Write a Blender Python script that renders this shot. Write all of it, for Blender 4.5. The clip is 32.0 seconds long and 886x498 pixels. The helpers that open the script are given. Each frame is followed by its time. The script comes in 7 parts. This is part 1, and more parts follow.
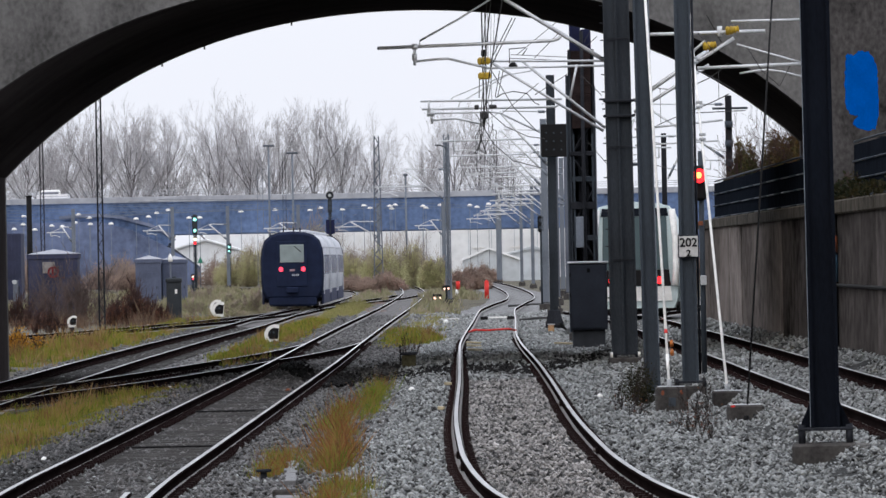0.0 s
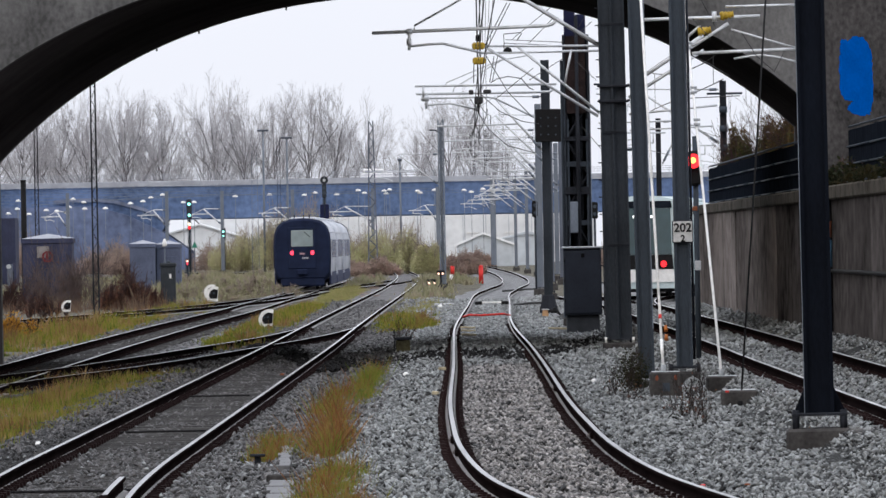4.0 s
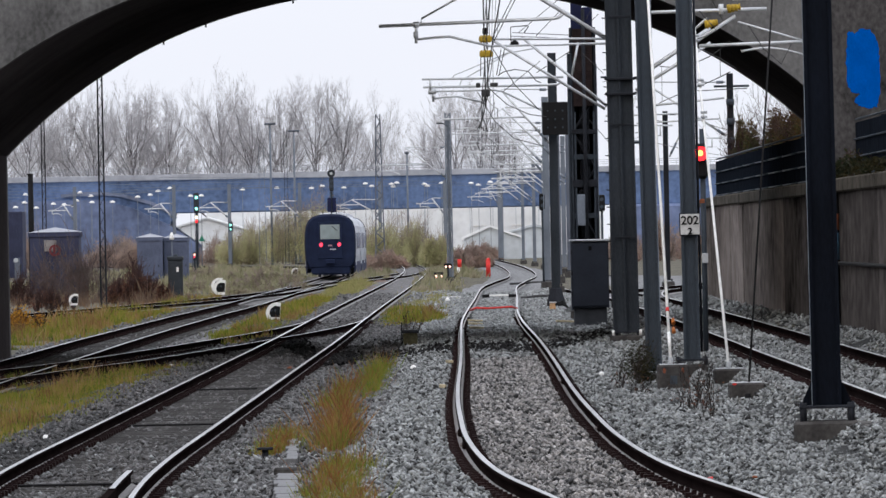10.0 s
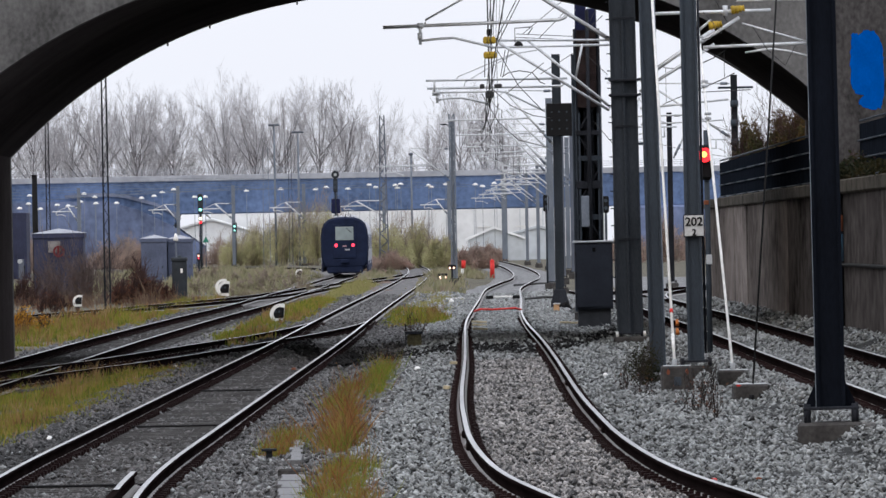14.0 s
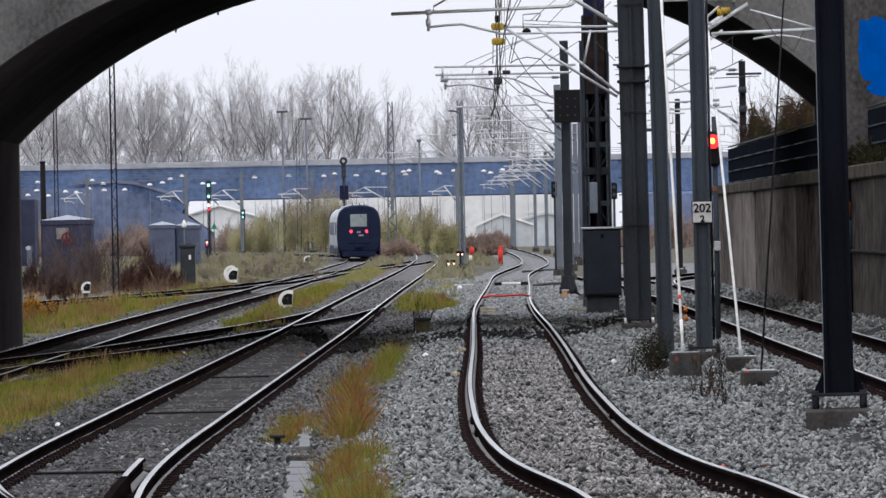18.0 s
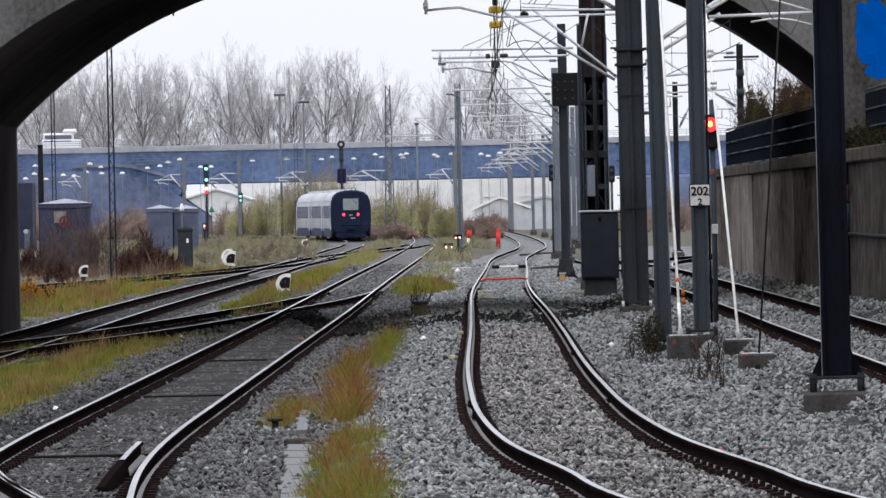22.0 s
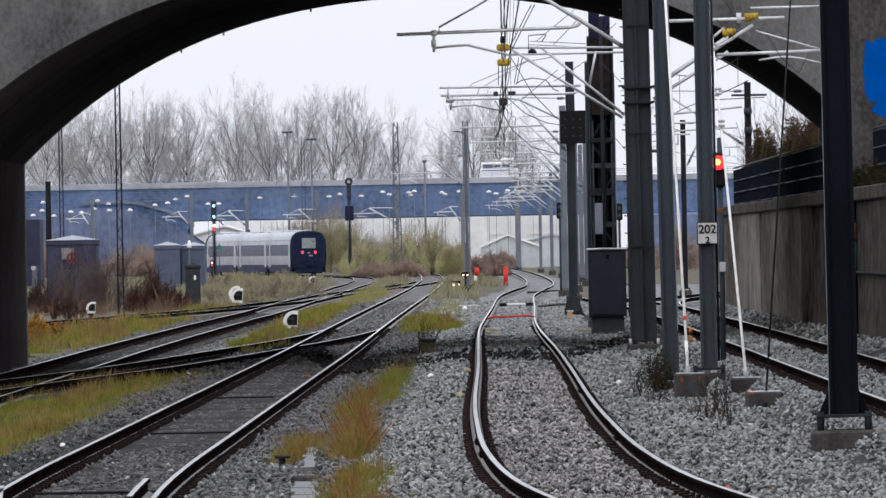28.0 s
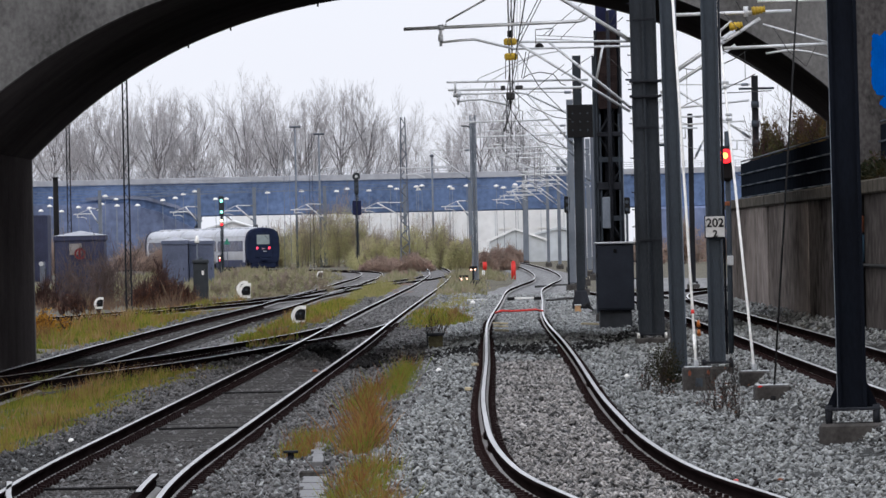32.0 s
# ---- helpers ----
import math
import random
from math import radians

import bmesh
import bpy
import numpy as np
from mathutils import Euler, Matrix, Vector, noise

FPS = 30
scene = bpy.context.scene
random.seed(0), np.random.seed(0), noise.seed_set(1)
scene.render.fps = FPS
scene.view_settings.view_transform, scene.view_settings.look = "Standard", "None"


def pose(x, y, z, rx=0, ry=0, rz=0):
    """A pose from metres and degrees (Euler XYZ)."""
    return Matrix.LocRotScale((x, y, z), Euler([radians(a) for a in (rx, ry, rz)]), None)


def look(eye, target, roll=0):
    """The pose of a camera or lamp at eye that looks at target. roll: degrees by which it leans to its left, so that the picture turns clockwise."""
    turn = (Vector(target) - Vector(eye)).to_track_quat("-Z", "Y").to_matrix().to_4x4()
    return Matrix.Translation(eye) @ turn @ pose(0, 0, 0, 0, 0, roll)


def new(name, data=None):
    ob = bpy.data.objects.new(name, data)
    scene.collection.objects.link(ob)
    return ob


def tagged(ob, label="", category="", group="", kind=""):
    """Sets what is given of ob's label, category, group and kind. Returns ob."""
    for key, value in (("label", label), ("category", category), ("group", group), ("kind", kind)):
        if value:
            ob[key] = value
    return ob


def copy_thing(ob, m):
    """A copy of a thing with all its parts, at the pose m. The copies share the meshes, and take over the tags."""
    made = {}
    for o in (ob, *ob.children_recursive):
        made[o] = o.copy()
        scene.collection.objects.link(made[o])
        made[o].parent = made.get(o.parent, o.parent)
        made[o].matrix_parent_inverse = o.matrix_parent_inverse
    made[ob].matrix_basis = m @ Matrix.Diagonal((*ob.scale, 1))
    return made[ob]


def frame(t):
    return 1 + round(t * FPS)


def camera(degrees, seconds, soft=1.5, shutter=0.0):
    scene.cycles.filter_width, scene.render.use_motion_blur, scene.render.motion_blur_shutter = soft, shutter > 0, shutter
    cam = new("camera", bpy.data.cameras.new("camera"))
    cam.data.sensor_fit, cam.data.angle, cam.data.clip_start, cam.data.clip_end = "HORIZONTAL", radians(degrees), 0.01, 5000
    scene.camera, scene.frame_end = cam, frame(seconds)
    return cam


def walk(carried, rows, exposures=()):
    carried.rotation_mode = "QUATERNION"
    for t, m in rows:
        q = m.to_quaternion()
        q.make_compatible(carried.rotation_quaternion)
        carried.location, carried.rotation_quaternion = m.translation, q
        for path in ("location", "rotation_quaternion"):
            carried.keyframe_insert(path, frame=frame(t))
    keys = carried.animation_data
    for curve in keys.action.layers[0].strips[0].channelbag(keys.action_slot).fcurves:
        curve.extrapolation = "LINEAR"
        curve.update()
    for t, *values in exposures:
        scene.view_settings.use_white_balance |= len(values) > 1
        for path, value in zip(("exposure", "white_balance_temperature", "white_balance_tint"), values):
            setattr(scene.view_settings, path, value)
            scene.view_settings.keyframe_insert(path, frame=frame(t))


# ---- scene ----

# ---- camera: stands still on a platform end, long lens, hand-guided pan ----
EYE = Vector((0.0, 0.0, 2.2))
cam = camera(2 * math.degrees(math.atan(784 / 13500)), 32.0, soft=1.5)
TURNS = (
    (0, -0.0088, 0.0794, -1.092), (0.5, 0.0232, 0.0725, -0.997), (1, 0.0254, 0.0531, -0.941), (1.5, -0.0087, 0.0636, -1.018),
    (2, 0.0180, 0.0366, -1.079), (2.5, -0.0274, 0.0098, -1.067), (3, -0.0766, -0.0099, -1.050), (3.5, -0.0546, -0.0347, -1.025),
    (5.5, -0.0213, -0.0291, -1.071), (6, -0.0451, 0.0084, -1.105), (6.5, 0.0423, -0.0261, -1.045), (7, 0.0247, -0.0146, -1.058),
    (7.5, 0.0184, -0.0333, -1.050), (8, -0.0207, -0.0480, -1.048), (8.5, -0.0245, -0.0612, -1.078), (9, -0.0003, -0.0806, -1.056),
    (9.5, 0.0067, -0.0826, -1.087), (10, 0.0058, -0.0857, -1.115), (10.5, 0.0368, -0.0670, -1.081), (11, 0.0194, -0.0938, -1.065),
    (11.5, 0.0141, -0.0745, -1.098), (12, 0.0188, -0.0618, -1.060), (12.5, 0.0325, -0.0931, -1.059), (13, 0.0242, -0.0559, -1.145),
    (13.5, 0.0390, -0.0475, -1.076), (14, 0.0357, -0.0757, -1.093), (14.5, 0.0369, -0.1027, -1.085), (16.5, 0.0514, -0.0342, -1.064),
    (17, 0.0257, -0.0477, -1.069), (17.5, 0.0253, -0.0274, -1.049), (18, 0.0997, -0.1760, -1.116), (18.5, 0.1142, -0.2063, -1.161),
    (19, 0.0997, -0.1670, -1.112), (19.5, 0.1367, -0.3157, -1.166), (20, 0.1379, -0.2185, -1.097), (20.5, 0.1251, -0.1573, -1.100),
    (21, 0.1138, -0.2260, -1.156), (21.5, 0.1015, -0.2724, -1.110), (22, 0.0844, -0.3021, -1.150), (22.5, 0.0778, -0.3533, -1.118),
    (23, 0.1293, -0.4256, -1.182), (23.5, 0.1447, -0.4252, -1.167), (24, 0.1206, -0.4943, -1.227), (24.5, 0.2311, -0.2041, -1.180),
    (25, 0.2426, 0.1096, -1.169), (25.5, 0.2072, 0.0921, -1.084), (27.5, 0.1969, -0.0040, -1.062), (28, 0.1355, -0.0195, -1.031),
    (28.5, 0.1623, -0.0646, -1.067), (29, 0.1957, -0.0611, -1.149), (29.5, 0.2168, -0.0644, -1.110), (30, 0.1498, -0.0982, -1.050),
    (30.5, 0.1109, -0.0966, -1.051), (31, 0.1445, -0.0731, -1.100), (31.5, 0.1378, -0.1368, -1.097), (32, 0.1942, -0.0604, -1.208),
)


def aim(yaw, pitch, roll):
    a, b = radians(yaw), radians(pitch)
    way = Vector((-math.sin(a) * math.cos(b), math.cos(a) * math.cos(b), math.sin(b)))
    return look(EYE, EYE + way * 100, roll)


walk(cam, [(t, aim(yaw, pitch, roll)) for t, yaw, pitch, roll in TURNS],
     ((0, 0.0), (18.5, 0.0), (20, 0.07), (25.2, 0.07), (27.5, 0.0), (32, 0.0)))

# ---- world and sun: flat, white November overcast ----
world = bpy.data.worlds.new("sky")
scene.world = world
world.use_nodes = True
wn, wl = world.node_tree.nodes, world.node_tree.links
wn.clear()
sky = wn.new("ShaderNodeTexSky")
sky.sky_type = 'NISHITA'
sky.sun_disc = False
sky.sun_elevation, sky.sun_rotation = radians(24), radians(200)
sky.air_density, sky.dust_density = 1.6, 6.0
cloud = wn.new("ShaderNodeRGB")
cloud.outputs[0].default_value = (0.88, 0.908, 1.0, 1)
bg_sky, bg_cloud, add = wn.new("ShaderNodeBackground"), wn.new("ShaderNodeBackground"), wn.new("ShaderNodeAddShader")
bg_sky.inputs[1].default_value = 0.02
wout = wn.new("ShaderNodeOutputWorld")
wl.new(sky.outputs[0], bg_sky.inputs[0])
# an overcast sky is brighter overhead than at the horizon
up, split, rise = wn.new("ShaderNodeTexCoord"), wn.new("ShaderNodeSeparateXYZ"), wn.new("ShaderNodeMapRange")
rise.inputs[3].default_value, rise.inputs[4].default_value = 0.97, 1.75
wl.new(up.outputs["Generated"], split.inputs[0])
wl.new(split.outputs[2], rise.inputs[0])
wl.new(rise.outputs[0], bg_cloud.inputs[1])
wl.new(cloud.outputs[0], bg_cloud.inputs[0])
wl.new(bg_sky.outputs[0], add.inputs[0])
wl.new(bg_cloud.outputs[0], add.inputs[1])
wl.new(add.outputs[0], wout.inputs[0])
sun_data = bpy.data.lights.new("sun", 'SUN')
sun_data.energy, sun_data.angle, sun_data.color = 0.3, radians(40), (1.0, 0.98, 0.96)
sun = new("sun", sun_data)
sun.matrix_world = look((0, 0, 60), (14, 38, 0))


# ---- materials ----
def mat(name, color, rough=0.7, metal=0.0, var=0.25, scale=3.0, fine=40.0, bump=0.2, emit=None, power=0.0, island=0.0, object_random=0.0, tint=None, spec=0.25, stretch=(1, 1, 1)):
    """A procedural surface: a base colour broken up at two scales, with relief and wear."""
    m = bpy.data.materials.new(name)
    m.use_nodes = True
    n, k = m.node_tree.nodes, m.node_tree.links
    b = n["Principled BSDF"]
    b.inputs["Roughness"].default_value, b.inputs["Metallic"].default_value = rough, metal
    b.inputs["Specular IOR Level"].default_value = spec
    if emit:
        b.inputs["Emission Color"].default_value, b.inputs["Emission Strength"].default_value = (*emit, 1), power
    co = n.new("ShaderNodeTexCoord")
    mp = n.new("ShaderNodeMapping")
    mp.inputs["Scale"].default_value = stretch
    k.new(co.outputs["Object"], mp.inputs[0])
    big, small = n.new("ShaderNodeTexNoise"), n.new("ShaderNodeTexNoise")
    big.inputs["Scale"].default_value, big.inputs["Detail"].default_value = scale, 6
    small.inputs["Scale"].default_value, small.inputs["Detail"].default_value = fine, 4
    for t in (big, small):
        k.new(mp.outputs[0], t.inputs["Vector"])
    mix = n.new("ShaderNodeMix")
    mix.data_type = 'FLOAT'
    mix.inputs[0].default_value = 0.4
    k.new(big.outputs[0], mix.inputs[2])
    k.new(small.outputs[0], mix.inputs[3])
    value = mix.outputs[0]
    ramp = n.new("ShaderNodeValToRGB")
    lo = tuple(c * (1 - 1.6 * var) for c in color)
    hi = tint if tint else tuple(min(1, c * (1 + 1.3 * var)) for c in color)
    ramp.color_ramp.elements[0].position, ramp.color_ramp.elements[1].position = 0.33, 0.67
    ramp.color_ramp.elements[0].color, ramp.color_ramp.elements[1].color = (*lo, 1), (*hi, 1)
    k.new(value, ramp.inputs[0])
    col = ramp.outputs[0]
    for amount, source in ((island, "Random Per Island"), (object_random, "Random")):
        if amount:
            src = n.new("ShaderNodeNewGeometry" if source != "Random" else "ShaderNodeObjectInfo")
            rng = n.new("ShaderNodeMapRange")
            rng.inputs[3].default_value, rng.inputs[4].default_value = 1 - amount, 1 + amount
            k.new(src.outputs[source], rng.inputs[0])
            mul = n.new("ShaderNodeMix")
            mul.data_type, mul.blend_type = 'RGBA', 'MULTIPLY'
            mul.inputs[0].default_value = 1
            k.new(col, mul.inputs[6])
            k.new(rng.outputs[0], mul.inputs[7])
            col = mul.outputs[2]
    k.new(col, b.inputs["Base Color"])
    if bump:
        bp = n.new("ShaderNodeBump")
        bp.inputs["Strength"].default_value, bp.inputs["Distance"].default_value = bump, 0.02
        k.new(small.outputs[0], bp.inputs["Height"])
        k.new(bp.outputs[0], b.inputs["Normal"])
    return m


M_FIELD = mat("rough_grass_soil", (0.095, 0.086, 0.068), 0.95, var=0.5, scale=0.8, fine=9, tint=(0.15, 0.135, 0.095), bump=0.8)
# near-black sheet under pale stones: the shade of their gaps as colour
M_GAP_BED = mat("dark_gap_bed", (0.032, 0.033, 0.033), 0.9, spec=0.1, var=0.5, scale=6, fine=22, bump=1.0)
# the two far beds carry distance haze as a paler base colour
M_FAR_BED = mat("far_hazed_grey_ballast", (0.19, 0.192, 0.196), 0.9, spec=0.1, var=0.4, scale=1.5, fine=9, bump=0.8)
M_FAR_DARK = mat("far_hazed_old_ballast", (0.14, 0.136, 0.137), 0.9, spec=0.1, var=0.45, scale=1.5, fine=9, bump=0.8)
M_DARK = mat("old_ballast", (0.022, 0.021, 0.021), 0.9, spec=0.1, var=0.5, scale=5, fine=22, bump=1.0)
M_STONE = mat("granite_stone", (0.2, 0.21, 0.21), 0.55, spec=0.3, var=0.35, scale=1.2, fine=30, island=0.62, bump=0.4)
M_STONE_WARM = mat("trodden_stone", (0.212, 0.202, 0.196), 0.6, spec=0.3, var=0.4, scale=1.2, fine=30, island=0.75, bump=0.4)
M_STONE_DARK = mat("sooty_stone", (0.046, 0.043, 0.043), 0.45, spec=0.5, var=0.4, scale=1.2, fine=30, island=0.85, bump=0.4)
M_STONE_BLACK = mat("dark_gap_and_old_stone", (0.028, 0.028, 0.029), 0.6, spec=0.3, var=0.4, scale=1.2, fine=30, island=0.7, bump=0.4)
M_STONE_SHADE = mat("black_shade_stone", (0.014, 0.0135, 0.014), 0.85, spec=0.1, var=0.4, scale=1.2, fine=30, island=0.7, bump=0.4)
M_STONE_MID = mat("dirty_grey_stone", (0.062, 0.06, 0.06), 0.45, spec=0.5, var=0.4, scale=1.2, fine=30, island=0.9, bump=0.4)
M_RAIL = mat("rusty_rail_side", (0.0105, 0.0075, 0.0075), 0.85, 0.0, spec=0.0, var=0.4, scale=4, fine=60, stretch=(1, 0.2, 1))
M_HEAD = mat("polished_rail_head", (0.5, 0.5, 0.51), 0.3, 1.0, var=0.22, scale=2, fine=30, bump=0.05, stretch=(1, 0.1, 1))
M_FOOT = mat("rail_foot_rust", (0.15, 0.132, 0.126), 0.4, 0.4, var=0.3, scale=4, fine=60)
M_SLEEPER = mat("weathered_sleeper", (0.10, 0.098, 0.096), 0.9, spec=0.1, var=0.35, scale=4, fine=35, object_random=0.25)
M_SLEEPER_DARK = mat("oiled_sleeper", (0.05, 0.048, 0.047), 0.9, spec=0.1, var=0.4, scale=4, fine=35, object_random=0.3)
M_CLIP = mat("rusty_clip", (0.02, 0.011, 0.011), 0.85, 0.0, spec=0.05, var=0.4)
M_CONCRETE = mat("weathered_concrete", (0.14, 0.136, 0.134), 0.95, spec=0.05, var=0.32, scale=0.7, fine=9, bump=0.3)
M_WING = mat("dark_wing_concrete", (0.074, 0.069, 0.068), 0.95, spec=0.05, var=0.5, scale=0.6, fine=8, bump=0.3)
M_BLOCK = mat("damp_foundation_concrete", (0.06, 0.057, 0.056), 0.9, spec=0.1, var=0.35, scale=3, fine=20, bump=0.3)
M_COPING = mat("mossy_coping_concrete", (0.072, 0.064, 0.053), 0.95, spec=0.05, var=0.45, scale=1.2, fine=8, bump=0.4)
# about half as bright as the spandrel concrete
M_SOFFIT = mat("dark_soffit_concrete", (0.075, 0.066, 0.066), 0.95, spec=0.0, var=0.2, scale=0.5, fine=7, bump=0.3)
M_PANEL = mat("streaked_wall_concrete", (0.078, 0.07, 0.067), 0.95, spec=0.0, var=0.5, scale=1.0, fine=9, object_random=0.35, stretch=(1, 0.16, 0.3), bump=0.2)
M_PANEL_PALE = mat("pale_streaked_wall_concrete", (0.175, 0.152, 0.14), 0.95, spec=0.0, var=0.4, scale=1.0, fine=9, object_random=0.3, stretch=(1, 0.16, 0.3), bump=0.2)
M_FENCE = mat("blue_grey_steel_board", (0.012, 0.015, 0.021), 0.95, 0.0, spec=0.0, var=0.25, scale=2, fine=25)
M_MAST = mat("galvanised_mast", (0.043, 0.054, 0.069), 0.65, 0.1, spec=0.16, var=0.17, scale=2.5, fine=45, stretch=(1, 1, 0.25))
M_MAST_DARK = mat("dull_dark_mast", (0.022, 0.024, 0.03), 0.8, 0.0, spec=0.08, var=0.35, scale=2.5, fine=45, stretch=(1, 1, 0.25))
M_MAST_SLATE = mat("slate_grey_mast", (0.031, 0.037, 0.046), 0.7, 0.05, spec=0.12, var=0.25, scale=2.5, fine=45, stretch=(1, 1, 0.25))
# these two put distance haze into far masts; pale also serves near zinc parts
M_MAST_PALE = mat("pale_galvanised_hazed_mast", (0.17, 0.195, 0.235), 0.7, 0.1, var=0.2, scale=2.5, fine=45, spec=0.15, stretch=(1, 1, 0.25))
M_MAST_MID = mat("hazed_grey_mast", (0.12, 0.135, 0.168), 0.75, 0.0, spec=0.1, var=0.2, scale=2.5, fine=45, stretch=(1, 1, 0.25))
M_MAST_NAVY = mat("dark_navy_mast", (0.0055, 0.0075, 0.0125), 0.75, 0.0, spec=0.05, var=0.28, scale=2.5, fine=45, stretch=(1, 1, 0.25))
M_TUBE = mat("bright_zinc_tube", (0.6, 0.62, 0.65), 0.42, 0.3, var=0.15, scale=4, fine=60, bump=0.08)
M_WIRE = mat("dark_cable", (0.05, 0.05, 0.052), 0.6, 0.3, var=0.2)
M_WHITE = mat("white_paint", (0.78, 0.78, 0.77), 0.5, var=0.12, scale=5, fine=40)
M_CAB = mat("grey_cabinet_paint", (0.042, 0.048, 0.064), 0.7, spec=0.12, var=0.15, scale=2, fine=40)
M_BLACK = mat("black_paint", (0.007, 0.007, 0.008), 0.7, spec=0.15, var=0.2)
M_YELLOW = mat("amber_insulator", (0.46, 0.31, 0.035), 0.45, var=0.25)
M_RED_PAINT = mat("red_paint", (0.62, 0.035, 0.03), 0.5, var=0.2)
M_BLUE_PAINT = mat("blue_spray_paint", (0.0, 0.085, 0.4), 0.8, spec=0.0, var=0.12, scale=3, fine=18)
M_PAINT_RUST = mat("rust_orange_paint", (0.2, 0.06, 0.03), 0.7, var=0.3)
M_BLUE_DULL = mat("dull_blue_paint", (0.05, 0.12, 0.2), 0.7, var=0.3)
M_RED_LAMP = mat("red_lamp_glass", (0.6, 0.02, 0.02), 0.3, var=0.05, emit=(1.0, 0.02, 0.03), power=2.2)
M_RED_HOT = mat("red_lamp_core", (0.8, 0.3, 0.1), 0.3, var=0.05, emit=(1.0, 0.42, 0.08), power=4.0)
M_GREEN_LAMP = mat("green_lamp_glass", (0.1, 0.6, 0.5), 0.3, var=0.05, emit=(0.35, 1.0, 0.85), power=2.2)
M_WARM_LAMP = mat("warm_lamp_glass", (0.8, 0.7, 0.5), 0.3, var=0.05, emit=(1.0, 0.85, 0.55), power=2.5)
M_ROSE_LAMP = mat("rose_lamp_glass", (0.8, 0.5, 0.4), 0.3, var=0.05, emit=(1.0, 0.6, 0.45), power=1.9)
M_WHITE_LAMP = mat("white_lamp_glass", (0.9, 0.9, 0.9), 0.3, var=0.05, emit=(0.95, 0.97, 1.0), power=1.6)


# ---- small mesh tools ----
def thing(name, label, category, place=(0, 0, 0), group="", kind="", turn=0.0):
    ob = new(name)
    ob.empty_display_size = 0.2
    ob.matrix_world = pose(*place, 0, 0, turn)
    return tagged(ob, label, category, group, kind)


def part(name, bm, material, parent, label="", smooth=False):
    me = bpy.data.meshes.new(name)
    bm.normal_update()
    bm.to_mesh(me)
    bm.free()
    for m in material if isinstance(material, (list, tuple)) else [material]:
        me.materials.append(m)
    if smooth:
        me.shade_smooth()
    ob = new(name, me)
    if parent:
        ob.parent = parent
    return tagged(ob, label)


def single(name, bm, material, label, category="", kind="", group="", smooth=False):
    return tagged(part(name, bm, material, None, "", smooth), label, category, group, kind)


def box(bm, x0, x1, y0, y1, z0, z1, bevel=0.0, mi=0):
    vs = [bm.verts.new((x, y, z)) for z in (z0, z1) for y in (y0, y1) for x in (x0, x1)]
    fs = [bm.faces.new([vs[i] for i in q]) for q in ((0, 2, 3, 1), (4, 5, 7, 6), (0, 1, 5, 4), (2, 6, 7, 3), (0, 4, 6, 2), (1, 3, 7, 5))]
    for f in fs:
        f.material_index = mi
    if bevel:
        edges = list({e for f in fs for e in f.edges})
        r = bmesh.ops.bevel(bm, geom=edges, offset=bevel, segments=1, affect='EDGES', clamp_overlap=True)
        for f in r["faces"]:
            f.material_index = mi
    return bm


def boxm(*a, **k):
    return box(bmesh.new(), *a, **k)


def tube(bm, p, q, r, n=8, r2=None, mi=0):
    p, q = Vector(p), Vector(q)
    m = (q - p).to_track_quat('Z', 'Y').to_matrix()
    rings = []
    for o, rad in ((p, r), (q, r if r2 is None else r2)):
        rings.append([bm.verts.new(o + m @ Vector((rad * math.cos(a), rad * math.sin(a), 0))) for a in (2 * math.pi * i / n for i in range(n))])
    for i in range(n):
        f = bm.faces.new((rings[0][i], rings[0][(i + 1) % n], rings[1][(i + 1) % n], rings[1][i]))
        f.smooth, f.material_index = n > 5, mi
    for ring in (rings[0][::-1], rings[1]):
        bm.faces.new(ring).material_index = mi
    return bm


def tubem(*a, **k):
    return tube(bmesh.new(), *a, **k)


def bent(bm, pts, r, n=6):
    """A bent tube through several points."""
    pts = [Vector(p) for p in pts]
    rings = []
    for i, p in enumerate(pts):
        d = (pts[min(i + 1, len(pts) - 1)] - pts[max(i - 1, 0)]).normalized()
        side = d.cross(Vector((0, 0, 1)) if abs(d.z) < 0.95 else Vector((1, 0, 0))).normalized()
        up = side.cross(d)
        rings.append([bm.verts.new(p + r * (math.cos(a) * side + math.sin(a) * up)) for a in (2 * math.pi * j / n for j in range(n))])
    for a, b in zip(rings, rings[1:]):
        for j in range(n):
            bm.faces.new((a[j], a[(j + 1) % n], b[(j + 1) % n], b[j])).smooth = True
    bm.faces.new(rings[0][::-1])
    bm.faces.new(rings[-1])
    return bm


def disc(bm, c, r, ry=None, depth=0.04, n=20, mi=0):
    """An upright round plate that faces the viewer (-y)."""
    ry = ry or r
    rings = [[bm.verts.new((c[0] + r * math.cos(a), c[1] + dy, c[2] + ry * math.sin(a))) for a in (2 * math.pi * i / n for i in range(n))] for dy in (0, depth)]
    for i in range(n):
        bm.faces.new((rings[0][i], rings[1][i], rings[1][(i + 1) % n], rings[0][(i + 1) % n])).material_index = mi
    bm.faces.new(rings[0]).material_index = mi
    bm.faces.new(rings[1][::-1]).material_index = mi
    return bm


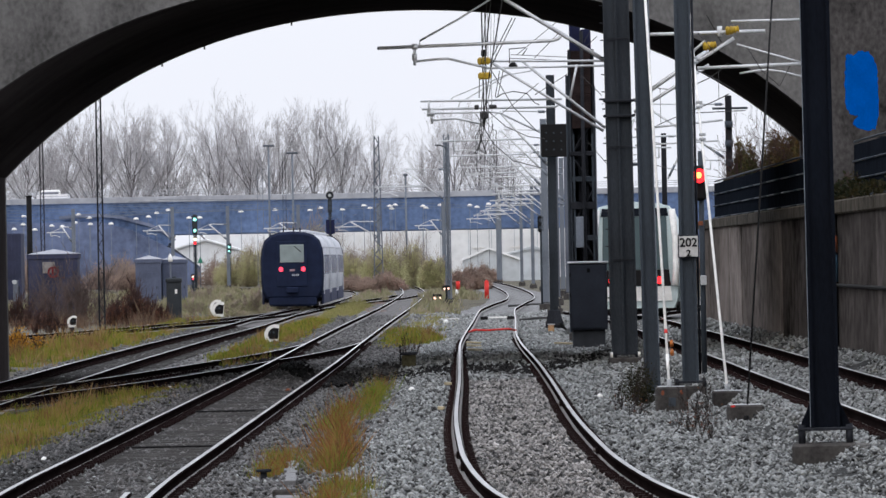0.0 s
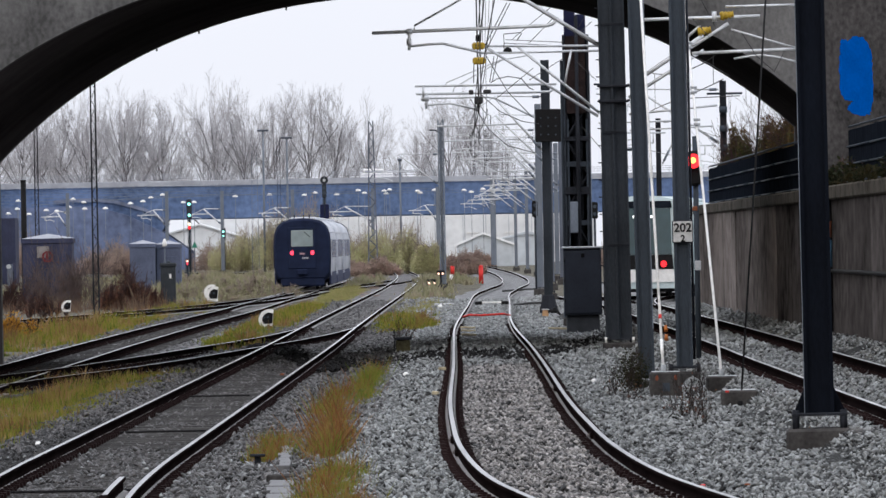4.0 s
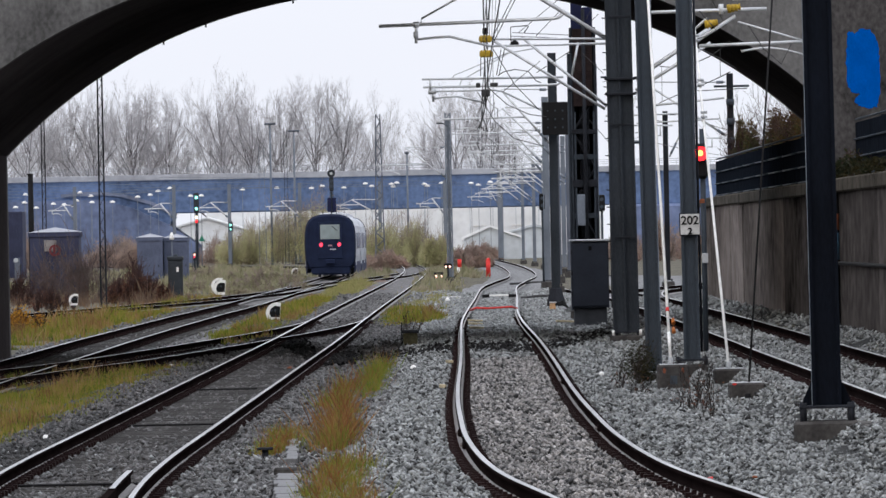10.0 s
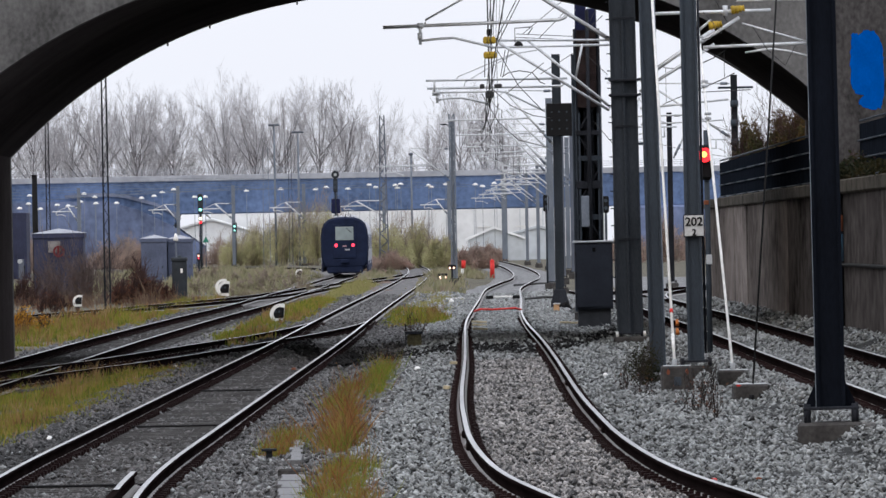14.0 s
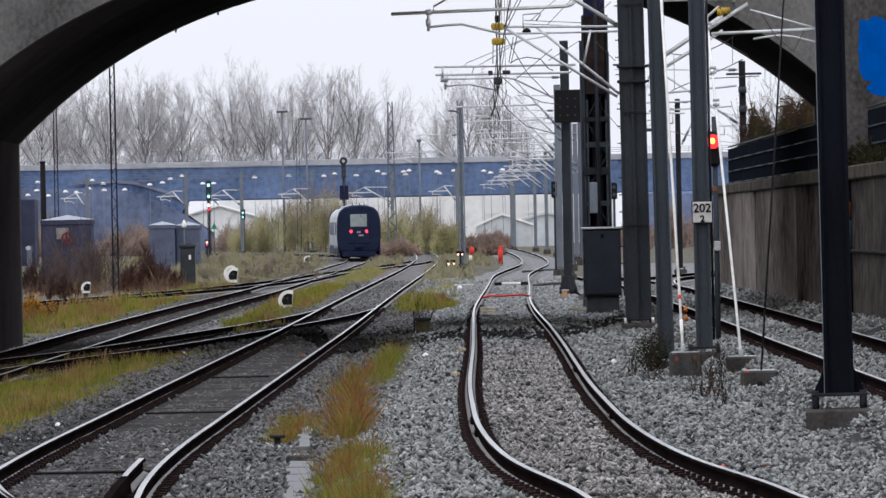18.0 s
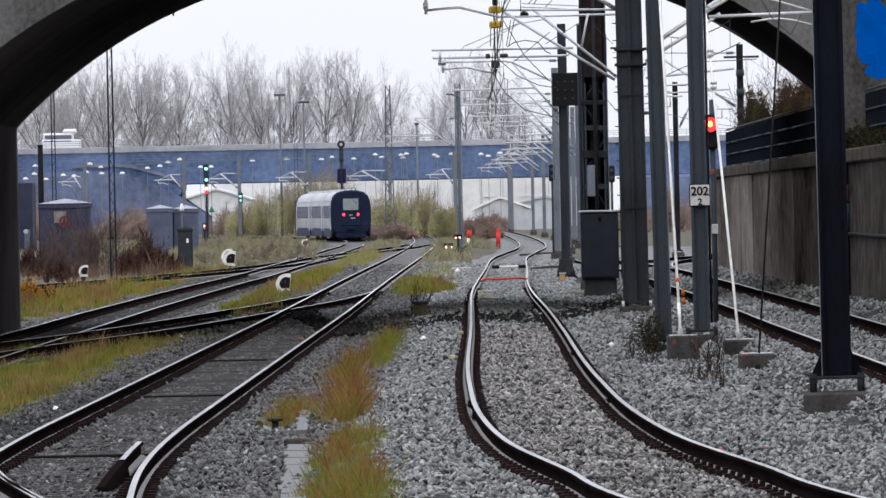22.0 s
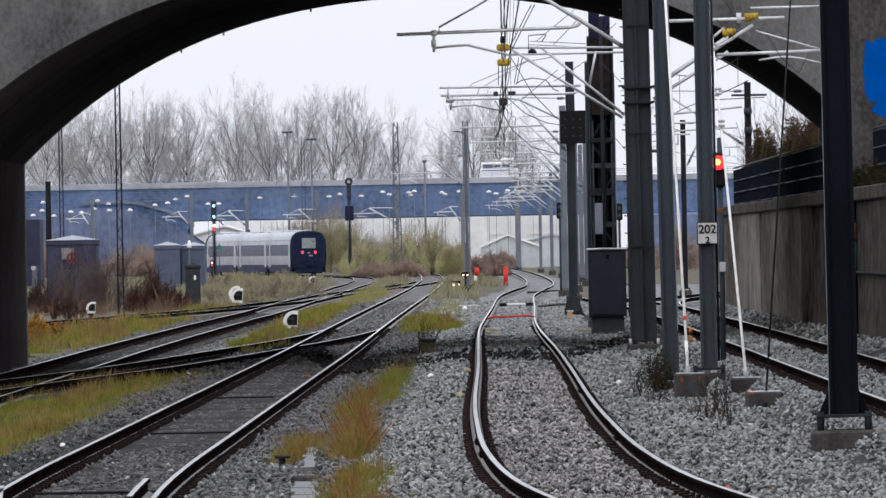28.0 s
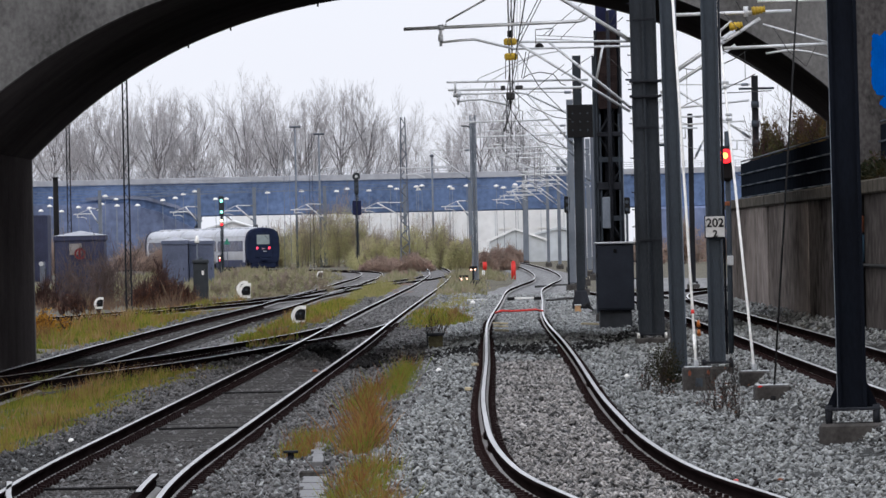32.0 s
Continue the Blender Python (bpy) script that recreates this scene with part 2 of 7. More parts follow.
def dome(bm, c, r, n=12, rows=5, squash=1.0):
    rings = []
    for j in range(rows):
        a = math.pi / 2 * j / rows
        rings.append([bm.verts.new((c[0] + r * math.cos(a) * math.cos(b), c[1] + r * math.cos(a) * math.sin(b), c[2] + squash * r * math.sin(a))) for b in (2 * math.pi * i / n for i in range(n))])
    top = bm.verts.new((c[0], c[1], c[2] + squash * r))
    for a, b in zip(rings, rings[1:]):
        for i in range(n):
            bm.faces.new((a[i], a[(i + 1) % n], b[(i + 1) % n], b[i])).smooth = True
    for i in range(n):
        bm.faces.new((rings[-1][i], rings[-1][(i + 1) % n], top)).smooth = True
    bm.faces.new(rings[0][::-1])
    return bm


def raw_mesh(name, verts, faces, material, parent=None):
    """A mesh from numpy arrays; all faces have the same number of corners."""
    me = bpy.data.meshes.new(name)
    verts, faces = np.asarray(verts, np.float32), np.asarray(faces, np.int32)
    me.vertices.add(len(verts))
    me.vertices.foreach_set("co", verts.ravel())
    n = faces.shape[1]
    me.loops.add(faces.size)
    me.loops.foreach_set("vertex_index", faces.ravel())
    me.polygons.add(len(faces))
    me.polygons.foreach_set("loop_start", np.arange(0, faces.size, n, dtype=np.int32))
    me.update(calc_edges=True)
    me.materials.append(material)
    ob = new(name, me)
    if parent:
        ob.parent = parent
    return ob


# ---- the plan: track centre lines (across, ahead, rail level) ----
def smooth_line(pts, step):
    """A Catmull-Rom line through plan points, sampled about every step metres."""
    p = np.array(pts, float)
    p = np.vstack([2 * p[0] - p[1], p, 2 * p[-1] - p[-2]])
    out = []
    for i in range(1, len(p) - 2):
        n = max(2, int(np.linalg.norm(p[i + 1] - p[i]) / step))
        for t in np.arange(n) / n:
            out.append(0.5 * (2 * p[i] + (p[i + 1] - p[i - 1]) * t + (2 * p[i - 1] - 5 * p[i] + 4 * p[i + 1] - p[i + 2]) * t**2 + (3 * p[i] - p[i - 1] - 3 * p[i + 1] + p[i + 2]) * t**3))
    out.append(p[-2])
    return np.array(out)


LINE_A = [(-2.35, 40, 0), (-2.72, 48, 0), (-3.07, 54.4, 0), (-3.26, 57.8, 0), (-3.52, 66.8, 0), (-3.6, 77, 0), (-3.53, 92, 0), (-3.32, 130, 0), (-3.1, 171, 0), (-2.92, 220, 0), (-2.7, 270, 0), (-2.15, 387, -0.02), (-1.95, 470, -0.03), (-2.05, 540, -0.04), (-2.7, 620, -0.05), (-4.4, 720, -0.05), (-9, 850, -0.05)]
LINE_B = [(3.6, 34, 0.2), (1.95, 51.5, 0.2), (1.58, 58, 0.2), (1.17, 65.5, 0.2), (0.96, 75, 0.2), (0.9, 86, 0.2), (0.9, 100, 0.2), (1.0, 126, 0.2), (1.06, 150, 0.2), (1.17, 190, 0.1), (1.42, 229, 0.0), (1.82, 271, 0), (2.38, 331, 0), (3.2, 372, 0), (4.3, 421, 0), (4.85, 491, 0), (4.9, 592, 0), (4.3, 720, 0), (3, 850, 0)]
LINE_C = [(5.45, 30, 0.4), (5.45, 108, 0.4), (5.5, 129, 0.4), (5.53, 166, 0.4), (5.56, 200, 0.38), (5.78, 228, 0.34), (6.8, 258, 0.28), (8.7, 283, 0.22), (10.15, 300, 0.16), (14.2, 345, 0.1), (20.5, 410, 0), (29, 490, 0), (47, 640, 0)]
LINE_D = [(-8.6, 60, -0.15), (-8.45, 120, -0.15), (-8.35, 160, -0.15), (-8.3, 190, -0.15), (-8.0, 242, -0.15), (-7.55, 290, -0.15), (-7.35, 340, -0.14), (-7.0, 420, -0.12), (-6.85, 463, -0.1), (-6.75, 500, -0.1), (-7.2, 563, -0.1), (-8.7, 612, -0.1), (-13.4, 670, -0.1), (-19.5, 710, -0.1), (-27.2, 748, -0.1), (-31.2, 766, -0.1), (-50, 838, -0.1), (-76, 915, -0.1)]
LINE_E = [(-10.3, 115, -0.15), (-8.0, 140, -0.13), (-6.5, 153, -0.1), (-4.9, 172, -0.05), (-3.7, 189, -0.02), (-3.05, 204, 0), (-2.95, 214, 0)]
LINE_F = [(-17, 235, -0.15), (-13.0, 272, -0.15), (-9.9, 310, -0.15), (-8.2, 340, -0.15), (-7.4, 362, -0.14), (-7.1, 380, -0.13)]
LINE_G = [(-7.3, 345, -0.14), (-6.4, 385, -0.1), (-4.6, 425, -0.06), (-3.0, 462, -0.04), (-2.2, 495, -0.03)]
LINE_H = [(5.6, 205, 0.38), (5.72, 245, 0.25), (5.62, 275, 0.15), (5.2, 312, 0.1)]


def ease(a, b, x):
    t = np.clip((x - a) / (b - a), 0, 1)
    return t * t * (3 - 2 * t)


def ground_height(x, y):
    """The lie of the land: old yard at the left, a raised new formation under the two right-hand tracks."""
    near = 1 - ease(165, 245, y)
    mid = -0.21 + 0.21 * near
    right = -0.1 + 0.3 * (1 - ease(215, 320, y))
    left = -0.38 + 0.03 * ease(250, 400, y)
    z = left + (-0.2 - left) * ease(-6.6, -4.9, x)
    z = z + (mid + 0.2) * ease(-2.2, -0.2, x)
    z = z + (right - mid) * ease(3.9, 4.3, x) * (1 - ease(9, 14, x))
    # ballast heaped against the foot of the wall
    z = z + 0.27 * ease(6.72, 7.25, x) * (1 - ease(205, 232, y)) * (1 - ease(7.6, 8.2, x))
    far = ease(420, 620, y)
    return z * (1 - far) - 0.3 * far


# ---- ground ----
def ground():
    xs = np.concatenate([[-3000, -1200, -500, -250, -140], np.arange(-90, -14, 6.0), np.arange(-14, 14, 0.5), np.arange(14, 100, 8.0), [140, 250, 500, 1200, 3000]])
    ys = np.concatenate([[-400, -100, 0, 20], np.arange(34, 240, 2.5), np.arange(240, 700, 12), np.arange(700, 1300, 50), [1500, 2200, 4500]])
    gx, gy = np.meshgrid(xs, ys)
    gz = ground_height(gx, gy) - 0.03
    n = len(xs)
    i, j = np.meshgrid(np.arange(n - 1), np.arange(len(ys) - 1))
    a = (j * n + i).ravel()
    ob = raw_mesh("ground", np.stack([gx, gy, gz], -1).reshape(-1, 3), np.stack([a, a + 1, a + n + 1, a + n], 1), M_FIELD)
    tagged(ob, "rough grassy soil of a railway yard", "ground", kind="structure")


def bed(name, x0, x1, y0, y1, material, label, lift=0.0, seed=0):
    """A sheet of ballast with a ragged edge that follows the ground."""
    rng = np.random.default_rng(seed)
    nx = 26
    ys = np.arange(y0, y1, 1.2)
    edge0, edge1 = x0(ys) + rng.normal(0, 0.1, len(ys)), x1(ys) + rng.normal(0, 0.1, len(ys))
    u = np.linspace(0, 1, nx)
    gx = edge0[:, None] * (1 - u) + edge1[:, None] * u
    gy = np.repeat(ys[:, None], nx, 1)
    gz = ground_height(gx, gy) + lift + rng.normal(0, 0.008, gx.shape)
    gz[:, 0] -= 0.06
    gz[:, -1] -= 0.06
    i, j = np.meshgrid(np.arange(nx - 1), np.arange(len(ys) - 1))
    a = (j * nx + i).ravel()
    ob = raw_mesh(name, np.stack([gx, gy, gz], -1).reshape(-1, 3), np.stack([a, a + 1, a + nx + 1, a + nx], 1), material)
    tagged(ob, label, "ballast", kind="structure")


def line_x(line):
    p = smooth_line(line, 4.0)
    return lambda y: np.interp(y, p[:, 1], p[:, 0])


def track_bed(name, line, half, y0, y1, material, label, seed):
    at = line_x(line)
    bed(name, lambda y: at(y) - half, lambda y: at(y) + half, y0, y1, material, label, 0.012, seed)


ground()
bed("ballast_light", lambda y: -0.9 + 0 * y, lambda y: 7.24 + 0 * y, 22, 245, M_GAP_BED, "near-black bed as shaded gaps under the pale granite ballast", 0.006, 1)
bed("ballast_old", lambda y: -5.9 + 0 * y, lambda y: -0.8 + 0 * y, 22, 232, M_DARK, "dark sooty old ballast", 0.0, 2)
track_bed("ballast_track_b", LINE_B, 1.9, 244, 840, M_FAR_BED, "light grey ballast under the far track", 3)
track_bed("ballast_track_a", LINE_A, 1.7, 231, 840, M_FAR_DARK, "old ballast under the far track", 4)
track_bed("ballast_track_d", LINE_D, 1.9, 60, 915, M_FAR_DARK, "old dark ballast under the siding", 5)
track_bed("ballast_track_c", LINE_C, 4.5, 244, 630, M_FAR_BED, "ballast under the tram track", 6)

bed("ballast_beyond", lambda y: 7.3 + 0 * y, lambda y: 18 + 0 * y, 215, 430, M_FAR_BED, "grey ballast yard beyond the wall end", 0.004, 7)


# ---- tracks ----
RAIL = [(-0.07, -0.16), (0.07, -0.16), (0.07, -0.145), (0.012, -0.125), (0.01, -0.045), (0.036, -0.032), (0.036, -0.008), (0.026, 0), (-0.026, 0), (-0.036, -0.008), (-0.036, -0.032), (-0.01, -0.045), (-0.012, -0.125), (-0.07, -0.145)]
RAIL_MI = [0, 2, 2, 0, 0, 0, 0, 1, 0, 0, 0, 0, 2, 2]


def rail_mesh(line, offset, step):
    p = smooth_line(line, step)
    d = np.gradient(p[:, :2], axis=0)
    d /= np.linalg.norm(d, axis=1)[:, None]
    nx, ny = d[:, 1], -d[:, 0]
    k = len(RAIL)
    prof = np.array(RAIL)
    v = np.empty((len(p), k, 3))
    v[:, :, 0] = p[:, None, 0] + nx[:, None] * (offset + prof[None, :, 0])
    v[:, :, 1] = p[:, None, 1] + ny[:, None] * (offset + prof[None, :, 0])
    v[:, :, 2] = p[:, None, 2] + prof[None, :, 1]
    i, j = np.meshgrid(np.arange(len(p) - 1), np.arange(k), indexing="ij")
    a, b = i * k + j, i * k + (j + 1) % k
    faces = np.stack([a, b, b + k, a + k], -1).reshape(-1, 4)
    return v.reshape(-1, 3), faces, np.tile(RAIL_MI, len(p) - 1)


def rail_part(line, offset, step, parent, name="rail", label=""):
    v, f, mi = rail_mesh(line, offset, step)
    ob = raw_mesh(name, v, f, M_RAIL, parent)
    ob.data.materials.append(M_HEAD)
    ob.data.materials.append(M_FOOT)
    ob.data.polygons.foreach_set("material_index", mi.astype(np.int32))
    return tagged(ob, label)


def sleeper_data(width, material):
    bm = boxm(-width / 2, width / 2, -0.12, 0.12, -0.3, -0.163, bevel=0.02)
    for s in (-1, 1):
        c = s * 0.7525
        for e in (-1, 1):
            box(bm, c + e * 0.115 - 0.045, c + e * 0.115 + 0.045, -0.07, 0.07, -0.165, -0.115, mi=1)
            box(bm, c + e * 0.085 - 0.02, c + e * 0.085 + 0.02, -0.03, 0.03, -0.12, -0.095, mi=1)
    me = bpy.data.meshes.new("sleeper")
    bm.to_mesh(me)
    bm.free()
    me.materials.append(material)
    me.materials.append(M_CLIP)
    return me


SLEEPER_NEW, SLEEPER_OLD = sleeper_data(2.5, M_SLEEPER), sleeper_data(2.5, M_SLEEPER_DARK)


def sleepers(line, parent, y0, y1, me, wide=1.0):
    p = smooth_line(line, 0.3)
    s = np.concatenate([[0], np.cumsum(np.linalg.norm(np.diff(p[:, :2], axis=0), axis=1))])
    at = np.arange(0, s[-1] - 0.7, 0.6)
    xyz = np.stack([np.interp(at, s, p[:, i]) for i in range(3)], 1)
    nxt = np.stack([np.interp(at + 0.5, s, p[:, i]) for i in range(3)], 1)
    n = 0
    for a, b in zip(xyz, nxt):
        if y0 < a[1] < y1 and n < 290:
            ob = new("sleeper", me)
            ob.parent = parent
            turn = math.degrees(math.atan2(-(b[0] - a[0]), b[1] - a[1])) + random.uniform(-0.4, 0.4)
            ob.matrix_basis = pose(a[0], a[1], a[2] + random.uniform(-0.006, 0.004), 0, 0, turn) @ Matrix.Diagonal((wide, 1, 1, 1))
            n += 1


def track(line, label, step=1.5):
    t = thing("railway_track", label, "track", group="railway tracks")
    for s in (-0.7525, 0.7525):
        rail_part(line, s, step, t)
    return t


track_a = track(LINE_A, "old standard-gauge track with worn bright rail heads on dark ballast")
track_b = track(LINE_B, "curving light-rail track on fresh pale grey ballast", 1.0)
track_c = track(LINE_C, "rusty-sided track along the foot of a retaining wall")
track_d = track(LINE_D, "siding track used by the departing train")
track_e = track(LINE_E, "crossover track leaving the old main line")
track(LINE_F, "turnout track branching towards the huts")
track(LINE_G, "crossover track between two old tracks")
track(LINE_H, "connecting track curving off the tram line")


# ---- the road bridge overhead: one flat concrete vault on two abutments ----
def vault_z(x):
    d = x + 0.6
    return 7.93 - 0.02928 * d * d - 0.000144 * d**4


def near_y(x):
    return 153.8 + 0.92 * x


FAR_Y, LEFT_X, RIGHT_X = 175.0, -9.97, 8.25


def bridge():
    t = thing("arch_bridge", "wide stained concrete arch bridge over the tracks", "bridge", kind="structure")
    xs = [LEFT_X + (RIGHT_X - LEFT_X) * i / 48 for i in range(49)]
    bm = bmesh.new()
    rows = [[bm.verts.new((x, near_y(x) + 0.25 + (FAR_Y - 0.5 - near_y(x)) * s, vault_z(x))) for x in xs] for s in (0, 0.25, 0.5, 0.75, 1)]
    for a, b in zip(rows, rows[1:]):
        for i in range(48):
            bm.faces.new((a[i], a[i + 1], b[i + 1], b[i])).smooth = True
    part("vault", bm, M_SOFFIT, t, "dark vault")
    for name, y_of, thick in (("near_wall", near_y, 0.5), ("far_wall", lambda x: FAR_Y - 0.5, 0.5)):
        bm = bmesh.new()
        line = [(-40, -1.0), (LEFT_X, -1.0)] + [(x, vault_z(x) - 0.002) for x in xs] + [(RIGHT_X, -1.0)]
        line = [(x, z) for x, z in line if z > -0.5 or x in (-40, LEFT_X, RIGHT_X)]
        quad = []
        for x, z in line:
            y = y_of(max(min(x, 40), -40))
            quad.append([bm.verts.new((x, y + o, zz)) for o, zz in ((0, z), (0, 12.0), (thick, 12.0), (thick, z))])
        for a, b in zip(quad, quad[1:]):
            if abs(a[0].co.x - b[0].co.x) < 1e-4:
                bm.faces.new((a[0], b[0], b[3], a[3]))
                continue
            for i in range(4):
                bm.faces.new((a[i], a[(i + 1) % 4], b[(i + 1) % 4], b[i]))
        part(name, bm, M_CONCRETE, t, "weathered grey concrete spandrel wall")
    # the right-hand part of the near wall, in a darker concrete colour
    bm = bmesh.new()
    v = [bm.verts.new((x, near_y(x) + o, z)) for o in (0, 0.5) for x, z in ((RIGHT_X, -1.0), (40, -1.0), (40, 12.0), (RIGHT_X, 12.0))]
    for q in ((0, 1, 2, 3), (7, 6, 5, 4), (0, 4, 5, 1), (1, 5, 6, 2), (2, 6, 7, 3), (3, 7, 4, 0)):
        bm.faces.new([v[i] for i in q])
    part("wing_wall", bm, M_WING, t, "dark concrete wing wall")
    for x0, x1 in ((LEFT_X - 1.2, LEFT_X), (RIGHT_X, RIGHT_X + 1.2)):
        bm = bmesh.new()
        ya, yb = near_y(x0) + 0.5, near_y(x1) + 0.5
        v = [bm.verts.new(c) for c in ((x0, ya, -1), (x1, yb, -1), (x1, FAR_Y - 0.5, -1), (x0, FAR_Y - 0.5, -1), (x0, ya, 5), (x1, yb, 4.3), (x1, FAR_Y - 0.5, 4.3), (x0, FAR_Y - 0.5, 5))]
        for q in ((0, 1, 5, 4), (1, 2, 6, 5), (2, 3, 7, 6), (3, 0, 4, 7), (4, 5, 6, 7)):
            bm.faces.new([v[i] for i in q])
        part("abutment", bm, M_SOFFIT, t, "dark abutment")
    bm = bmesh.new()
    v = [bm.verts.new((x, y, z)) for z in (8.2, 12.0) for x, y in ((-40, near_y(-40) + 0.5), (13, near_y(13) + 0.45), (13, FAR_Y - 0.5), (-40, FAR_Y - 0.5))]
    for q in ((3, 2, 1, 0), (4, 5, 6, 7), (0, 1, 5, 4), (1, 2, 6, 5), (2, 3, 7, 6), (3, 0, 4, 7)):
        bm.faces.new([v[i] for i in q])
    part("deck", bm, M_CONCRETE, t)
    # drip spikes along the far edge of the vault
    for x in (-6.33, -5.355, -3.346):
        part("drip_pipe", tubem((x, FAR_Y - 0.1, vault_z(x) + 0.12), (x, FAR_Y - 0.1, vault_z(x) - 0.07), 0.02, 6), M_WIRE, t)
    # blue painted patch with a ragged outline
    rng = random.Random(3)
    bm = bmesh.new()
    x0, x1, z0, z1 = 8.6, 9.36, 4.76, 6.46
    outline = [(x0 + 0.04, z1 - 0.22), (x0 + 0.06, z1 - 0.05), (x0 + 0.2, z1 - 0.09), (x0 + 0.32, z1 - 0.01), (x1 - 0.22, z1), (x1 - 0.12, z1 - 0.14), (x1 - 0.03, z1 - 0.36), (x1, z1 - 0.75), (x1 - 0.02, z0 + 0.3), (x1 - 0.08, z0 + 0.04), (x1 - 0.28, z0), (x0 + 0.3, z0 + 0.06), (x0 + 0.16, z0 + 0.16), (x0 + 0.22, z0 + 0.25), (x0 + 0.3, z0 + 0.32), (x0 + 0.12, z0 + 0.36), (x0 + 0.02, z0 + 0.5), (x0, z1 - 0.6)]
    fine = []
    for a, b in zip(outline, outline[1:] + outline[:1]):
        fine += [(a[0] + (b[0] - a[0]) * s + rng.uniform(-0.022, 0.022), a[1] + (b[1] - a[1]) * s + rng.uniform(-0.02, 0.02)) for s in (0, 0.2, 0.4, 0.6, 0.8)]
    front = [bm.verts.new((x, near_y(x) - 0.006, z)) for x, z in fine]
    bm.faces.new(front)
    part("paint_patch", bm, M_BLUE_PAINT, t, "bright blue sprayed paint patch")
    return t


bridge()


# ---- retaining wall at the right with panels, capping, fence, and the terrace behind it ----
def retaining_wall():
    t = thing("wall_right", "tall stained concrete retaining wall with a boarded steel fence on top", "wall", kind="structure")
    X, base, top = 7.3, -0.4, 3.02
    part("core", boxm(X + 0.12, X + 0.5, 40, 214, base, top), M_CONCRETE, t)
    y, i = 40.0, 0
    rng = random.Random(5)
    while y < 213.9:
        y1 = min(y + 7.3 + rng.uniform(-0.1, 0.1), 214)
        o = rng.uniform(-0.03, 0.02)
        # panels beyond y 158 take the paler colour, nearer ones the darker
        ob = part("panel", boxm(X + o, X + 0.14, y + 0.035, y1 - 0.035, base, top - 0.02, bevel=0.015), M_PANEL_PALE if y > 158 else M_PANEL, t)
        y, i = y1, i + 1
    part("end_panel", boxm(X + 0.03, X + 6.0, 214.0, 214.3, base, top), M_PANEL, t)
    y = 40.0
    while y < 213.9:
        y1 = min(y + 5.8, 214.3)
        part("coping", boxm(X - 0.1, X + 0.6, y + 0.01, y1 - 0.01, top - 0.13, top + 0.13, bevel=0.03), M_COPING, t)
        y = y1
    part("wall_pipe", tubem((X - 0.06, 60, 1.6), (X - 0.06, 140.6, 1.59), 0.035, 8), M_BLACK, t, "black pipe along the wall")
    down = part("down_pipe", tubem((X - 0.06, 140.7, 0.3), (X - 0.06, 140.7, 3.1), 0.06, 10), M_BLACK, t, "black downpipe on the wall")
    for z0, z1, m in ((2.2, 2.5, M_PAINT_RUST), (1.65, 2.15, M_BLUE_DULL)):
        part("paint_band", tubem((X - 0.062, 140.69, z0), (X - 0.062, 140.69, z1), 0.062, 10), m, down)
    return t


def terrace():
    bm = boxm(7.8, 75, 40, 214, -0.5, 2.95)
    single("terrace", bm, M_FIELD, "grassy terrace held by the retaining wall", "ground", "structure")


def wall_fence():
    t = thing("boarded_fence", "dark blue-grey boarded steel fence with pale rails on the wall", "fence", (7.42, 0, 3.15))
    y = 86.0
    while y < 206:
        y1 = min(y + 7.2, 206.4)
        if 136 < y < 150:
            y = y1
            continue
        for k in range(3):
            part("board", boxm(-0.02, 0.02, y + 0.02, y1 - 0.02, 0.05 + 0.31 * k, 0.34 + 0.31 * k, bevel=0.008), M_FENCE, t)
            part("rail", tubem((-0.045, y, 0.04 + 0.31 * k), (-0.045, y1, 0.04 + 0.31 * k), 0.018, 6), M_MAST, t)
        part("post", boxm(0.03, 0.1, y - 0.03, y + 0.03, 0, 1.0, bevel=0.006), M_FENCE, t)
        y = y1
    for ya, yb in ((86, 136.5), (150.8, 206.4)):
        part("handrail", tubem((0, ya, 1.02), (0, yb, 1.02), 0.022, 6), M_MAST, t)


retaining_wall()
terrace()
wall_fence()


# ---- overhead-line masts ----
def closed_column(bm, w, d, z0, z1):
    """A rolled section with lips along both edges, as one extruded outline."""
    a, b, lip, e = w / 2, d / 2, 0.035, 0.055
    half = [(-a, -b), (-a + lip, -b), (-a + lip, -b + e), (a - lip, -b + e), (a - lip, -b), (a, -b)]
    outline = half + [(-x, -y) for x, y in half]
    rings = [[bm.verts.new((x, y, z)) for x, y in outline] for z in (z0, z1)]
    n = len(outline)
    for i in range(n):
        bm.faces.new((rings[0][i], rings[0][(i + 1) % n], rings[1][(i + 1) % n], rings[1][i]))
    bm.faces.new(rings[0][::-1])
    bm.faces.new(rings[1])
    return bm


def lattice(bm, w, d, z0, z1, leg=0.06, bay=0.55, taper=1.0, brace=3.0):
    """Four angle legs with zig-zag bracing."""
    n = max(2, int((z1 - z0) / bay))
    def corner(sx, sy, z):
        k = 1 + (taper - 1) * (z - z0) / (z1 - z0)
        return (sx * w / 2 * k, sy * d / 2 * k, z)
    for sx in (-1, 1):
        for sy in (-1, 1):
            tube(bm, corner(sx, sy, z0), corner(sx, sy, z1), leg / 2, 4)
    for i in range(n):
        a, b = z0 + (z1 - z0) * i / n, z0 + (z1 - z0) * (i + 1) / n
        s = 1 if i % 2 else -1
        for sy in (-1, 1):
            tube(bm, corner(-s, sy, a), corner(s, sy, b), leg / brace, 4)
        for sx in (-1, 1):
            tube(bm, corner(sx, -s, a), corner(sx, s, b), leg / brace, 4)
    return bm


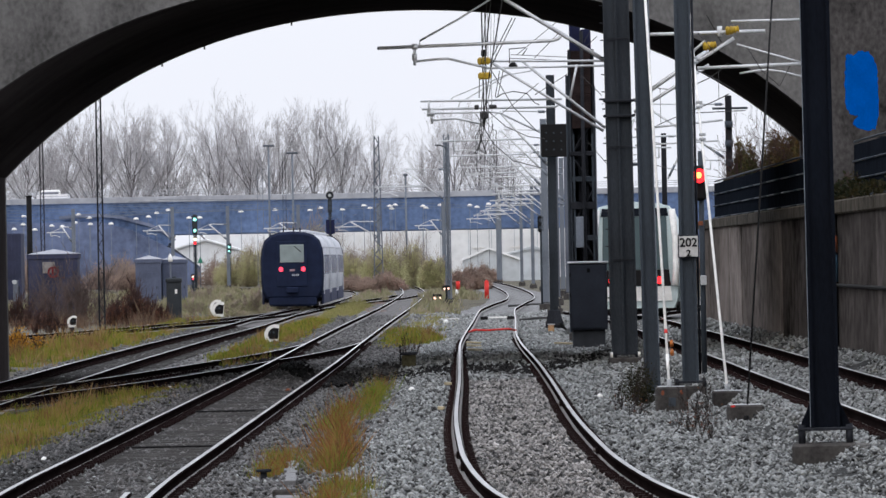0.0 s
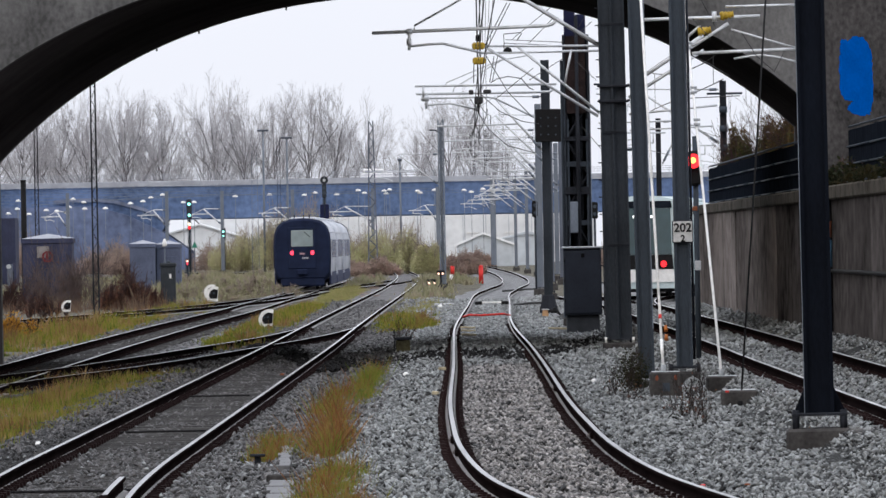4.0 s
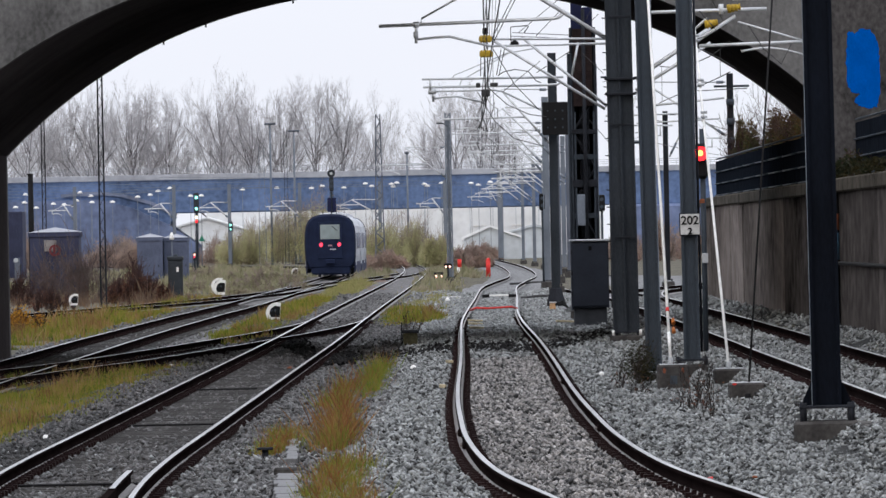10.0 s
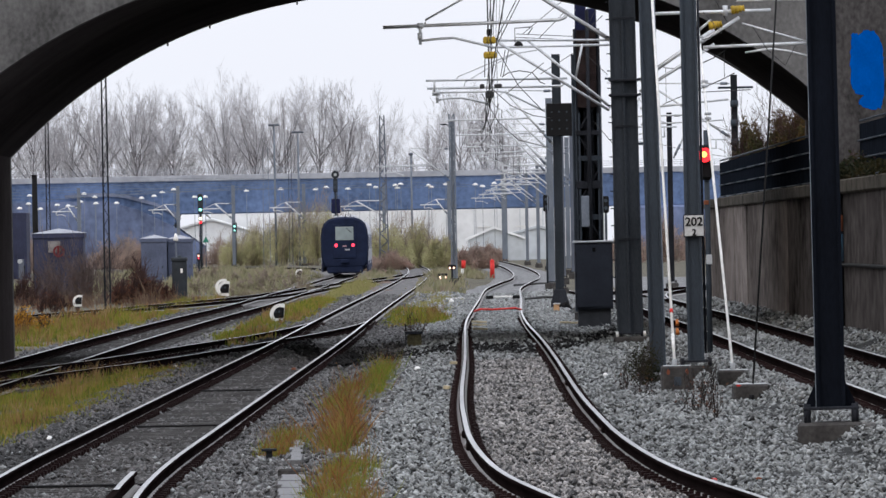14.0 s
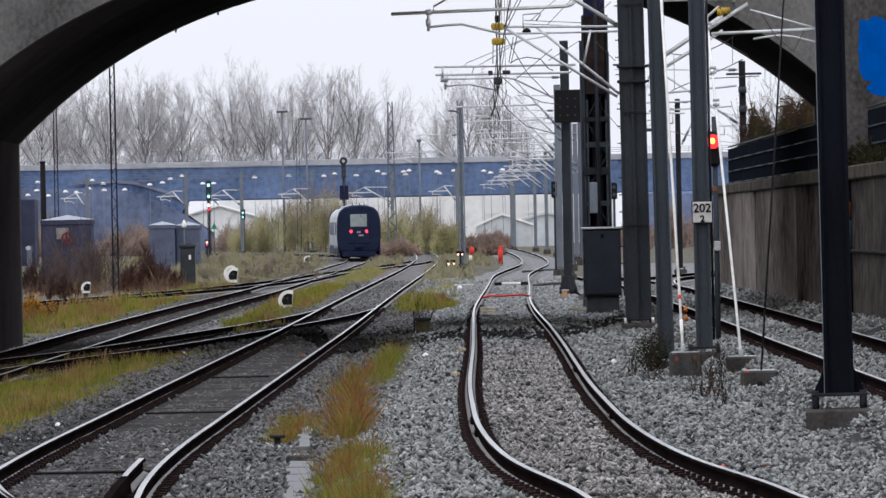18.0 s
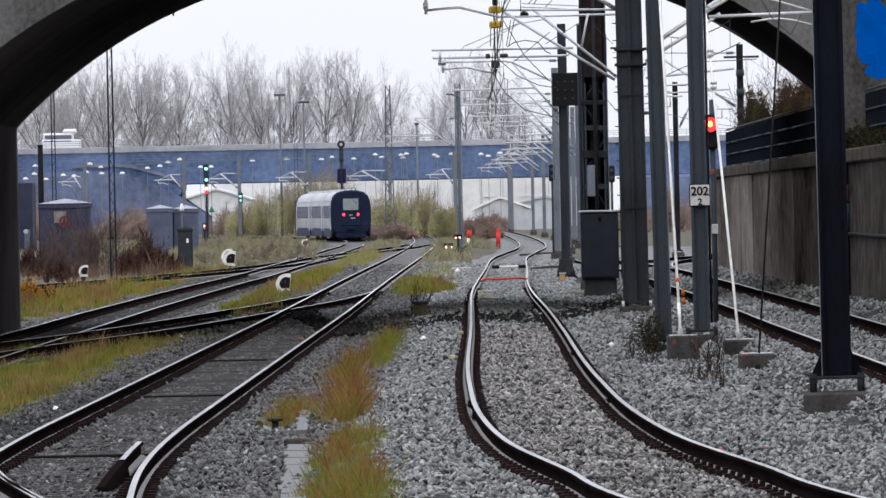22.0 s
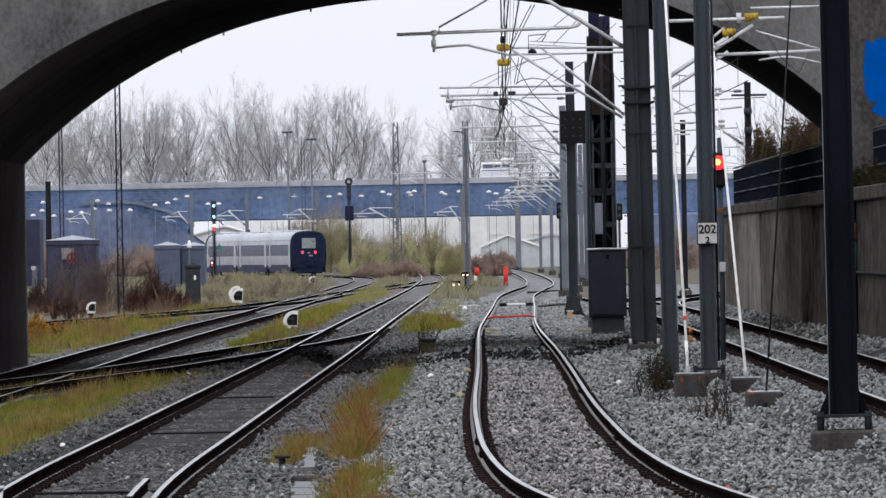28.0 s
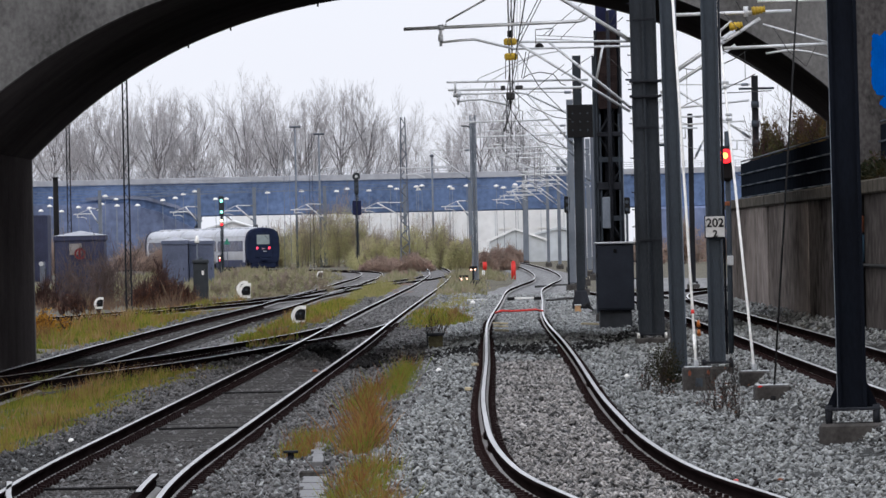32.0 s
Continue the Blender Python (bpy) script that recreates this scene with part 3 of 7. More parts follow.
def plinth(t, w, d, z0, z1, bolts=True, rise=0.05, plate=0.36):
    part("plinth", boxm(-w / 2, w / 2, -d / 2, d / 2, z0, z1, bevel=0.03), M_BLOCK, t, "concrete foundation block")
    if bolts:
        part("base_plate", boxm(-w * plate, w * plate, -d * plate, d * plate, z1 + rise, z1 + rise + 0.03, bevel=0.006), M_MAST_DARK, t)
        for sx in (-1, 1):
            for sy in (-1, 1):
                bx, by = sx * w * (plate - 0.06), sy * d * (plate - 0.06)
                part("bolt", tubem((bx, by, z1 - 0.01), (bx, by, z1 + rise + 0.06), 0.018 + 0.14 * rise, 6), M_MAST_DARK, t)


def cantilever(t, z_low, z_top, z_reg, tip, wire, side=-1, y=0.0, r=0.03, drop=0.35):
    """A hinged tubular bracket: top tube, strut, registration tube, drop bracket, steady arm and insulators."""
    s = side
    knee = wire - s * 0.35
    part("strut", tubem((s * 0.14, y, z_low), (knee, y, z_top), r * 1.2, 8), M_TUBE, t)
    part("top_tube", tubem((s * 0.14, y, z_top - 0.02), (knee - s * 0.1, y, z_top + 0.03), r * 0.8, 8), M_TUBE, t)
    f = (z_reg - z_low) / (z_top - z_low)
    reg = s * 0.14 + (knee - s * 0.14) * f
    part("registration_tube", tubem((reg, y + 0.05, z_reg + 0.03), (tip, y + 0.05, z_reg), r, 8), M_TUBE, t)
    part("drop_bracket", tubem((tip + (-s) * 0.42, y + 0.05, z_reg + 0.04), (tip + (-s) * 0.42, y + 0.05, z_reg - drop), r * 0.9, 6), M_TUBE, t)
    a = tip - s * 0.42
    part("steady_arm", bent(bmesh.new(), [(a, y + 0.05, z_reg - drop), (a - s * 0.35, y + 0.05, z_reg - drop + 0.05), (a - s * 0.6, y + 0.05, z_reg - drop + 0.03), (a - s * 1.0, y + 0.05, z_reg - drop - 0.12), (wire, y + 0.05, z_reg - drop - 0.2)], r * 0.8), M_TUBE, t)
    part("stay_wire", tubem((a - s * 0.1, y + 0.05, z_reg + 0.04), (knee - s * 0.05, y, z_top + 0.02), r * 0.45, 5), M_TUBE, t)
    for z in (z_low, z_top - 0.02):
        q = s * 0.42
        zz = z + (0.0 if z != z_low else (q - s * 0.14) / (knee - s * 0.14) * (z_top - z_low))
        part("insulator", tubem((s * 0.2, y, z + (zz - z) * 0.2), (q, y, zz), r * 1.55, 8), M_MAST_PALE, t)


def mast_plain(place, label, h=9.2, w=0.28, d=0.28, base=0.35, bw=0.66, material=M_MAST, down=-0.1, rise=0.05, plate=0.36):
    t = thing("catenary_mast", label, "mast", place, group="overhead-line masts")
    plinth(t, bw, bw * 0.9, down, base, True, rise, plate)
    part("column", closed_column(bmesh.new(), w, d, base + rise + 0.03, h), material, t)
    return t


m1 = mast_plain((3.93, 78.8, 0.0), "dark blue-grey steel mast on a bolted concrete block", 9.5, 0.3, 0.3, 0.235, 0.7, M_MAST_NAVY, rise=0.13, plate=0.41)
m1.rotation_euler = (0, radians(-0.38), radians(-2.5))
# pale strip paints the light that the mast's side edge catches
part("worn_edge", boxm(-0.157, -0.15, -0.152, -0.12, 0.4, 9.5), M_MAST_PALE, m1, "bright strip as the lit corner")
for s in (-1, 1):
    bm = bmesh.new()
    v = [bm.verts.new(c) for c in ((s * 0.16, -0.02, 0.395), (s * 0.27, -0.02, 0.395), (s * 0.15, -0.02, 0.66), (s * 0.15, 0.02, 0.395), (s * 0.27, 0.02, 0.395), (s * 0.15, 0.02, 0.66))]
    for q in ((0, 1, 2), (5, 4, 3), (0, 3, 4, 1), (1, 4, 5, 2), (2, 5, 3, 0)):
        bm.faces.new([v[i] for i in q])
    part("gusset", bm, M_MAST_NAVY, m1)
m2 = mast_plain((3.505, 108.5, 0.0), "grey steel mast carrying a number plate", 9.5, 0.23, 0.24, 0.33, 0.44, plate=0.5)
m3 = mast_plain((3.084, 113.0, 0.0), "dark steel mast beside guy rods", 9.5, 0.235, 0.24, 0.12, 0.56, M_MAST)
# pale strip painted as a lit edge, here on the right
part("worn_edge", boxm(0.104, 0.119, -0.126, -0.119, 0.9, 9.5), M_MAST_PALE, m3, "bright strip as the lit corner")
m4 = thing("catenary_mast", "broad twin-channel dark mast carrying a long bracket", "mast", (3.717, 155.5, 0.0), group="overhead-line masts")
plinth(m4, 0.72, 0.6, -0.15, 0.14)
for s in (-1, 1):
    part("channel", closed_column(bmesh.new(), 0.265 - 0.005 * s, 0.3, 0.22, 9.6), M_MAST_SLATE, m4).location = (s * 0.134 - 0.022, 0.05 * s, 0)
for x in (-0.3, 0.26):
    part("bolt_cap", tubem((x, -0.24, 0.14), (x, -0.24, 0.25), 0.028, 8), M_WHITE, m4, "white bolt cap")
for m, lean in ((m2, -0.26), (m3, -0.7), (m4, -0.45)):
    m.rotation_euler.y = radians(lean)


def rig(t, y, tubes):
    """Tubes of a bracket, each a name, a radius and points (across, height) in the mast's own space."""
    for name, r, *pts in tubes:
        way = [(x, y, z) for x, z in pts]
        part(name, tubem(*way, r, 8) if len(way) == 2 else bent(bmesh.new(), way, r, 8), M_TUBE, t)


# the long near bracket: strut, registration tube with its bent end, drop arm, steady arm and stay
rig(m4, -0.02, (
    ("strut", 0.043, (0.0, 6.02), (-1.62, 7.07), (-2.6, 7.7)),
    ("registration_tube", 0.035, (-4.9, 6.57), (-3.0, 6.6), (-1.33, 6.63), (-1.22, 6.66), (-1.15, 6.72)),
    ("drop_arm", 0.03, (-4.14, 6.6), (-4.15, 6.2)),
    ("steady_arm", 0.025, (-4.13, 6.28), (-3.75, 6.31), (-3.46, 6.32), (-3.2, 6.25), (-2.66, 6.11)),
    ("stay", 0.02, (-4.04, 6.62), (-4.03, 6.7), (-3.27, 7.1), (-2.5, 7.55)),
    ("clamp", 0.06, (-4.2, 6.58), (-4.08, 6.585)),
    ("clamp", 0.05, (-4.15, 6.44), (-4.15, 6.3)),
    ("hinge", 0.065, (-0.26, 6.17), (-0.12, 6.09))))
M_NAVY_CAP = mat("navy_steel", (0.014, 0.017, 0.05), 0.7, spec=0.1, var=0.2)
m5 = thing("catenary_mast", "tall dark lattice mast with hanging tension weights", "mast", (3.88, 208, -0.05), group="overhead-line masts")
plinth(m5, 0.9, 0.9, -0.2, 0.2)
part("column", lattice(bmesh.new(), 0.6, 0.5, 0.26, 7.9, 0.11, 0.9), M_MAST_DARK, m5)
part("core", closed_column(bmesh.new(), 0.52, 0.2, 0.26, 7.85), M_MAST_DARK, m5).location = (0.02, 0.05, 0)
for z in (1.6, 2.7, 4.3):
    part("cross_plate", boxm(-0.34, 0.34, -0.3, -0.26, z, z + 0.14, bevel=0.01), M_MAST, m5)
for x in (-0.24, 0.05, 0.27):
    part("stiffener", boxm(x - 0.025, x + 0.025, -0.32, -0.25, 0.3, 5.6, bevel=0.006), M_MAST, m5)
for x in (-0.2, 0.24):
    part("channel", closed_column(bmesh.new(), 0.24, 0.3, 0.26, 7.9), M_MAST_DARK, m5).location = (x, 0.1, 0)
part("back_plate", boxm(-0.31, 0.32, 0.22, 0.25, 0.3, 7.8, bevel=0.005), M_MAST_DARK, m5)
part("guide_tube", tubem((0.02, -0.4, 0.6), (0.02, -0.4, 8.4), 0.05, 8), M_MAST_DARK, m5)
part("cap_box", boxm(-0.3, 0.0, -0.3, 0.3, 7.85, 8.7, bevel=0.02), M_NAVY_CAP, m5, "navy blue steel cap")
part("cap_box", boxm(0.01, 0.28, -0.28, 0.3, 7.85, 8.45, bevel=0.02), M_NAVY_CAP, m5, "navy blue steel cap")
m5b = mast_plain((4.5, 200, 0.0), "dark steel mast behind the broad one", 8.2, 0.26, 0.26, 0.15, 0.6, M_MAST_DARK)
# a pair of brackets on the mast behind, in its own space
X5 = 4.5
rig(m5b, 0.0, [(n, r, *[(x - X5, z) for x, z in pts]) for n, r, *pts in (
    ("registration_tube", 0.031, (-0.49, 6.36), (3.22, 6.35)),
    ("strut", 0.038, (1.35, 7.37), (4.3, 5.49)),
    ("top_tube", 0.032, (1.25, 7.38), (4.38, 7.33)),
    ("drop_arm", 0.03, (-0.27, 6.35), (-0.27, 6.06)),
    ("prop", 0.03, (3.63, 7.25), (3.44, 6.36)),
    ("stay", 0.016, (0.3, 6.36), (0.36, 6.45), (1.75, 7.0), (2.46, 7.11)))])
rig(m5b, 0.9, [(n, r, *[(x - X5, z) for x, z in pts]) for n, r, *pts in (
    ("registration_tube", 0.034, (-0.46, 6.17), (2.6, 6.165), (3.06, 6.17), (3.16, 6.24)),
    ("strut", 0.038, (2.15, 7.44), (4.37, 5.58)),
    ("top_tube", 0.032, (1.25, 7.22), (4.4, 7.23)),
    ("drop_arm", 0.034, (-0.2, 6.17), (-0.2, 5.78)),
    ("steady_arm", 0.028, (-0.2, 5.86), (0.1, 5.9), (0.42, 5.91), (0.75, 5.84), (1.2, 5.72)),
    ("register_arm", 0.024, (-0.2, 6.05), (1.4, 6.06), (1.62, 6.02), (2.65, 5.5)),
    ("clamp", 0.075, (-0.33, 6.05), (-0.12, 6.05)),
    ("clamp", 0.05, (-0.24, 5.92), (-0.16, 5.92)),
    ("stay", 0.016, (0.5, 6.18), (0.55, 6.33), (1.8, 7.02)))])

# the line of masts of the curving track, on into the distance
b_at = line_x(LINE_B)
FAR_MASTS = ((255, 8.3, 3.72), (292, 8.2, 4.3), (330, 8.2, 4.48), (372, 8.2, 5.6), (418, 8.2, 6.9), (468, 8.3, 7.4), (520, 8.3, 7.6), (575, 8.3, 7.6), (630, 8.3, 7.5), (690, 8.3, 7.2), (752, 8.8, 5.65))
for y, h, x in FAR_MASTS:
    g = float(ground_height(np.array(x), np.array(y)))
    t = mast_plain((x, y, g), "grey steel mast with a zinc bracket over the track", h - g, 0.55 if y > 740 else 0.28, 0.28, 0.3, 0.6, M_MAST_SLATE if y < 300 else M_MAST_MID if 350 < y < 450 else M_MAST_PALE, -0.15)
    if y == 255:
        # tapered dark shoe round the foot
        bm = bmesh.new()
        ring = [[bm.verts.new((sx * w, sy * w, z)) for sx, sy in ((-1, -1), (1, -1), (1, 1), (-1, 1))] for w, z in ((0.31, -0.05), (0.3, 0.12), (0.2, 0.62), (0.16, 0.66))]
        for a, b in zip(ring, ring[1:]):
            for i in range(4):
                bm.faces.new((a[i], a[(i + 1) % 4], b[(i + 1) % 4], b[i]))
        bm.faces.new(ring[-1])
        part("foot_shoe", bm, M_MAST_DARK, t, "tapered dark foot shoe")
    wire = float(b_at(y)) - x
    cantilever(t, 5.3 - g, 7.1 - g, 6.15 - g, wire - 1.6, wire, r=0.03 if y < 400 else 0.042)
    if y in (330, 418, 520, 630):
        cantilever(t, 5.0 - g, 6.8 - g, 5.9 - g, wire - 1.3, wire, y=1.4)


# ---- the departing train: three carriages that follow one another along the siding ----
# rubber black and window glass are lifted towards blue-grey to stand for haze
M_TRAIN_DARK = mat("hazed_black_rubber_end", (0.011, 0.017, 0.042), 0.75, spec=0.1, var=0.25, scale=2, fine=30)
M_TRAIN_SIDE = mat("silver_carriage_paint", (0.47, 0.49, 0.54), 0.45, 0.15, var=0.1, scale=0.8, fine=15, bump=0.05)
M_TRAIN_GLASS = mat("hazed_carriage_glass", (0.13, 0.14, 0.19), 0.25, var=0.1, spec=0.4, bump=0.0)
M_TRAIN_SKIRT = mat("navy_carriage_skirt", (0.035, 0.042, 0.085), 0.7, spec=0.15, var=0.25, scale=1.5, fine=20)
M_TAIL_LAMP = mat("pinkish_tail_lamp", (0.7, 0.05, 0.09), 0.3, var=0.05, emit=(1.0, 0.05, 0.1), power=1.7)
# the grey reflection in the cab glass is partly its base colour
M_CAB_GLASS = mat("cab_window_grey_reflection", (0.22, 0.27, 0.28), 0.15, var=0.1, spec=0.9, bump=0.0)
M_EMBLEM = mat("faded_pink_emblem", (0.35, 0.22, 0.25), 0.6, var=0.2)
M_UNDER = mat("dusty_underframe", (0.03, 0.03, 0.032), 0.8, var=0.3)
CAR_PROFILE = [(-1.32, 0.55), (-1.5, 0.9), (-1.55, 1.6), (-1.55, 2.5), (-1.5, 3.0), (-1.36, 3.42), (-1.05, 3.7), (-0.6, 3.83), (0, 3.87)]
CAR_PROFILE = CAR_PROFILE + [(-x, z) for x, z in CAR_PROFILE[-2::-1]]


def shell(bm, y0, y1, inset=0.0, k0=1.0, k1=1.0, mi=0, mid=2.1):
    rings = []
    for y, k in ((y0, k0), (y1, k1)):
        rings.append([bm.verts.new(((x - math.copysign(inset, x) if x else 0) * k, y, mid + (z - mid) * (k - inset / 2))) for x, z in CAR_PROFILE])
    n = len(CAR_PROFILE)
    for i in range(n):
        f = bm.faces.new((rings[0][i], rings[0][(i + 1) % n], rings[1][(i + 1) % n], rings[1][i]))
        f.material_index, f.smooth = mi, i != n - 1
    bm.faces.new(rings[0][::-1]).material_index = mi
    bm.faces.new(rings[1]).material_index = mi
    return bm


def carriage(place):
    """Origin on the rails under the rear end; the body runs to +y. Only the outer ends of the train carry rubber rings."""
    L = 19.3
    first, last = place == 0, place == 2
    t = thing("train_carriage", "silver diesel train carriage with a thick black rubber end" if first or last else "silver middle carriage of a diesel train", "train", group="carriages of the departing train")
    part("body", shell(bmesh.new(), 0.75 if first else 0.0, L - (0.75 if last else 0.0)), M_TRAIN_SIDE, t, "pale silver body")
    if first:
        bm = shell(bmesh.new(), 0.16, 0.76, 0, 1.02, 1.02)
        shell(bm, 0.0, 0.17, 0.0, 0.94, 1.02)
        part("rubber_end", bm, M_TRAIN_DARK, t, "thick black rubber end ring")
    if last:
        bm = shell(bmesh.new(), L - 0.76, L - 0.16, 0, 1.02, 1.02)
        shell(bm, L - 0.17, L, 0.0, 1.02, 0.94)
        part("rubber_end", bm, M_TRAIN_DARK, t, "thick black rubber end ring")
    else:
        part("bellows", shell(bmesh.new(), L, L + 0.3, 0.08), M_UNDER, t, "narrow grey gangway bellows")
    # side windows, doors and stripes
    for s in (-1, 1):
        bm = boxm(s * 1.555 - 0.012, s * 1.555 + 0.012, 0.8 if first else 0.0, L - (0.8 if last else 0.0), 1.72, 2.72, bevel=0.01)
        band = part("window_band", bm, M_TRAIN_GLASS, t, "long dark glazed window band")
        for i in range(8):
            y = 2.2 + i * 1.95
            part("window", boxm(s * 1.572 - 0.008, s * 1.572 + 0.008, y, y + 1.45, 1.88, 2.52, bevel=0.006), M_TRAIN_GLASS, band)
        part("roof_gutter", boxm(s * 1.47 - 0.03, s * 1.47 + 0.03, 0.8 if first else 0.0, L - (0.8 if last else 0.0), 3.06, 3.14, bevel=0.01), M_TRAIN_SIDE, t)
        for y in (1.0, L - 2.2):
            part("door", boxm(s * 1.56 - 0.015, s * 1.56 + 0.015, y, y + 1.15, 0.72, 2.75, bevel=0.012), M_TRAIN_SIDE, t)
        part("skirt", boxm(s * 1.5 - 0.06, s * 1.5 + 0.06, 0.9, L - 0.9, 0.24, 0.92, bevel=0.03), M_TRAIN_SKIRT, t, "dark navy side skirt")
    part("underframe", boxm(-1.2, 1.2, 0.9, L - 0.9, 0.3, 0.6, bevel=0.03), M_UNDER, t)
    for y in (3.2, L - 3.2):
        bogie = part("bogie", boxm(-1.0, 1.0, y - 1.4, y + 1.4, 0.35, 0.62, bevel=0.05), M_UNDER, t)
        for yy in (y - 1.0, y + 1.0):
            for s in (-1, 1):
                part("wheel", tubem((s * 0.68, yy, 0.43), (s * 0.81, yy, 0.43), 0.43, 20), M_UNDER, bogie)
    for y in (4.0, 9.0, 13.5):
        part("roof_unit", boxm(-0.7, 0.7, y, y + 2.2, 3.74, 3.98, bevel=0.06), M_TRAIN_SIDE, t)
    if first:
        # the rear face with its cab window and tail lamps
        part("cab_panel", boxm(-0.78, 0.78, -0.06, 0.02, 1.12, 3.42, bevel=0.05), M_TRAIN_DARK, t)
        wnd = part("cab_window", boxm(-0.6, 0.6, -0.085, -0.05, 2.34, 3.24, bevel=0.03), M_CAB_GLASS, t, "pale reflecting cab window")
        part("wiper", tubem((0.12, -0.1, 3.16), (0.46, -0.1, 2.85), 0.018, 5), M_BLACK, wnd)
        for s in (-1, 1):
            lamp = part("tail_lamp", disc(bmesh.new(), (s * 0.565, -0.1, 2.0), 0.105, 0.125, 0.06), M_TAIL_LAMP, t, "glowing red tail lamp")
        part("emblem", boxm(-0.13, 0.13, -0.085, -0.05, 1.9, 2.0, bevel=0.01), M_EMBLEM, t)
        for i in range(4):
            part("number_bar", boxm(0.0 + i * 0.09, 0.06 + i * 0.09, -0.08, -0.05, 1.66, 1.76, bevel=0.004), M_TRAIN_SIDE, t)
        part("coupler", boxm(-0.3, 0.3, -0.3, 0.1, 0.8, 1.1, bevel=0.05), M_TRAIN_DARK, t)
        for x in (-0.42, 0.1, 0.42):
            part("roof_horn", tubem((x, 0.5, 3.8), (x, 0.5, 4.08), 0.03, 6), M_BLACK, t)
        part("snow_plough", boxm(-1.2, 1.2, 0.02, 0.4, 0.14, 0.66, bevel=0.1), M_TRAIN_DARK, t)
    return t


CARS = [carriage(i) for i in range(3)]
CAR_PITCH = 19.6

# ---- the tram leaving along the wall ----
M_TRAM = mat("pale_tram_paint", (0.5, 0.6, 0.62), 0.35, var=0.08, scale=1, fine=20, bump=0.04)
M_TRAM_GLASS = mat("tinted_tram_glass", (0.03, 0.06, 0.07), 0.3, var=0.1, spec=0.3, bump=0.0)
TRAM_PROFILE = [(-1.2, 0.28), (-1.32, 0.6), (-1.325, 1.3), (-1.3, 2.3), (-1.2, 3.1), (-1.08, 3.36), (-0.6, 3.46), (0, 3.5)]
TRAM_PROFILE = TRAM_PROFILE + [(-x, z) for x, z in TRAM_PROFILE[-2::-1]]


def tram_section(rear):
    L = 9.6
    t = thing("tram_section", "pale grey-blue articulated tram section", "tram", group="sections of the leaving tram")
    bm = bmesh.new()
    ys = [0.0, 0.12, 0.5, 1.2, L] if rear else [0, L]
    def lean(y, z):
        return y + (0.0 if not rear or y > 1.25 else max(0, z - 1.2) * 0.22 * (1.25 - y) / 1.25)
    ks = [0.96, 0.98, 0.99, 1.0, 1.0] if rear else [1, 1]
    rings = [[bm.verts.new((x * k, lean(y, z), z)) for x, z in TRAM_PROFILE] for y, k in zip(ys, ks)]
    n = len(TRAM_PROFILE)
    for a, b in zip(rings, rings[1:]):
        for i in range(n):
            bm.faces.new((a[i], a[(i + 1) % n], b[(i + 1) % n], b[i])).smooth = i != n - 1
    bm.faces.new(rings[0][::-1])
    bm.faces.new(rings[-1])
    part("body", bm, M_TRAM, t)
    for s in (-1, 1):
        part("side_window", boxm(s * 1.32 - 0.02, s * 1.32 + 0.02, 1.4, L - 0.4, 1.35, 2.5, bevel=0.01), M_TRAM_GLASS, t)
        part("skirt", boxm(s * 1.28 - 0.03, s * 1.28 + 0.03, 1.3, L - 0.2, 0.14, 0.36, bevel=0.02), M_UNDER, t)
    part("underframe", boxm(-1.05, 1.05, 0.6, L, 0.16, 0.4, bevel=0.03), M_UNDER, t)
    for s in (-1, 1):
        for y in (2.2, 4.0):
            part("wheel", tubem((s * 0.68, y, 0.3), (s * 0.8, y, 0.3), 0.3, 16), M_UNDER, t)
    if not rear:
        part("roof_box", boxm(-0.9, 0.9, 2.2, L - 1, 3.4, 3.54, bevel=0.06), M_TRAM, t)
    if rear:
        def face(name, x0, x1, z0, z1, out, m, label=""):
            b = bmesh.new()
            v = [b.verts.new((x, lean(0, z) * 1.0 - o, z)) for o in (out, -0.12) for x, z in ((x0, z0), (x1, z0), (x1 * 0.96, z1), (x0 * 0.96, z1))]
            for q in ((0, 1, 2, 3), (1, 5, 6, 2), (2, 6, 7, 3), (3, 7, 4, 0), (0, 4, 5, 1)):
                b.faces.new([v[i] for i in q])
            return part(name, b, m, t, label)
        face("rear_window", -1.0, 1.0, 1.45, 3.05, 0.02, M_TRAM_GLASS, "large tinted rear window")
        face("dark_band", -1.06, 1.06, 0.95, 1.44, 0.02, M_BLACK, "black lamp band")
        face("bumper", -1.1, 1.1, 0.5, 0.93, 0.05, M_WHITE, "white bumper panel")
        face("roof_visor", -1.02, 1.02, 3.06, 3.3, 0.02, M_FENCE)
        for s in (-1, 1):
            b = bmesh.new()
            bent(b, [(s * 1.2, -0.05, 0.95), (s * 1.23, 0.02, 1.5), (s * 1.22, 0.22, 2.4), (s * 1.13, 0.38, 3.25)], 0.1, 8)
            part("corner_pillar", b, M_WHITE, t, "white corner pillar")
            part("tail_lamp", disc(bmesh.new(), (s * 0.72, -0.08, 1.12), 0.1, 0.11, 0.1), M_RED_LAMP, t, "red tail lamp")
            part("cabin_light", boxm(s * 0.24 - 0.1, s * 0.24 + 0.1, 0.24, 0.3, 2.72, 2.8, bevel=0.01), M_WHITE_LAMP, t)
    return t


TRAM = [tram_section(i == 0) for i in range(3)]


def ride(line):
    """Distance along a line to place."""
    p = smooth_line(line, 1.0)
    s = np.concatenate([[0], np.cumsum(np.linalg.norm(np.diff(p[:, :2], axis=0), axis=1))])
    def place(d):
        return Vector([float(np.interp(d, s, p[:, i])) for i in range(3)])
    def reach(y):
        return float(np.interp(y, p[:, 1], s))
    return place, reach


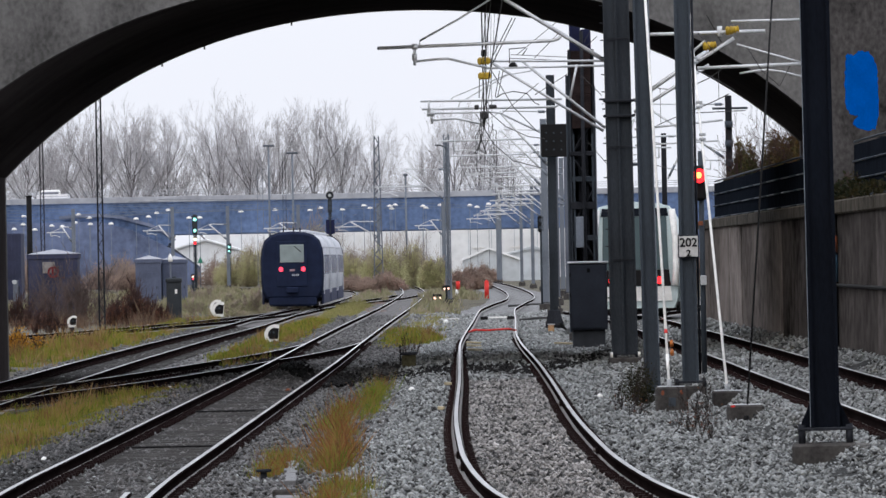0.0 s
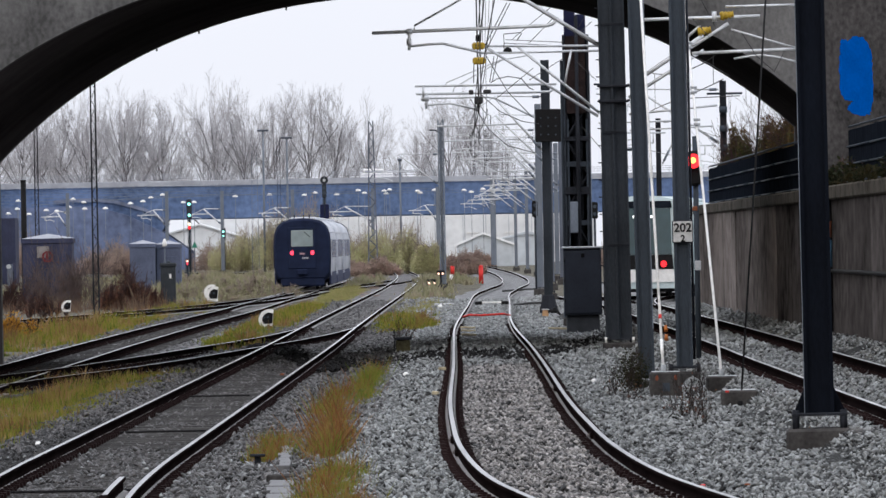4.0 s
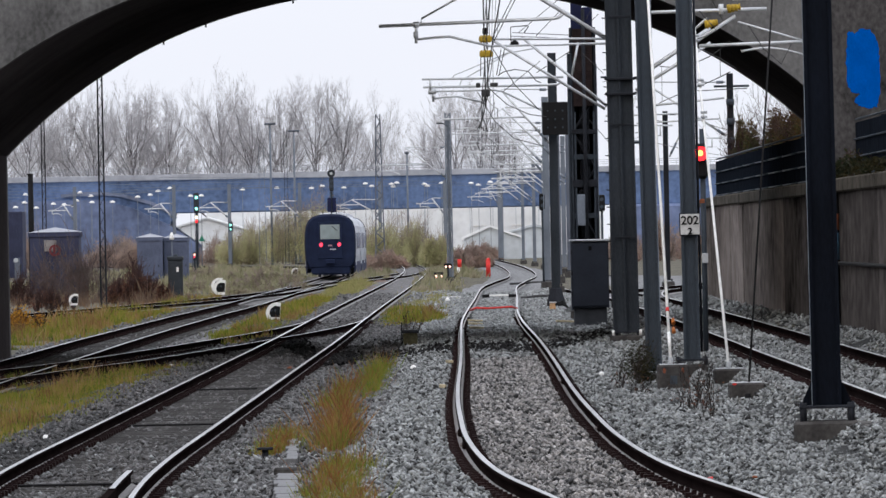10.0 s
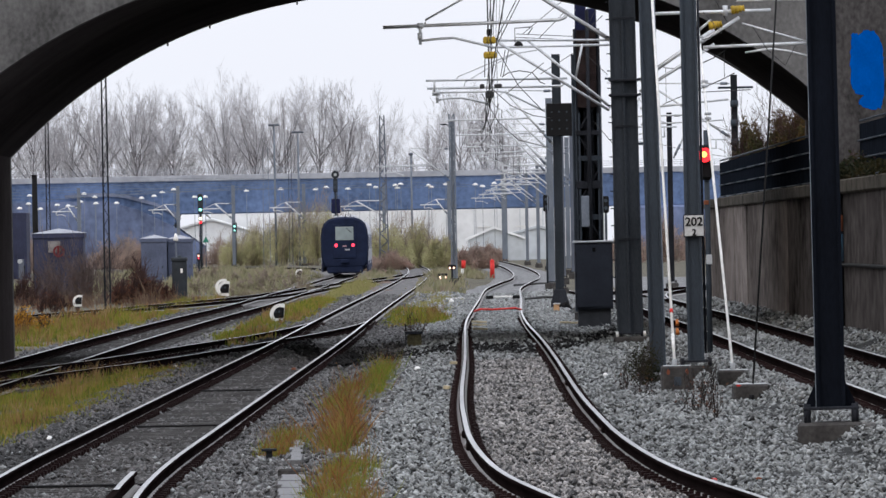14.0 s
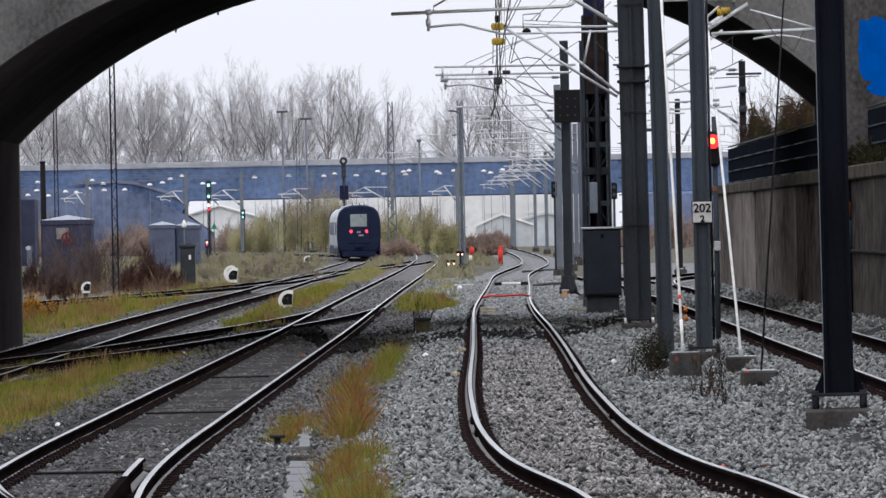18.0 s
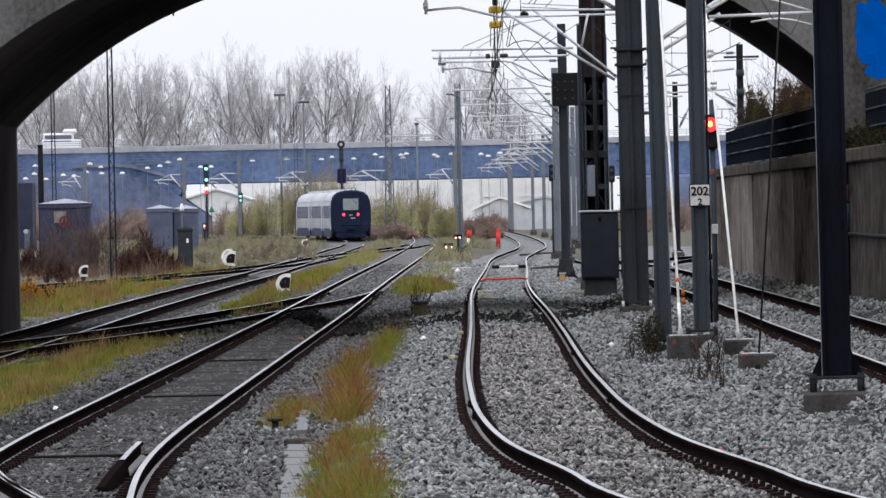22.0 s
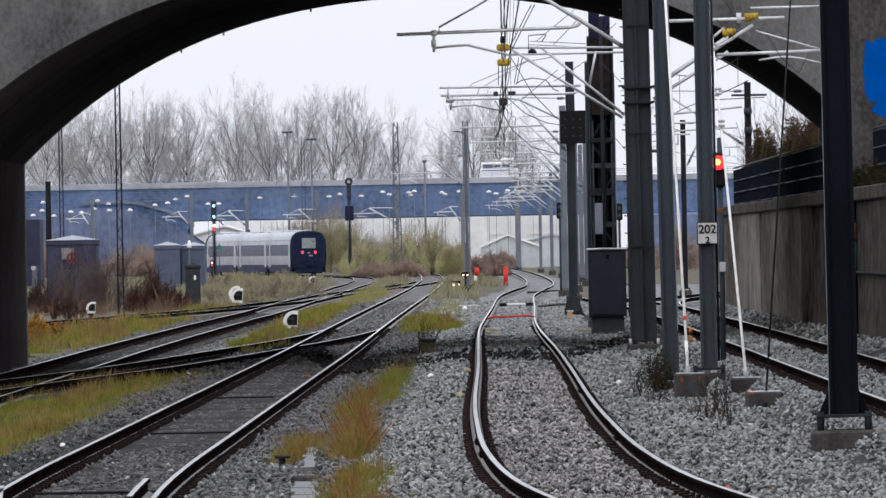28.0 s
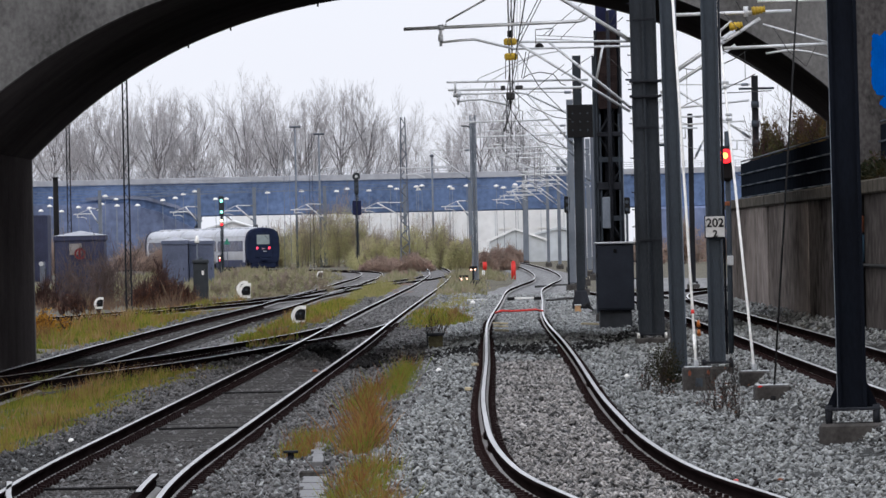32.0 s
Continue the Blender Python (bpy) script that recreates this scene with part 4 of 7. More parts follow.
# how far ahead the rear end stands, second by second
TRAIN_LINE = [(-7.95, 330, -0.14), (-7.7, 360, -0.14), (-7.55, 381, -0.14), (-7.47, 400, -0.13), (-7.38, 420, -0.12), (-7.28, 442, -0.11), (-7.1, 464, -0.1), (-6.92, 484, -0.1), (-6.85, 505, -0.1), (-6.98, 535, -0.1)] + [p for p in LINE_D if p[1] > 550]
TRAIN_TIMES = ((0, 381), (1.5, 395), (3, 410), (6, 438), (9, 464), (13, 496), (16, 530), (19, 562), (21, 586), (23, 610), (25.5, 641), (28, 670), (30, 691), (32, 710))
TRAM_TIMES = ((0, 228), (3.5, 258), (6, 283), (7.6, 300), (9, 315), (32, 540))


def key_vehicle(cars, line, times, pitch, length):
    place, reach = ride(line)
    for n, car in enumerate(cars):
        rows = []
        for t in [i * 0.5 for i in range(65)]:
            y = float(np.interp(t, [a for a, _ in times], [b for _, b in times]))
            # ease the corners of the timetable
            y = 0.5 * y + 0.25 * sum(float(np.interp(min(32, max(0, t + o)), [a for a, _ in times], [b for _, b in times])) for o in (-1, 1))
            s = reach(y) + n * pitch
            a, b = place(s), place(s + length)
            turn = math.degrees(math.atan2(-(b.x - a.x), b.y - a.y))
            rows.append((t, pose(a.x, a.y, a.z, 0, 0, turn)))
        walk(car, rows)


# ---- road traffic on the far bridge ----
M_CAMPER = mat("white_camper_body", (0.8, 0.8, 0.8), 0.4, var=0.06, scale=1, fine=10, bump=0.03)


def road_car(name, label, L, w, body_h, cab_from, cab_to, roof_h, alcove):
    """Origin on the road under the middle; it drives towards +x."""
    t = thing(name, label, "vehicle", group="road traffic")
    part("body", boxm(-L / 2, L / 2, -w / 2, w / 2, 0.32, body_h, bevel=0.12), M_CAMPER, t)
    part("cabin", boxm(cab_from, cab_to, -w / 2 + 0.08, w / 2 - 0.08, body_h - 0.1, roof_h, bevel=0.15), M_CAMPER, t)
    part("side_window", boxm(cab_from + 0.25, cab_to - 0.2, -w / 2 + 0.05, -w / 2 + 0.09, body_h + 0.05, min(roof_h - 0.25, body_h + 0.6), bevel=0.01), M_TRAIN_GLASS, t)
    if alcove:
        part("alcove", boxm(L / 2 - 2.2, L / 2 - 0.5, -w / 2 + 0.04, w / 2 - 0.04, roof_h - 0.12, roof_h + 0.5, bevel=0.2), M_CAMPER, t, "raised sleeping alcove")
        part("stripe", boxm(-L / 2 + 0.2, L / 2 - 1.2, -w / 2 - 0.01, -w / 2, body_h - 0.3, body_h - 0.15), M_BLUE_PAINT, t)
    for x in (-L / 2 + 0.8, L / 2 - 0.85):
        for s in (-1, 1):
            part("wheel", tubem((x, s * (w / 2 - 0.22), 0.33), (x, s * (w / 2 - 0.02), 0.33), 0.33, 14), M_BLACK, t)
    return t


CAMPER = road_car("camper_van", "white camper van with a raised roof alcove", 4.8, 2.1, 1.5, -2.3, 1.5, 2.3, True)
CAR = road_car("car", "small white car crossing the far bridge", 4.1, 1.7, 1.0, -1.7, 0.9, 1.5, False)


def motions():
    key_vehicle(CARS, TRAIN_LINE, TRAIN_TIMES, CAR_PITCH, 19.3)
    key_vehicle(TRAM, LINE_C, TRAM_TIMES, 9.8, 9.6)
    walk(CAMPER, [(t, pose(x, 955.5, 10.32)) for t, x in ((0, -197.4), (8, -143.4), (16, -89.4), (22, -48.9), (24, -35.4), (25.5, -25.0), (26.5, -15.0), (27.5, -2.0), (28.5, 12.0), (30, 33.0), (32, 61.0))])
    walk(CAR, [(t, pose(-48.5 + 10.3 * t, 954.5, 10.32)) for t in range(0, 33, 4)])


# ---- lettering ----
def lettering(text, size, place, material, parent, name="number"):
    cu = bpy.data.curves.new(name, 'FONT')
    cu.body, cu.size, cu.align_x, cu.extrude, cu.offset = text, size, 'CENTER', 0.004, 0.004
    tmp = bpy.data.objects.new(name, cu)
    scene.collection.objects.link(tmp)
    bpy.context.view_layer.update()
    me = bpy.data.meshes.new_from_object(tmp)
    bpy.data.objects.remove(tmp)
    me.materials.clear()
    me.materials.append(material)
    ob = new(name, me)
    ob.parent = parent
    ob.matrix_basis = pose(*place, 90, 0, 0)
    return ob


M_PLATE = mat("weathered_enamel", (0.5, 0.5, 0.5), 0.5, var=0.15, scale=6, fine=30)
M_WEIGHT = mat("rusty_iron_weight", (0.022, 0.015, 0.015), 0.85, spec=0.1, var=0.4, scale=4, fine=30)
M_SIGN_GREY = mat("pale_grey_box", (0.4, 0.42, 0.44), 0.6, var=0.15)
# number plate on the grey mast
plate = part("number_plate", boxm(-0.142, 0.142, -0.012, 0.012, -0.152, 0.152, bevel=0.01), M_PLATE, m2, "white plate with black figures")
plate.location = (0.008, -0.155, 2.32)
lettering("202", 0.17, (0.0, -0.016, 0.0), M_BLACK, plate)
lettering("2", 0.13, (0.0, -0.016, -0.14), M_BLACK, plate)
part("plate_rim", boxm(-0.15, 0.15, -0.008, 0.014, -0.16, 0.16, bevel=0.01), M_MAST_DARK, plate)
part("cable_duct", tubem((0.14, 0.02, 0.5), (0.14, 0.02, 6.0), 0.018, 6), M_MAST_DARK, m2)
# bracket of the broad mast towards the wall track
for z0, z1, r in ((5.35, 6.35, 0.045), (5.12, 6.05, 0.035)):
    part("strut", tubem((0.3, 0.0, z0), (1.85, 0.0, z1), r, 8), M_TUBE, m4)
part("registration_tube", tubem((0.3, 0.05, 4.78), (2.1, 0.05, 4.92), 0.022, 8), M_TUBE, m4)
part("stay_tube", tubem((0.3, 0.05, 4.45), (2.0, 0.05, 4.5), 0.018, 6), M_TUBE, m4)
# step irons on the broad mast
for i in range(22):
    z = 1.0 + i * 0.35
    part("step_iron", tubem((-0.24, -0.1, z), (-0.36, -0.1, z + 0.01), 0.012, 5), M_MAST_DARK, m4)
for z in (5.03, 5.34):
    part("collar", boxm(-0.31, 0.29, -0.23, 0.24, z, z + 0.05, bevel=0.01), M_MAST_DARK, m4, "dark clamp collar")
    for x in (-0.31, 0.29):
        part("bolt", tubem((x, -0.2, z + 0.035), (x, 0.2, z + 0.035), 0.03, 6), M_MAST_DARK, m4)
for z in (2.1, 4.4, 6.6):
    part("batten", boxm(-0.22, 0.22, -0.215, -0.2, z, z + 0.05, bevel=0.005), M_MAST_DARK, m4)
for k in range(9):
    part("tension_weight", boxm(-0.27, 0.25, -0.4, -0.27, 5.75 + 0.235 * k, 5.98 + 0.235 * k, bevel=0.006), M_WEIGHT, m5, "rusty black tension weight")
part("service_box", boxm(-0.22, 0.0, -0.45, -0.3, 2.5, 3.35, bevel=0.02), M_MAST_PALE, m5, "grey service box")
part("ladder_rail", tubem((0.36, -0.2, 0.4), (0.36, -0.2, 6.9), 0.02, 6), M_MAST_PALE, m5)
part("side_post", closed_column(bmesh.new(), 0.12, 0.2, 0.2, 7.2), M_MAST, m5).location = (-0.37, -0.2, 0)
part("cross_plate", boxm(-0.34, 0.34, -0.36, -0.3, 3.55, 3.75, bevel=0.01), M_MAST_DARK, m5)
part("cross_plate", boxm(-0.34, 0.34, -0.36, -0.3, 5.0, 5.12, bevel=0.01), M_MAST_DARK, m5)


M_PAINT_DULL = mat("faded_orange_paint", (0.17, 0.055, 0.025), 0.7, var=0.3)
M_BOX_PALE = mat("faded_orange_plastic", (0.5, 0.3, 0.16), 0.7, var=0.2)
M_SIGN_GREEN = mat("sign_green", (0.03, 0.2, 0.14), 0.6, var=0.1)
M_ORANGE = mat("orange_plastic", (0.4, 0.12, 0.02), 0.5, var=0.2)
# ---- anchor blocks with guy rods ----
def anchor(label, x, y, w, h, foot, top, rod_material, r, marks=False):
    t = thing("anchor_block", label, "anchor", (x, y, 0.0), group="guy anchors")
    part("block", boxm(-w / 2, w / 2, -0.3, 0.35, -0.12, h, bevel=0.025), M_BLOCK, t)
    # thin sheet that makes the top much paler than the block
    part("wet_top", boxm(-w / 2 + 0.03, w / 2 - 0.03, -0.27, 0.32, h, h + 0.006), M_SIGN_GREY, t, "pale top")
    f = Vector(foot) - Vector((x, y, 0))
    q = Vector(top) - Vector((x, y, 0))
    part("guy_rod", tubem(f, q, r, 8), rod_material, t)
    part("eye_bolt", tubem((f.x, f.y, f.z - 0.02), (f.x, f.y, f.z + 0.1), 0.034, 8), M_SIGN_GREY if f.z > 0.1 else M_BLACK, t)
    if marks:
        part("turnbuckle", tubem(f + (q - f) * 0.028, f + (q - f) * 0.05, r * 1.25, 8), M_WHITE, t)
        for dx, m in ((-0.13, M_PAINT_RUST), (0.13, M_PAINT_RUST)):
            part("paint_mark", disc(bmesh.new(), (dx, -0.306, h - 0.08), 0.022, 0.04, 0.01, 10), m, t)
        part("survey_target", boxm(-0.05, 0.05, -0.31, -0.3, h - 0.27, h - 0.15, bevel=0.003), M_MAST, t)
        for a, b in ((0.05, 0.058), (0.064, 0.072)):
            part("safety_sleeve", tubem(f + (q - f) * a + Vector((0.07, 0, 0)), f + (q - f) * b + Vector((0.07, 0, 0)), 0.03, 8, 0.02), M_ORANGE, t, "faded orange plastic tag")
        for a in (0.038, 0.083):
            part("red_band", tubem(f + (q - f) * a, f + (q - f) * (a + 0.006), r * 1.2, 8), M_RED_PAINT, t)
    return t


anchor("concrete anchor block with a white guy rod and red paint marks", 3.17, 106.6, 0.44, 0.365, (3.141, 106.6, 0.365), (2.957, 113.36, 9.2), M_WHITE, 0.02, True)
anchor("concrete anchor block with a slim white guy rod", 4.055, 109.0, 0.46, 0.25, (4.04, 109.0, 0.25), (3.796, 125.45, 10.37), M_WHITE, 0.02)
rod2 = bpy.data.objects["anchor_block.001"]
for k in (0.36, 0.41, 0.48):
    c = Vector((-0.01 - 0.244 * k, 16.45 * k, 0.29 + 10.08 * k))
    for j in range(2):
        part("guy_insulator", tubem(c + Vector((0, 0, 0.07 * j)), c + Vector((0, 0, 0.07 * j + 0.04)), 0.05, 8), M_SIGN_GREY, rod2, "grey glass guy insulator")
anchor("low concrete anchor block with a black cable", 3.912, 99.4, 0.465, 0.235, (3.909, 99.04, 0.0), (4.962, 106.18, 9.5), M_BLACK, 0.013)
low_anchor = bpy.data.objects["anchor_block.002"]
part("paint_splash", disc(bmesh.new(), (-0.17, -0.305, 0.222), 0.03, 0.014, 0.012, 10), M_RED_PAINT, low_anchor, "red paint splash")

# ---- red signal behind the numbered mast ----
sig = thing("railway_signal", "slim signal showing a red light on a thin post", "signal", (4.25, 125, 0.0), group="signals")
part("post", tubem((0.02, 0.1, 0.0), (0.02, 0.1, 3.9), 0.045, 10), M_MAST, sig)
head_s = part("head", boxm(-0.13, 0.11, -0.05, 0.1, 3.08, 3.66, bevel=0.05), M_BLACK, sig)
part("hood", tubem((-0.01, -0.16, 3.5), (-0.01, -0.05, 3.5), 0.1, 14), M_BLACK, head_s)
lens = part("lens", disc(bmesh.new(), (-0.015, -0.17, 3.49), 0.11, 0.118, 0.03, 18), M_RED_LAMP, head_s, "glowing red lens")
part("bulb", disc(bmesh.new(), (-0.025, -0.18, 3.5), 0.046, 0.05, 0.02, 14), M_RED_HOT, head_s)
part("label_plate", boxm(-0.04, 0.04, -0.02, 0.0, 2.68, 2.75, bevel=0.005), M_PAINT_DULL, sig)
part("junction_box", boxm(-0.02, 0.08, -0.04, 0.06, 1.7, 1.86, bevel=0.01), M_SIGN_GREY, sig)

# ---- equipment cabinet by the curving track ----
M_CAB_BASE = mat("cast_grey_base", (0.07, 0.075, 0.085), 0.85, var=0.2, spec=0.1)
cab = thing("equipment_cabinet", "dark grey steel equipment cabinet on a concrete base", "cabinet", (3.55, 186.2, -0.08))
part("base", boxm(-0.4, 0.4, -0.3, 0.3, -0.1, 0.5, bevel=0.02), M_CAB_BASE, cab, "grey concrete base")
part("body", boxm(-0.46, 0.46, -0.36, 0.36, 0.5, 2.12, bevel=0.012), M_CAB, cab)
part("roof", boxm(-0.49, 0.49, -0.4, 0.4, 2.12, 2.17, bevel=0.01), M_TUBE, cab, "bright zinc lid edge")
part("door", boxm(-0.42, 0.42, -0.38, -0.36, 0.55, 2.07, bevel=0.006), M_CAB, cab)
part("latch", boxm(-0.03, 0.05, -0.4, -0.38, 1.9, 2.0, bevel=0.005), M_BLACK, cab)
for z in (0.8, 1.3, 1.8):
    part("hinge", tubem((-0.44, -0.385, z), (-0.44, -0.385, z + 0.1), 0.014, 6), M_BLACK, cab)

# black signal board hung on the first far mast
board = thing("signal_board", "black square signal board with dim lamps on a mast", "signal", (3.8, 254.4, 5.55), group="signals")
part("panel", boxm(-0.43, 0.43, -0.1, 0.05, 0.0, 1.1, bevel=0.02), M_BLACK, board)
for i in range(3):
    for j in range(3):
        part("lamp", disc(bmesh.new(), (-0.25 + 0.25 * i, -0.11, 0.25 + 0.28 * j), 0.03, None, 0.02, 10), M_MAST, board)
part("bracket", boxm(-0.2, 0.04, 0.05, 0.5, 0.4, 0.55), M_MAST_DARK, board)


# ---- dwarf shunting signals: white round-topped shields with a black face ----
def dwarf(x, y, s, z):
    t = thing("shunting_signal", "white-rimmed dwarf shunting signal on a short foot", "signal", (x, y, z), group="dwarf signals")
    for name, k, y0, m in (("shield", 1.0, 0.0, M_WHITE), ("face", 0.72, -0.02, M_BLACK)):
        bm = bmesh.new()
        # upright on one side, a quarter round on the other
        shift = 0.0 if k == 1 else 0.05
        pts = [(0.2 * k + shift, 0.02 if k == 1 else 0.13), (0.24 * k + shift, 0.57 * k + shift), (0.1 * k + shift, 0.59 * k + shift)]
        pts += [(0.1 * k + shift - 0.34 * k * math.sin(a), 0.24 + 0.35 * k * math.cos(a)) for a in (math.pi / 2 * i / 8 for i in range(1, 9))]
        pts += [(-0.17 * k + shift, 0.02 if k == 1 else 0.13)]
        ring = [[bm.verts.new((px * s, (y0 + o) * s, pz * s)) for px, pz in pts] for o in (0.0, 0.14)]
        bm.faces.new(ring[0][::-1])
        bm.faces.new(ring[1])
        for i in range(len(pts)):
            j = (i + 1) % len(pts)
            bm.faces.new((ring[0][i], ring[0][j], ring[1][j], ring[1][i]))
        part(name, bm, m, t)
    part("foot", boxm(-0.1 * s, 0.1 * s, 0.02 * s, 0.16 * s, -0.15, 0.05 * s, bevel=0.01), M_MAST_DARK, t)
    for dx in (-0.06, 0.06):
        part("lens", disc(bmesh.new(), (dx * s, -0.03 * s, 0.34 * s), 0.04 * s, None, 0.02, 10), M_MAST, t)
    return t


dwarf(-5.13, 228, 0.95, -0.2)
dwarf(-10.18, 345, 1.2, -0.22)
dwarf(-10.5, 352, 1.1, -0.1)
dwarf(-9.42, 480, 0.85, -0.02)
dwarf(-14.6, 300, 0.8, -0.2)


def lamp_dwarf(x, y, z, s, low=0.2):
    t = thing("track_lamp", "low dark track lamp with two glowing bulbs", "lamp", (x, y, z), group="track lamps")
    part("housing", boxm(-0.27 * s, 0.27 * s, 0, 0.2, 0.2 * s, 0.52 * s, bevel=0.04), M_BLACK, t)
    part("post", tubem((0, 0.1, -low), (0, 0.1, 0.25 * s), 0.05, 8), M_MAST_DARK, t)
    for dx in (-0.15, 0.13):
        part("bulb", disc(bmesh.new(), (dx * s, -0.02, 0.3 * s), 0.072 * s, None, 0.03, 14), M_ROSE_LAMP, t, "reddish white glowing bulb")
    return t


lamp_dwarf(-0.3, 415, -0.2, 1.0)
lamp_dwarf(0.2, 391, 0.48, 0.75, 0.8)
t = thing("marker_post", "bright red plastic marker post", "post", (2.72, 470, -0.25), group="marker posts")
part("tube", tubem((0, 0, 0), (0, 0, 1.0), 0.14, 12), M_RED_PAINT, t)
part("cap", dome(bmesh.new(), (0, 0, 1.0), 0.14, 12, 3), M_RED_PAINT, t)
t = thing("marker_post", "red and white marker post", "post", (0.88, 472, -0.2), group="marker posts")
part("tube", tubem((0, 0, 0), (0, 0, 0.55), 0.09, 12), M_WHITE, t)
part("top", tubem((0.08, 0, 0.55), (0.08, 0, 1.05), 0.13, 12), M_RED_PAINT, t)

# ---- loose things on and beside the curving track ----
cable = [(0.78, 232, -0.02), (0.95, 231.6, 0.045), (1.3, 231.3, 0.03), (1.7, 231.4, 0.045), (2.0, 231.9, 0.055), (2.2, 232.3, 0.0)]
single("red_cable", bent(bmesh.new(), cable, 0.035), M_RED_PAINT, "red cable laid across between the rails", "cable")
t = thing("track_bond", "white bar between dark clamps across the track", "clamp", (2.05, 288, -0.05))
part("bar", boxm(-0.4, 0.4, -0.05, 0.05, 0.0, 0.06, bevel=0.01), M_WHITE, t)
for s in (-1, 1):
    part("clamp", boxm(s * 0.5 - 0.14, s * 0.5 + 0.14, -0.12, 0.12, -0.05, 0.07, bevel=0.02), M_BLACK, t)
t = thing("cable_tray", "dark cable crossing beside the track", "cable")
part("cable", bent(bmesh.new(), [(2.9, 287, -0.12), (3.6, 286, -0.05), (4.6, 286.5, -0.06), (5.4, 288, -0.1)], 0.05), M_WIRE, t)
part("cable", bent(bmesh.new(), [(3.2, 372, -0.12), (4.4, 371, -0.06), (5.6, 372.5, -0.06)], 0.06), M_WIRE, t)

t = thing("concrete_board", "white concrete board lying between the far tracks", "slab", (0.27, 302, -0.19))
part("board", boxm(-0.4, 0.4, -0.35, 0.35, -0.05, 0.05, bevel=0.02), M_PLATE, t)
t = thing("cable_box", "small faded orange cable box beside the mast foot", "box", (3.45, 244, -0.12))
part("body", boxm(-0.1, 0.1, -0.1, 0.1, -0.05, 0.16, bevel=0.03), M_BOX_PALE, t, "faded orange plastic")
part("lid", boxm(-0.12, 0.12, -0.12, 0.12, 0.16, 0.2, bevel=0.015), M_PLATE, t)
for k in range(3):
    part("cable", bent(bmesh.new(), [(0.08, -0.1 + 0.1 * k, 0.1), (0.3, -0.15 + 0.12 * k, 0.12 + 0.05 * k), (0.5, 0.4, 0.0)], 0.03), M_BLACK, t)
t = thing("lamp_post", "short white lamp head on a thin post by the hut", "lamp", (-17.06, 479, -0.3))
part("post", tubem((0, 0, 0), (0, 0, 2.7), 0.05, 8), M_MAST_MID, t)
part("head", dome(bmesh.new(), (0, 0, 2.7), 0.15, 12, 5, 3.2), M_WHITE, t, "white tall globe")
t = thing("triangle_sign", "small green triangular sign on a post", "sign", (-22.18, 700, -0.3))
part("post", tubem((0, 0.06, 0), (0, 0.06, 2.7), 0.04, 6), M_MAST_MID, t)
bm = bmesh.new()
ring = [[bm.verts.new((x, y, z)) for x, z in ((-0.29, 2.6), (0.29, 2.6), (0.0, 3.18))] for y in (0.0, 0.04)]
bm.faces.new(ring[0])
bm.faces.new(ring[1][::-1])
for i in range(3):
    bm.faces.new((ring[0][i], ring[1][i], ring[1][(i + 1) % 3], ring[0][(i + 1) % 3]))
part("panel", bm, M_SIGN_GREEN, t, "green triangle")
t = thing("point_lever", "grey point lever gear with a pale counterweight by the hut", "lever", (-19.3, 345, -0.35))
part("base", boxm(-0.25, 0.25, -0.3, 0.3, -0.05, 0.35, bevel=0.03), M_MAST_MID, t)
part("lever", tubem((0, 0, 0.3), (0.15, 0, 1.7), 0.05, 8), M_MAST_DARK, t)
part("counterweight", disc(bmesh.new(), (-0.05, -0.1, 1.9), 0.11, 0.1, 0.14, 14), M_SIGN_GREY, t, "pale counterweight")
part("stand", boxm(-0.12, 0.12, -0.08, 0.08, 0.3, 2.0, bevel=0.02), M_MAST_MID, t)

# ---- cable trough between the tracks: worn concrete lids ----
M_WET = mat("rain_wet_concrete", (0.11, 0.11, 0.115), 0.5, spec=0.3, var=0.25, scale=2, fine=25, bump=0.1)
trough = thing("cable_trough", "wet pale concrete cable trough lids in the ballast", "trough")
rng = random.Random(8)
y = 52.0
while y < 88:
    if y < 75 or y > 79:
        w = 0.115 if y < 75 else 0.06
        ob = part("lid", boxm(-w, w, 0.002, 0.998, -0.1, 0.0, bevel=0.006), M_WET, trough)
        ob.matrix_basis = pose(-1.266 - (y - 57.1) * 0.0165 + rng.uniform(-0.02, 0.02), y, -0.085 + rng.uniform(-0.004, 0.004), rng.uniform(-0.15, 0.15), rng.uniform(-2, 2), 1.0 + rng.uniform(-1, 1))
    y += 1.0
t = thing("drain_stub", "dark iron drain stub with a flat cap", "stub", (-1.99, 83.2, -0.2))
part("pipe", tubem((0, 0, -0.05), (0, 0, 0.12), 0.035, 10), M_MAST_DARK, t)
part("cap", tubem((0, 0, 0.12), (0, 0, 0.15), 0.085, 12), M_MAST_DARK, t)
t = thing("sleeper_stump", "dark old timber across the cable trough", "timber", (-1.58, 76.3, -0.16))
part("timber", boxm(-0.16, 0.15, -0.1, 0.1, -0.05, 0.09, bevel=0.015), M_SLEEPER_DARK, t)

# litter and pale stones
for x, y, z, s, m, lab in ((-5.4, 150, -0.28, 0.075, M_WHITE, "white plastic cup"), (-4.95, 94, -0.19, 0.045, M_WHITE, "white stone"), (-0.55, 128, 0.0, 0.06, M_WHITE, "white stone"), (2.4, 118, 0.02, 0.05, M_WHITE, "white stone"), (0.1, 284, -0.16, 0.1, M_WHITE, "white rag"), (-2.0, 88, -0.18, 0.05, M_YELLOW, "ochre leaf")):
    bm = bmesh.new()
    dome(bm, (0, 0, 0), s, 8, 3, 1.3)
    ob = single("pebble" if "stone" in lab else "litter", bm, m, lab + " lying on the ballast", "litter")
    ob.location = (x, y, z)

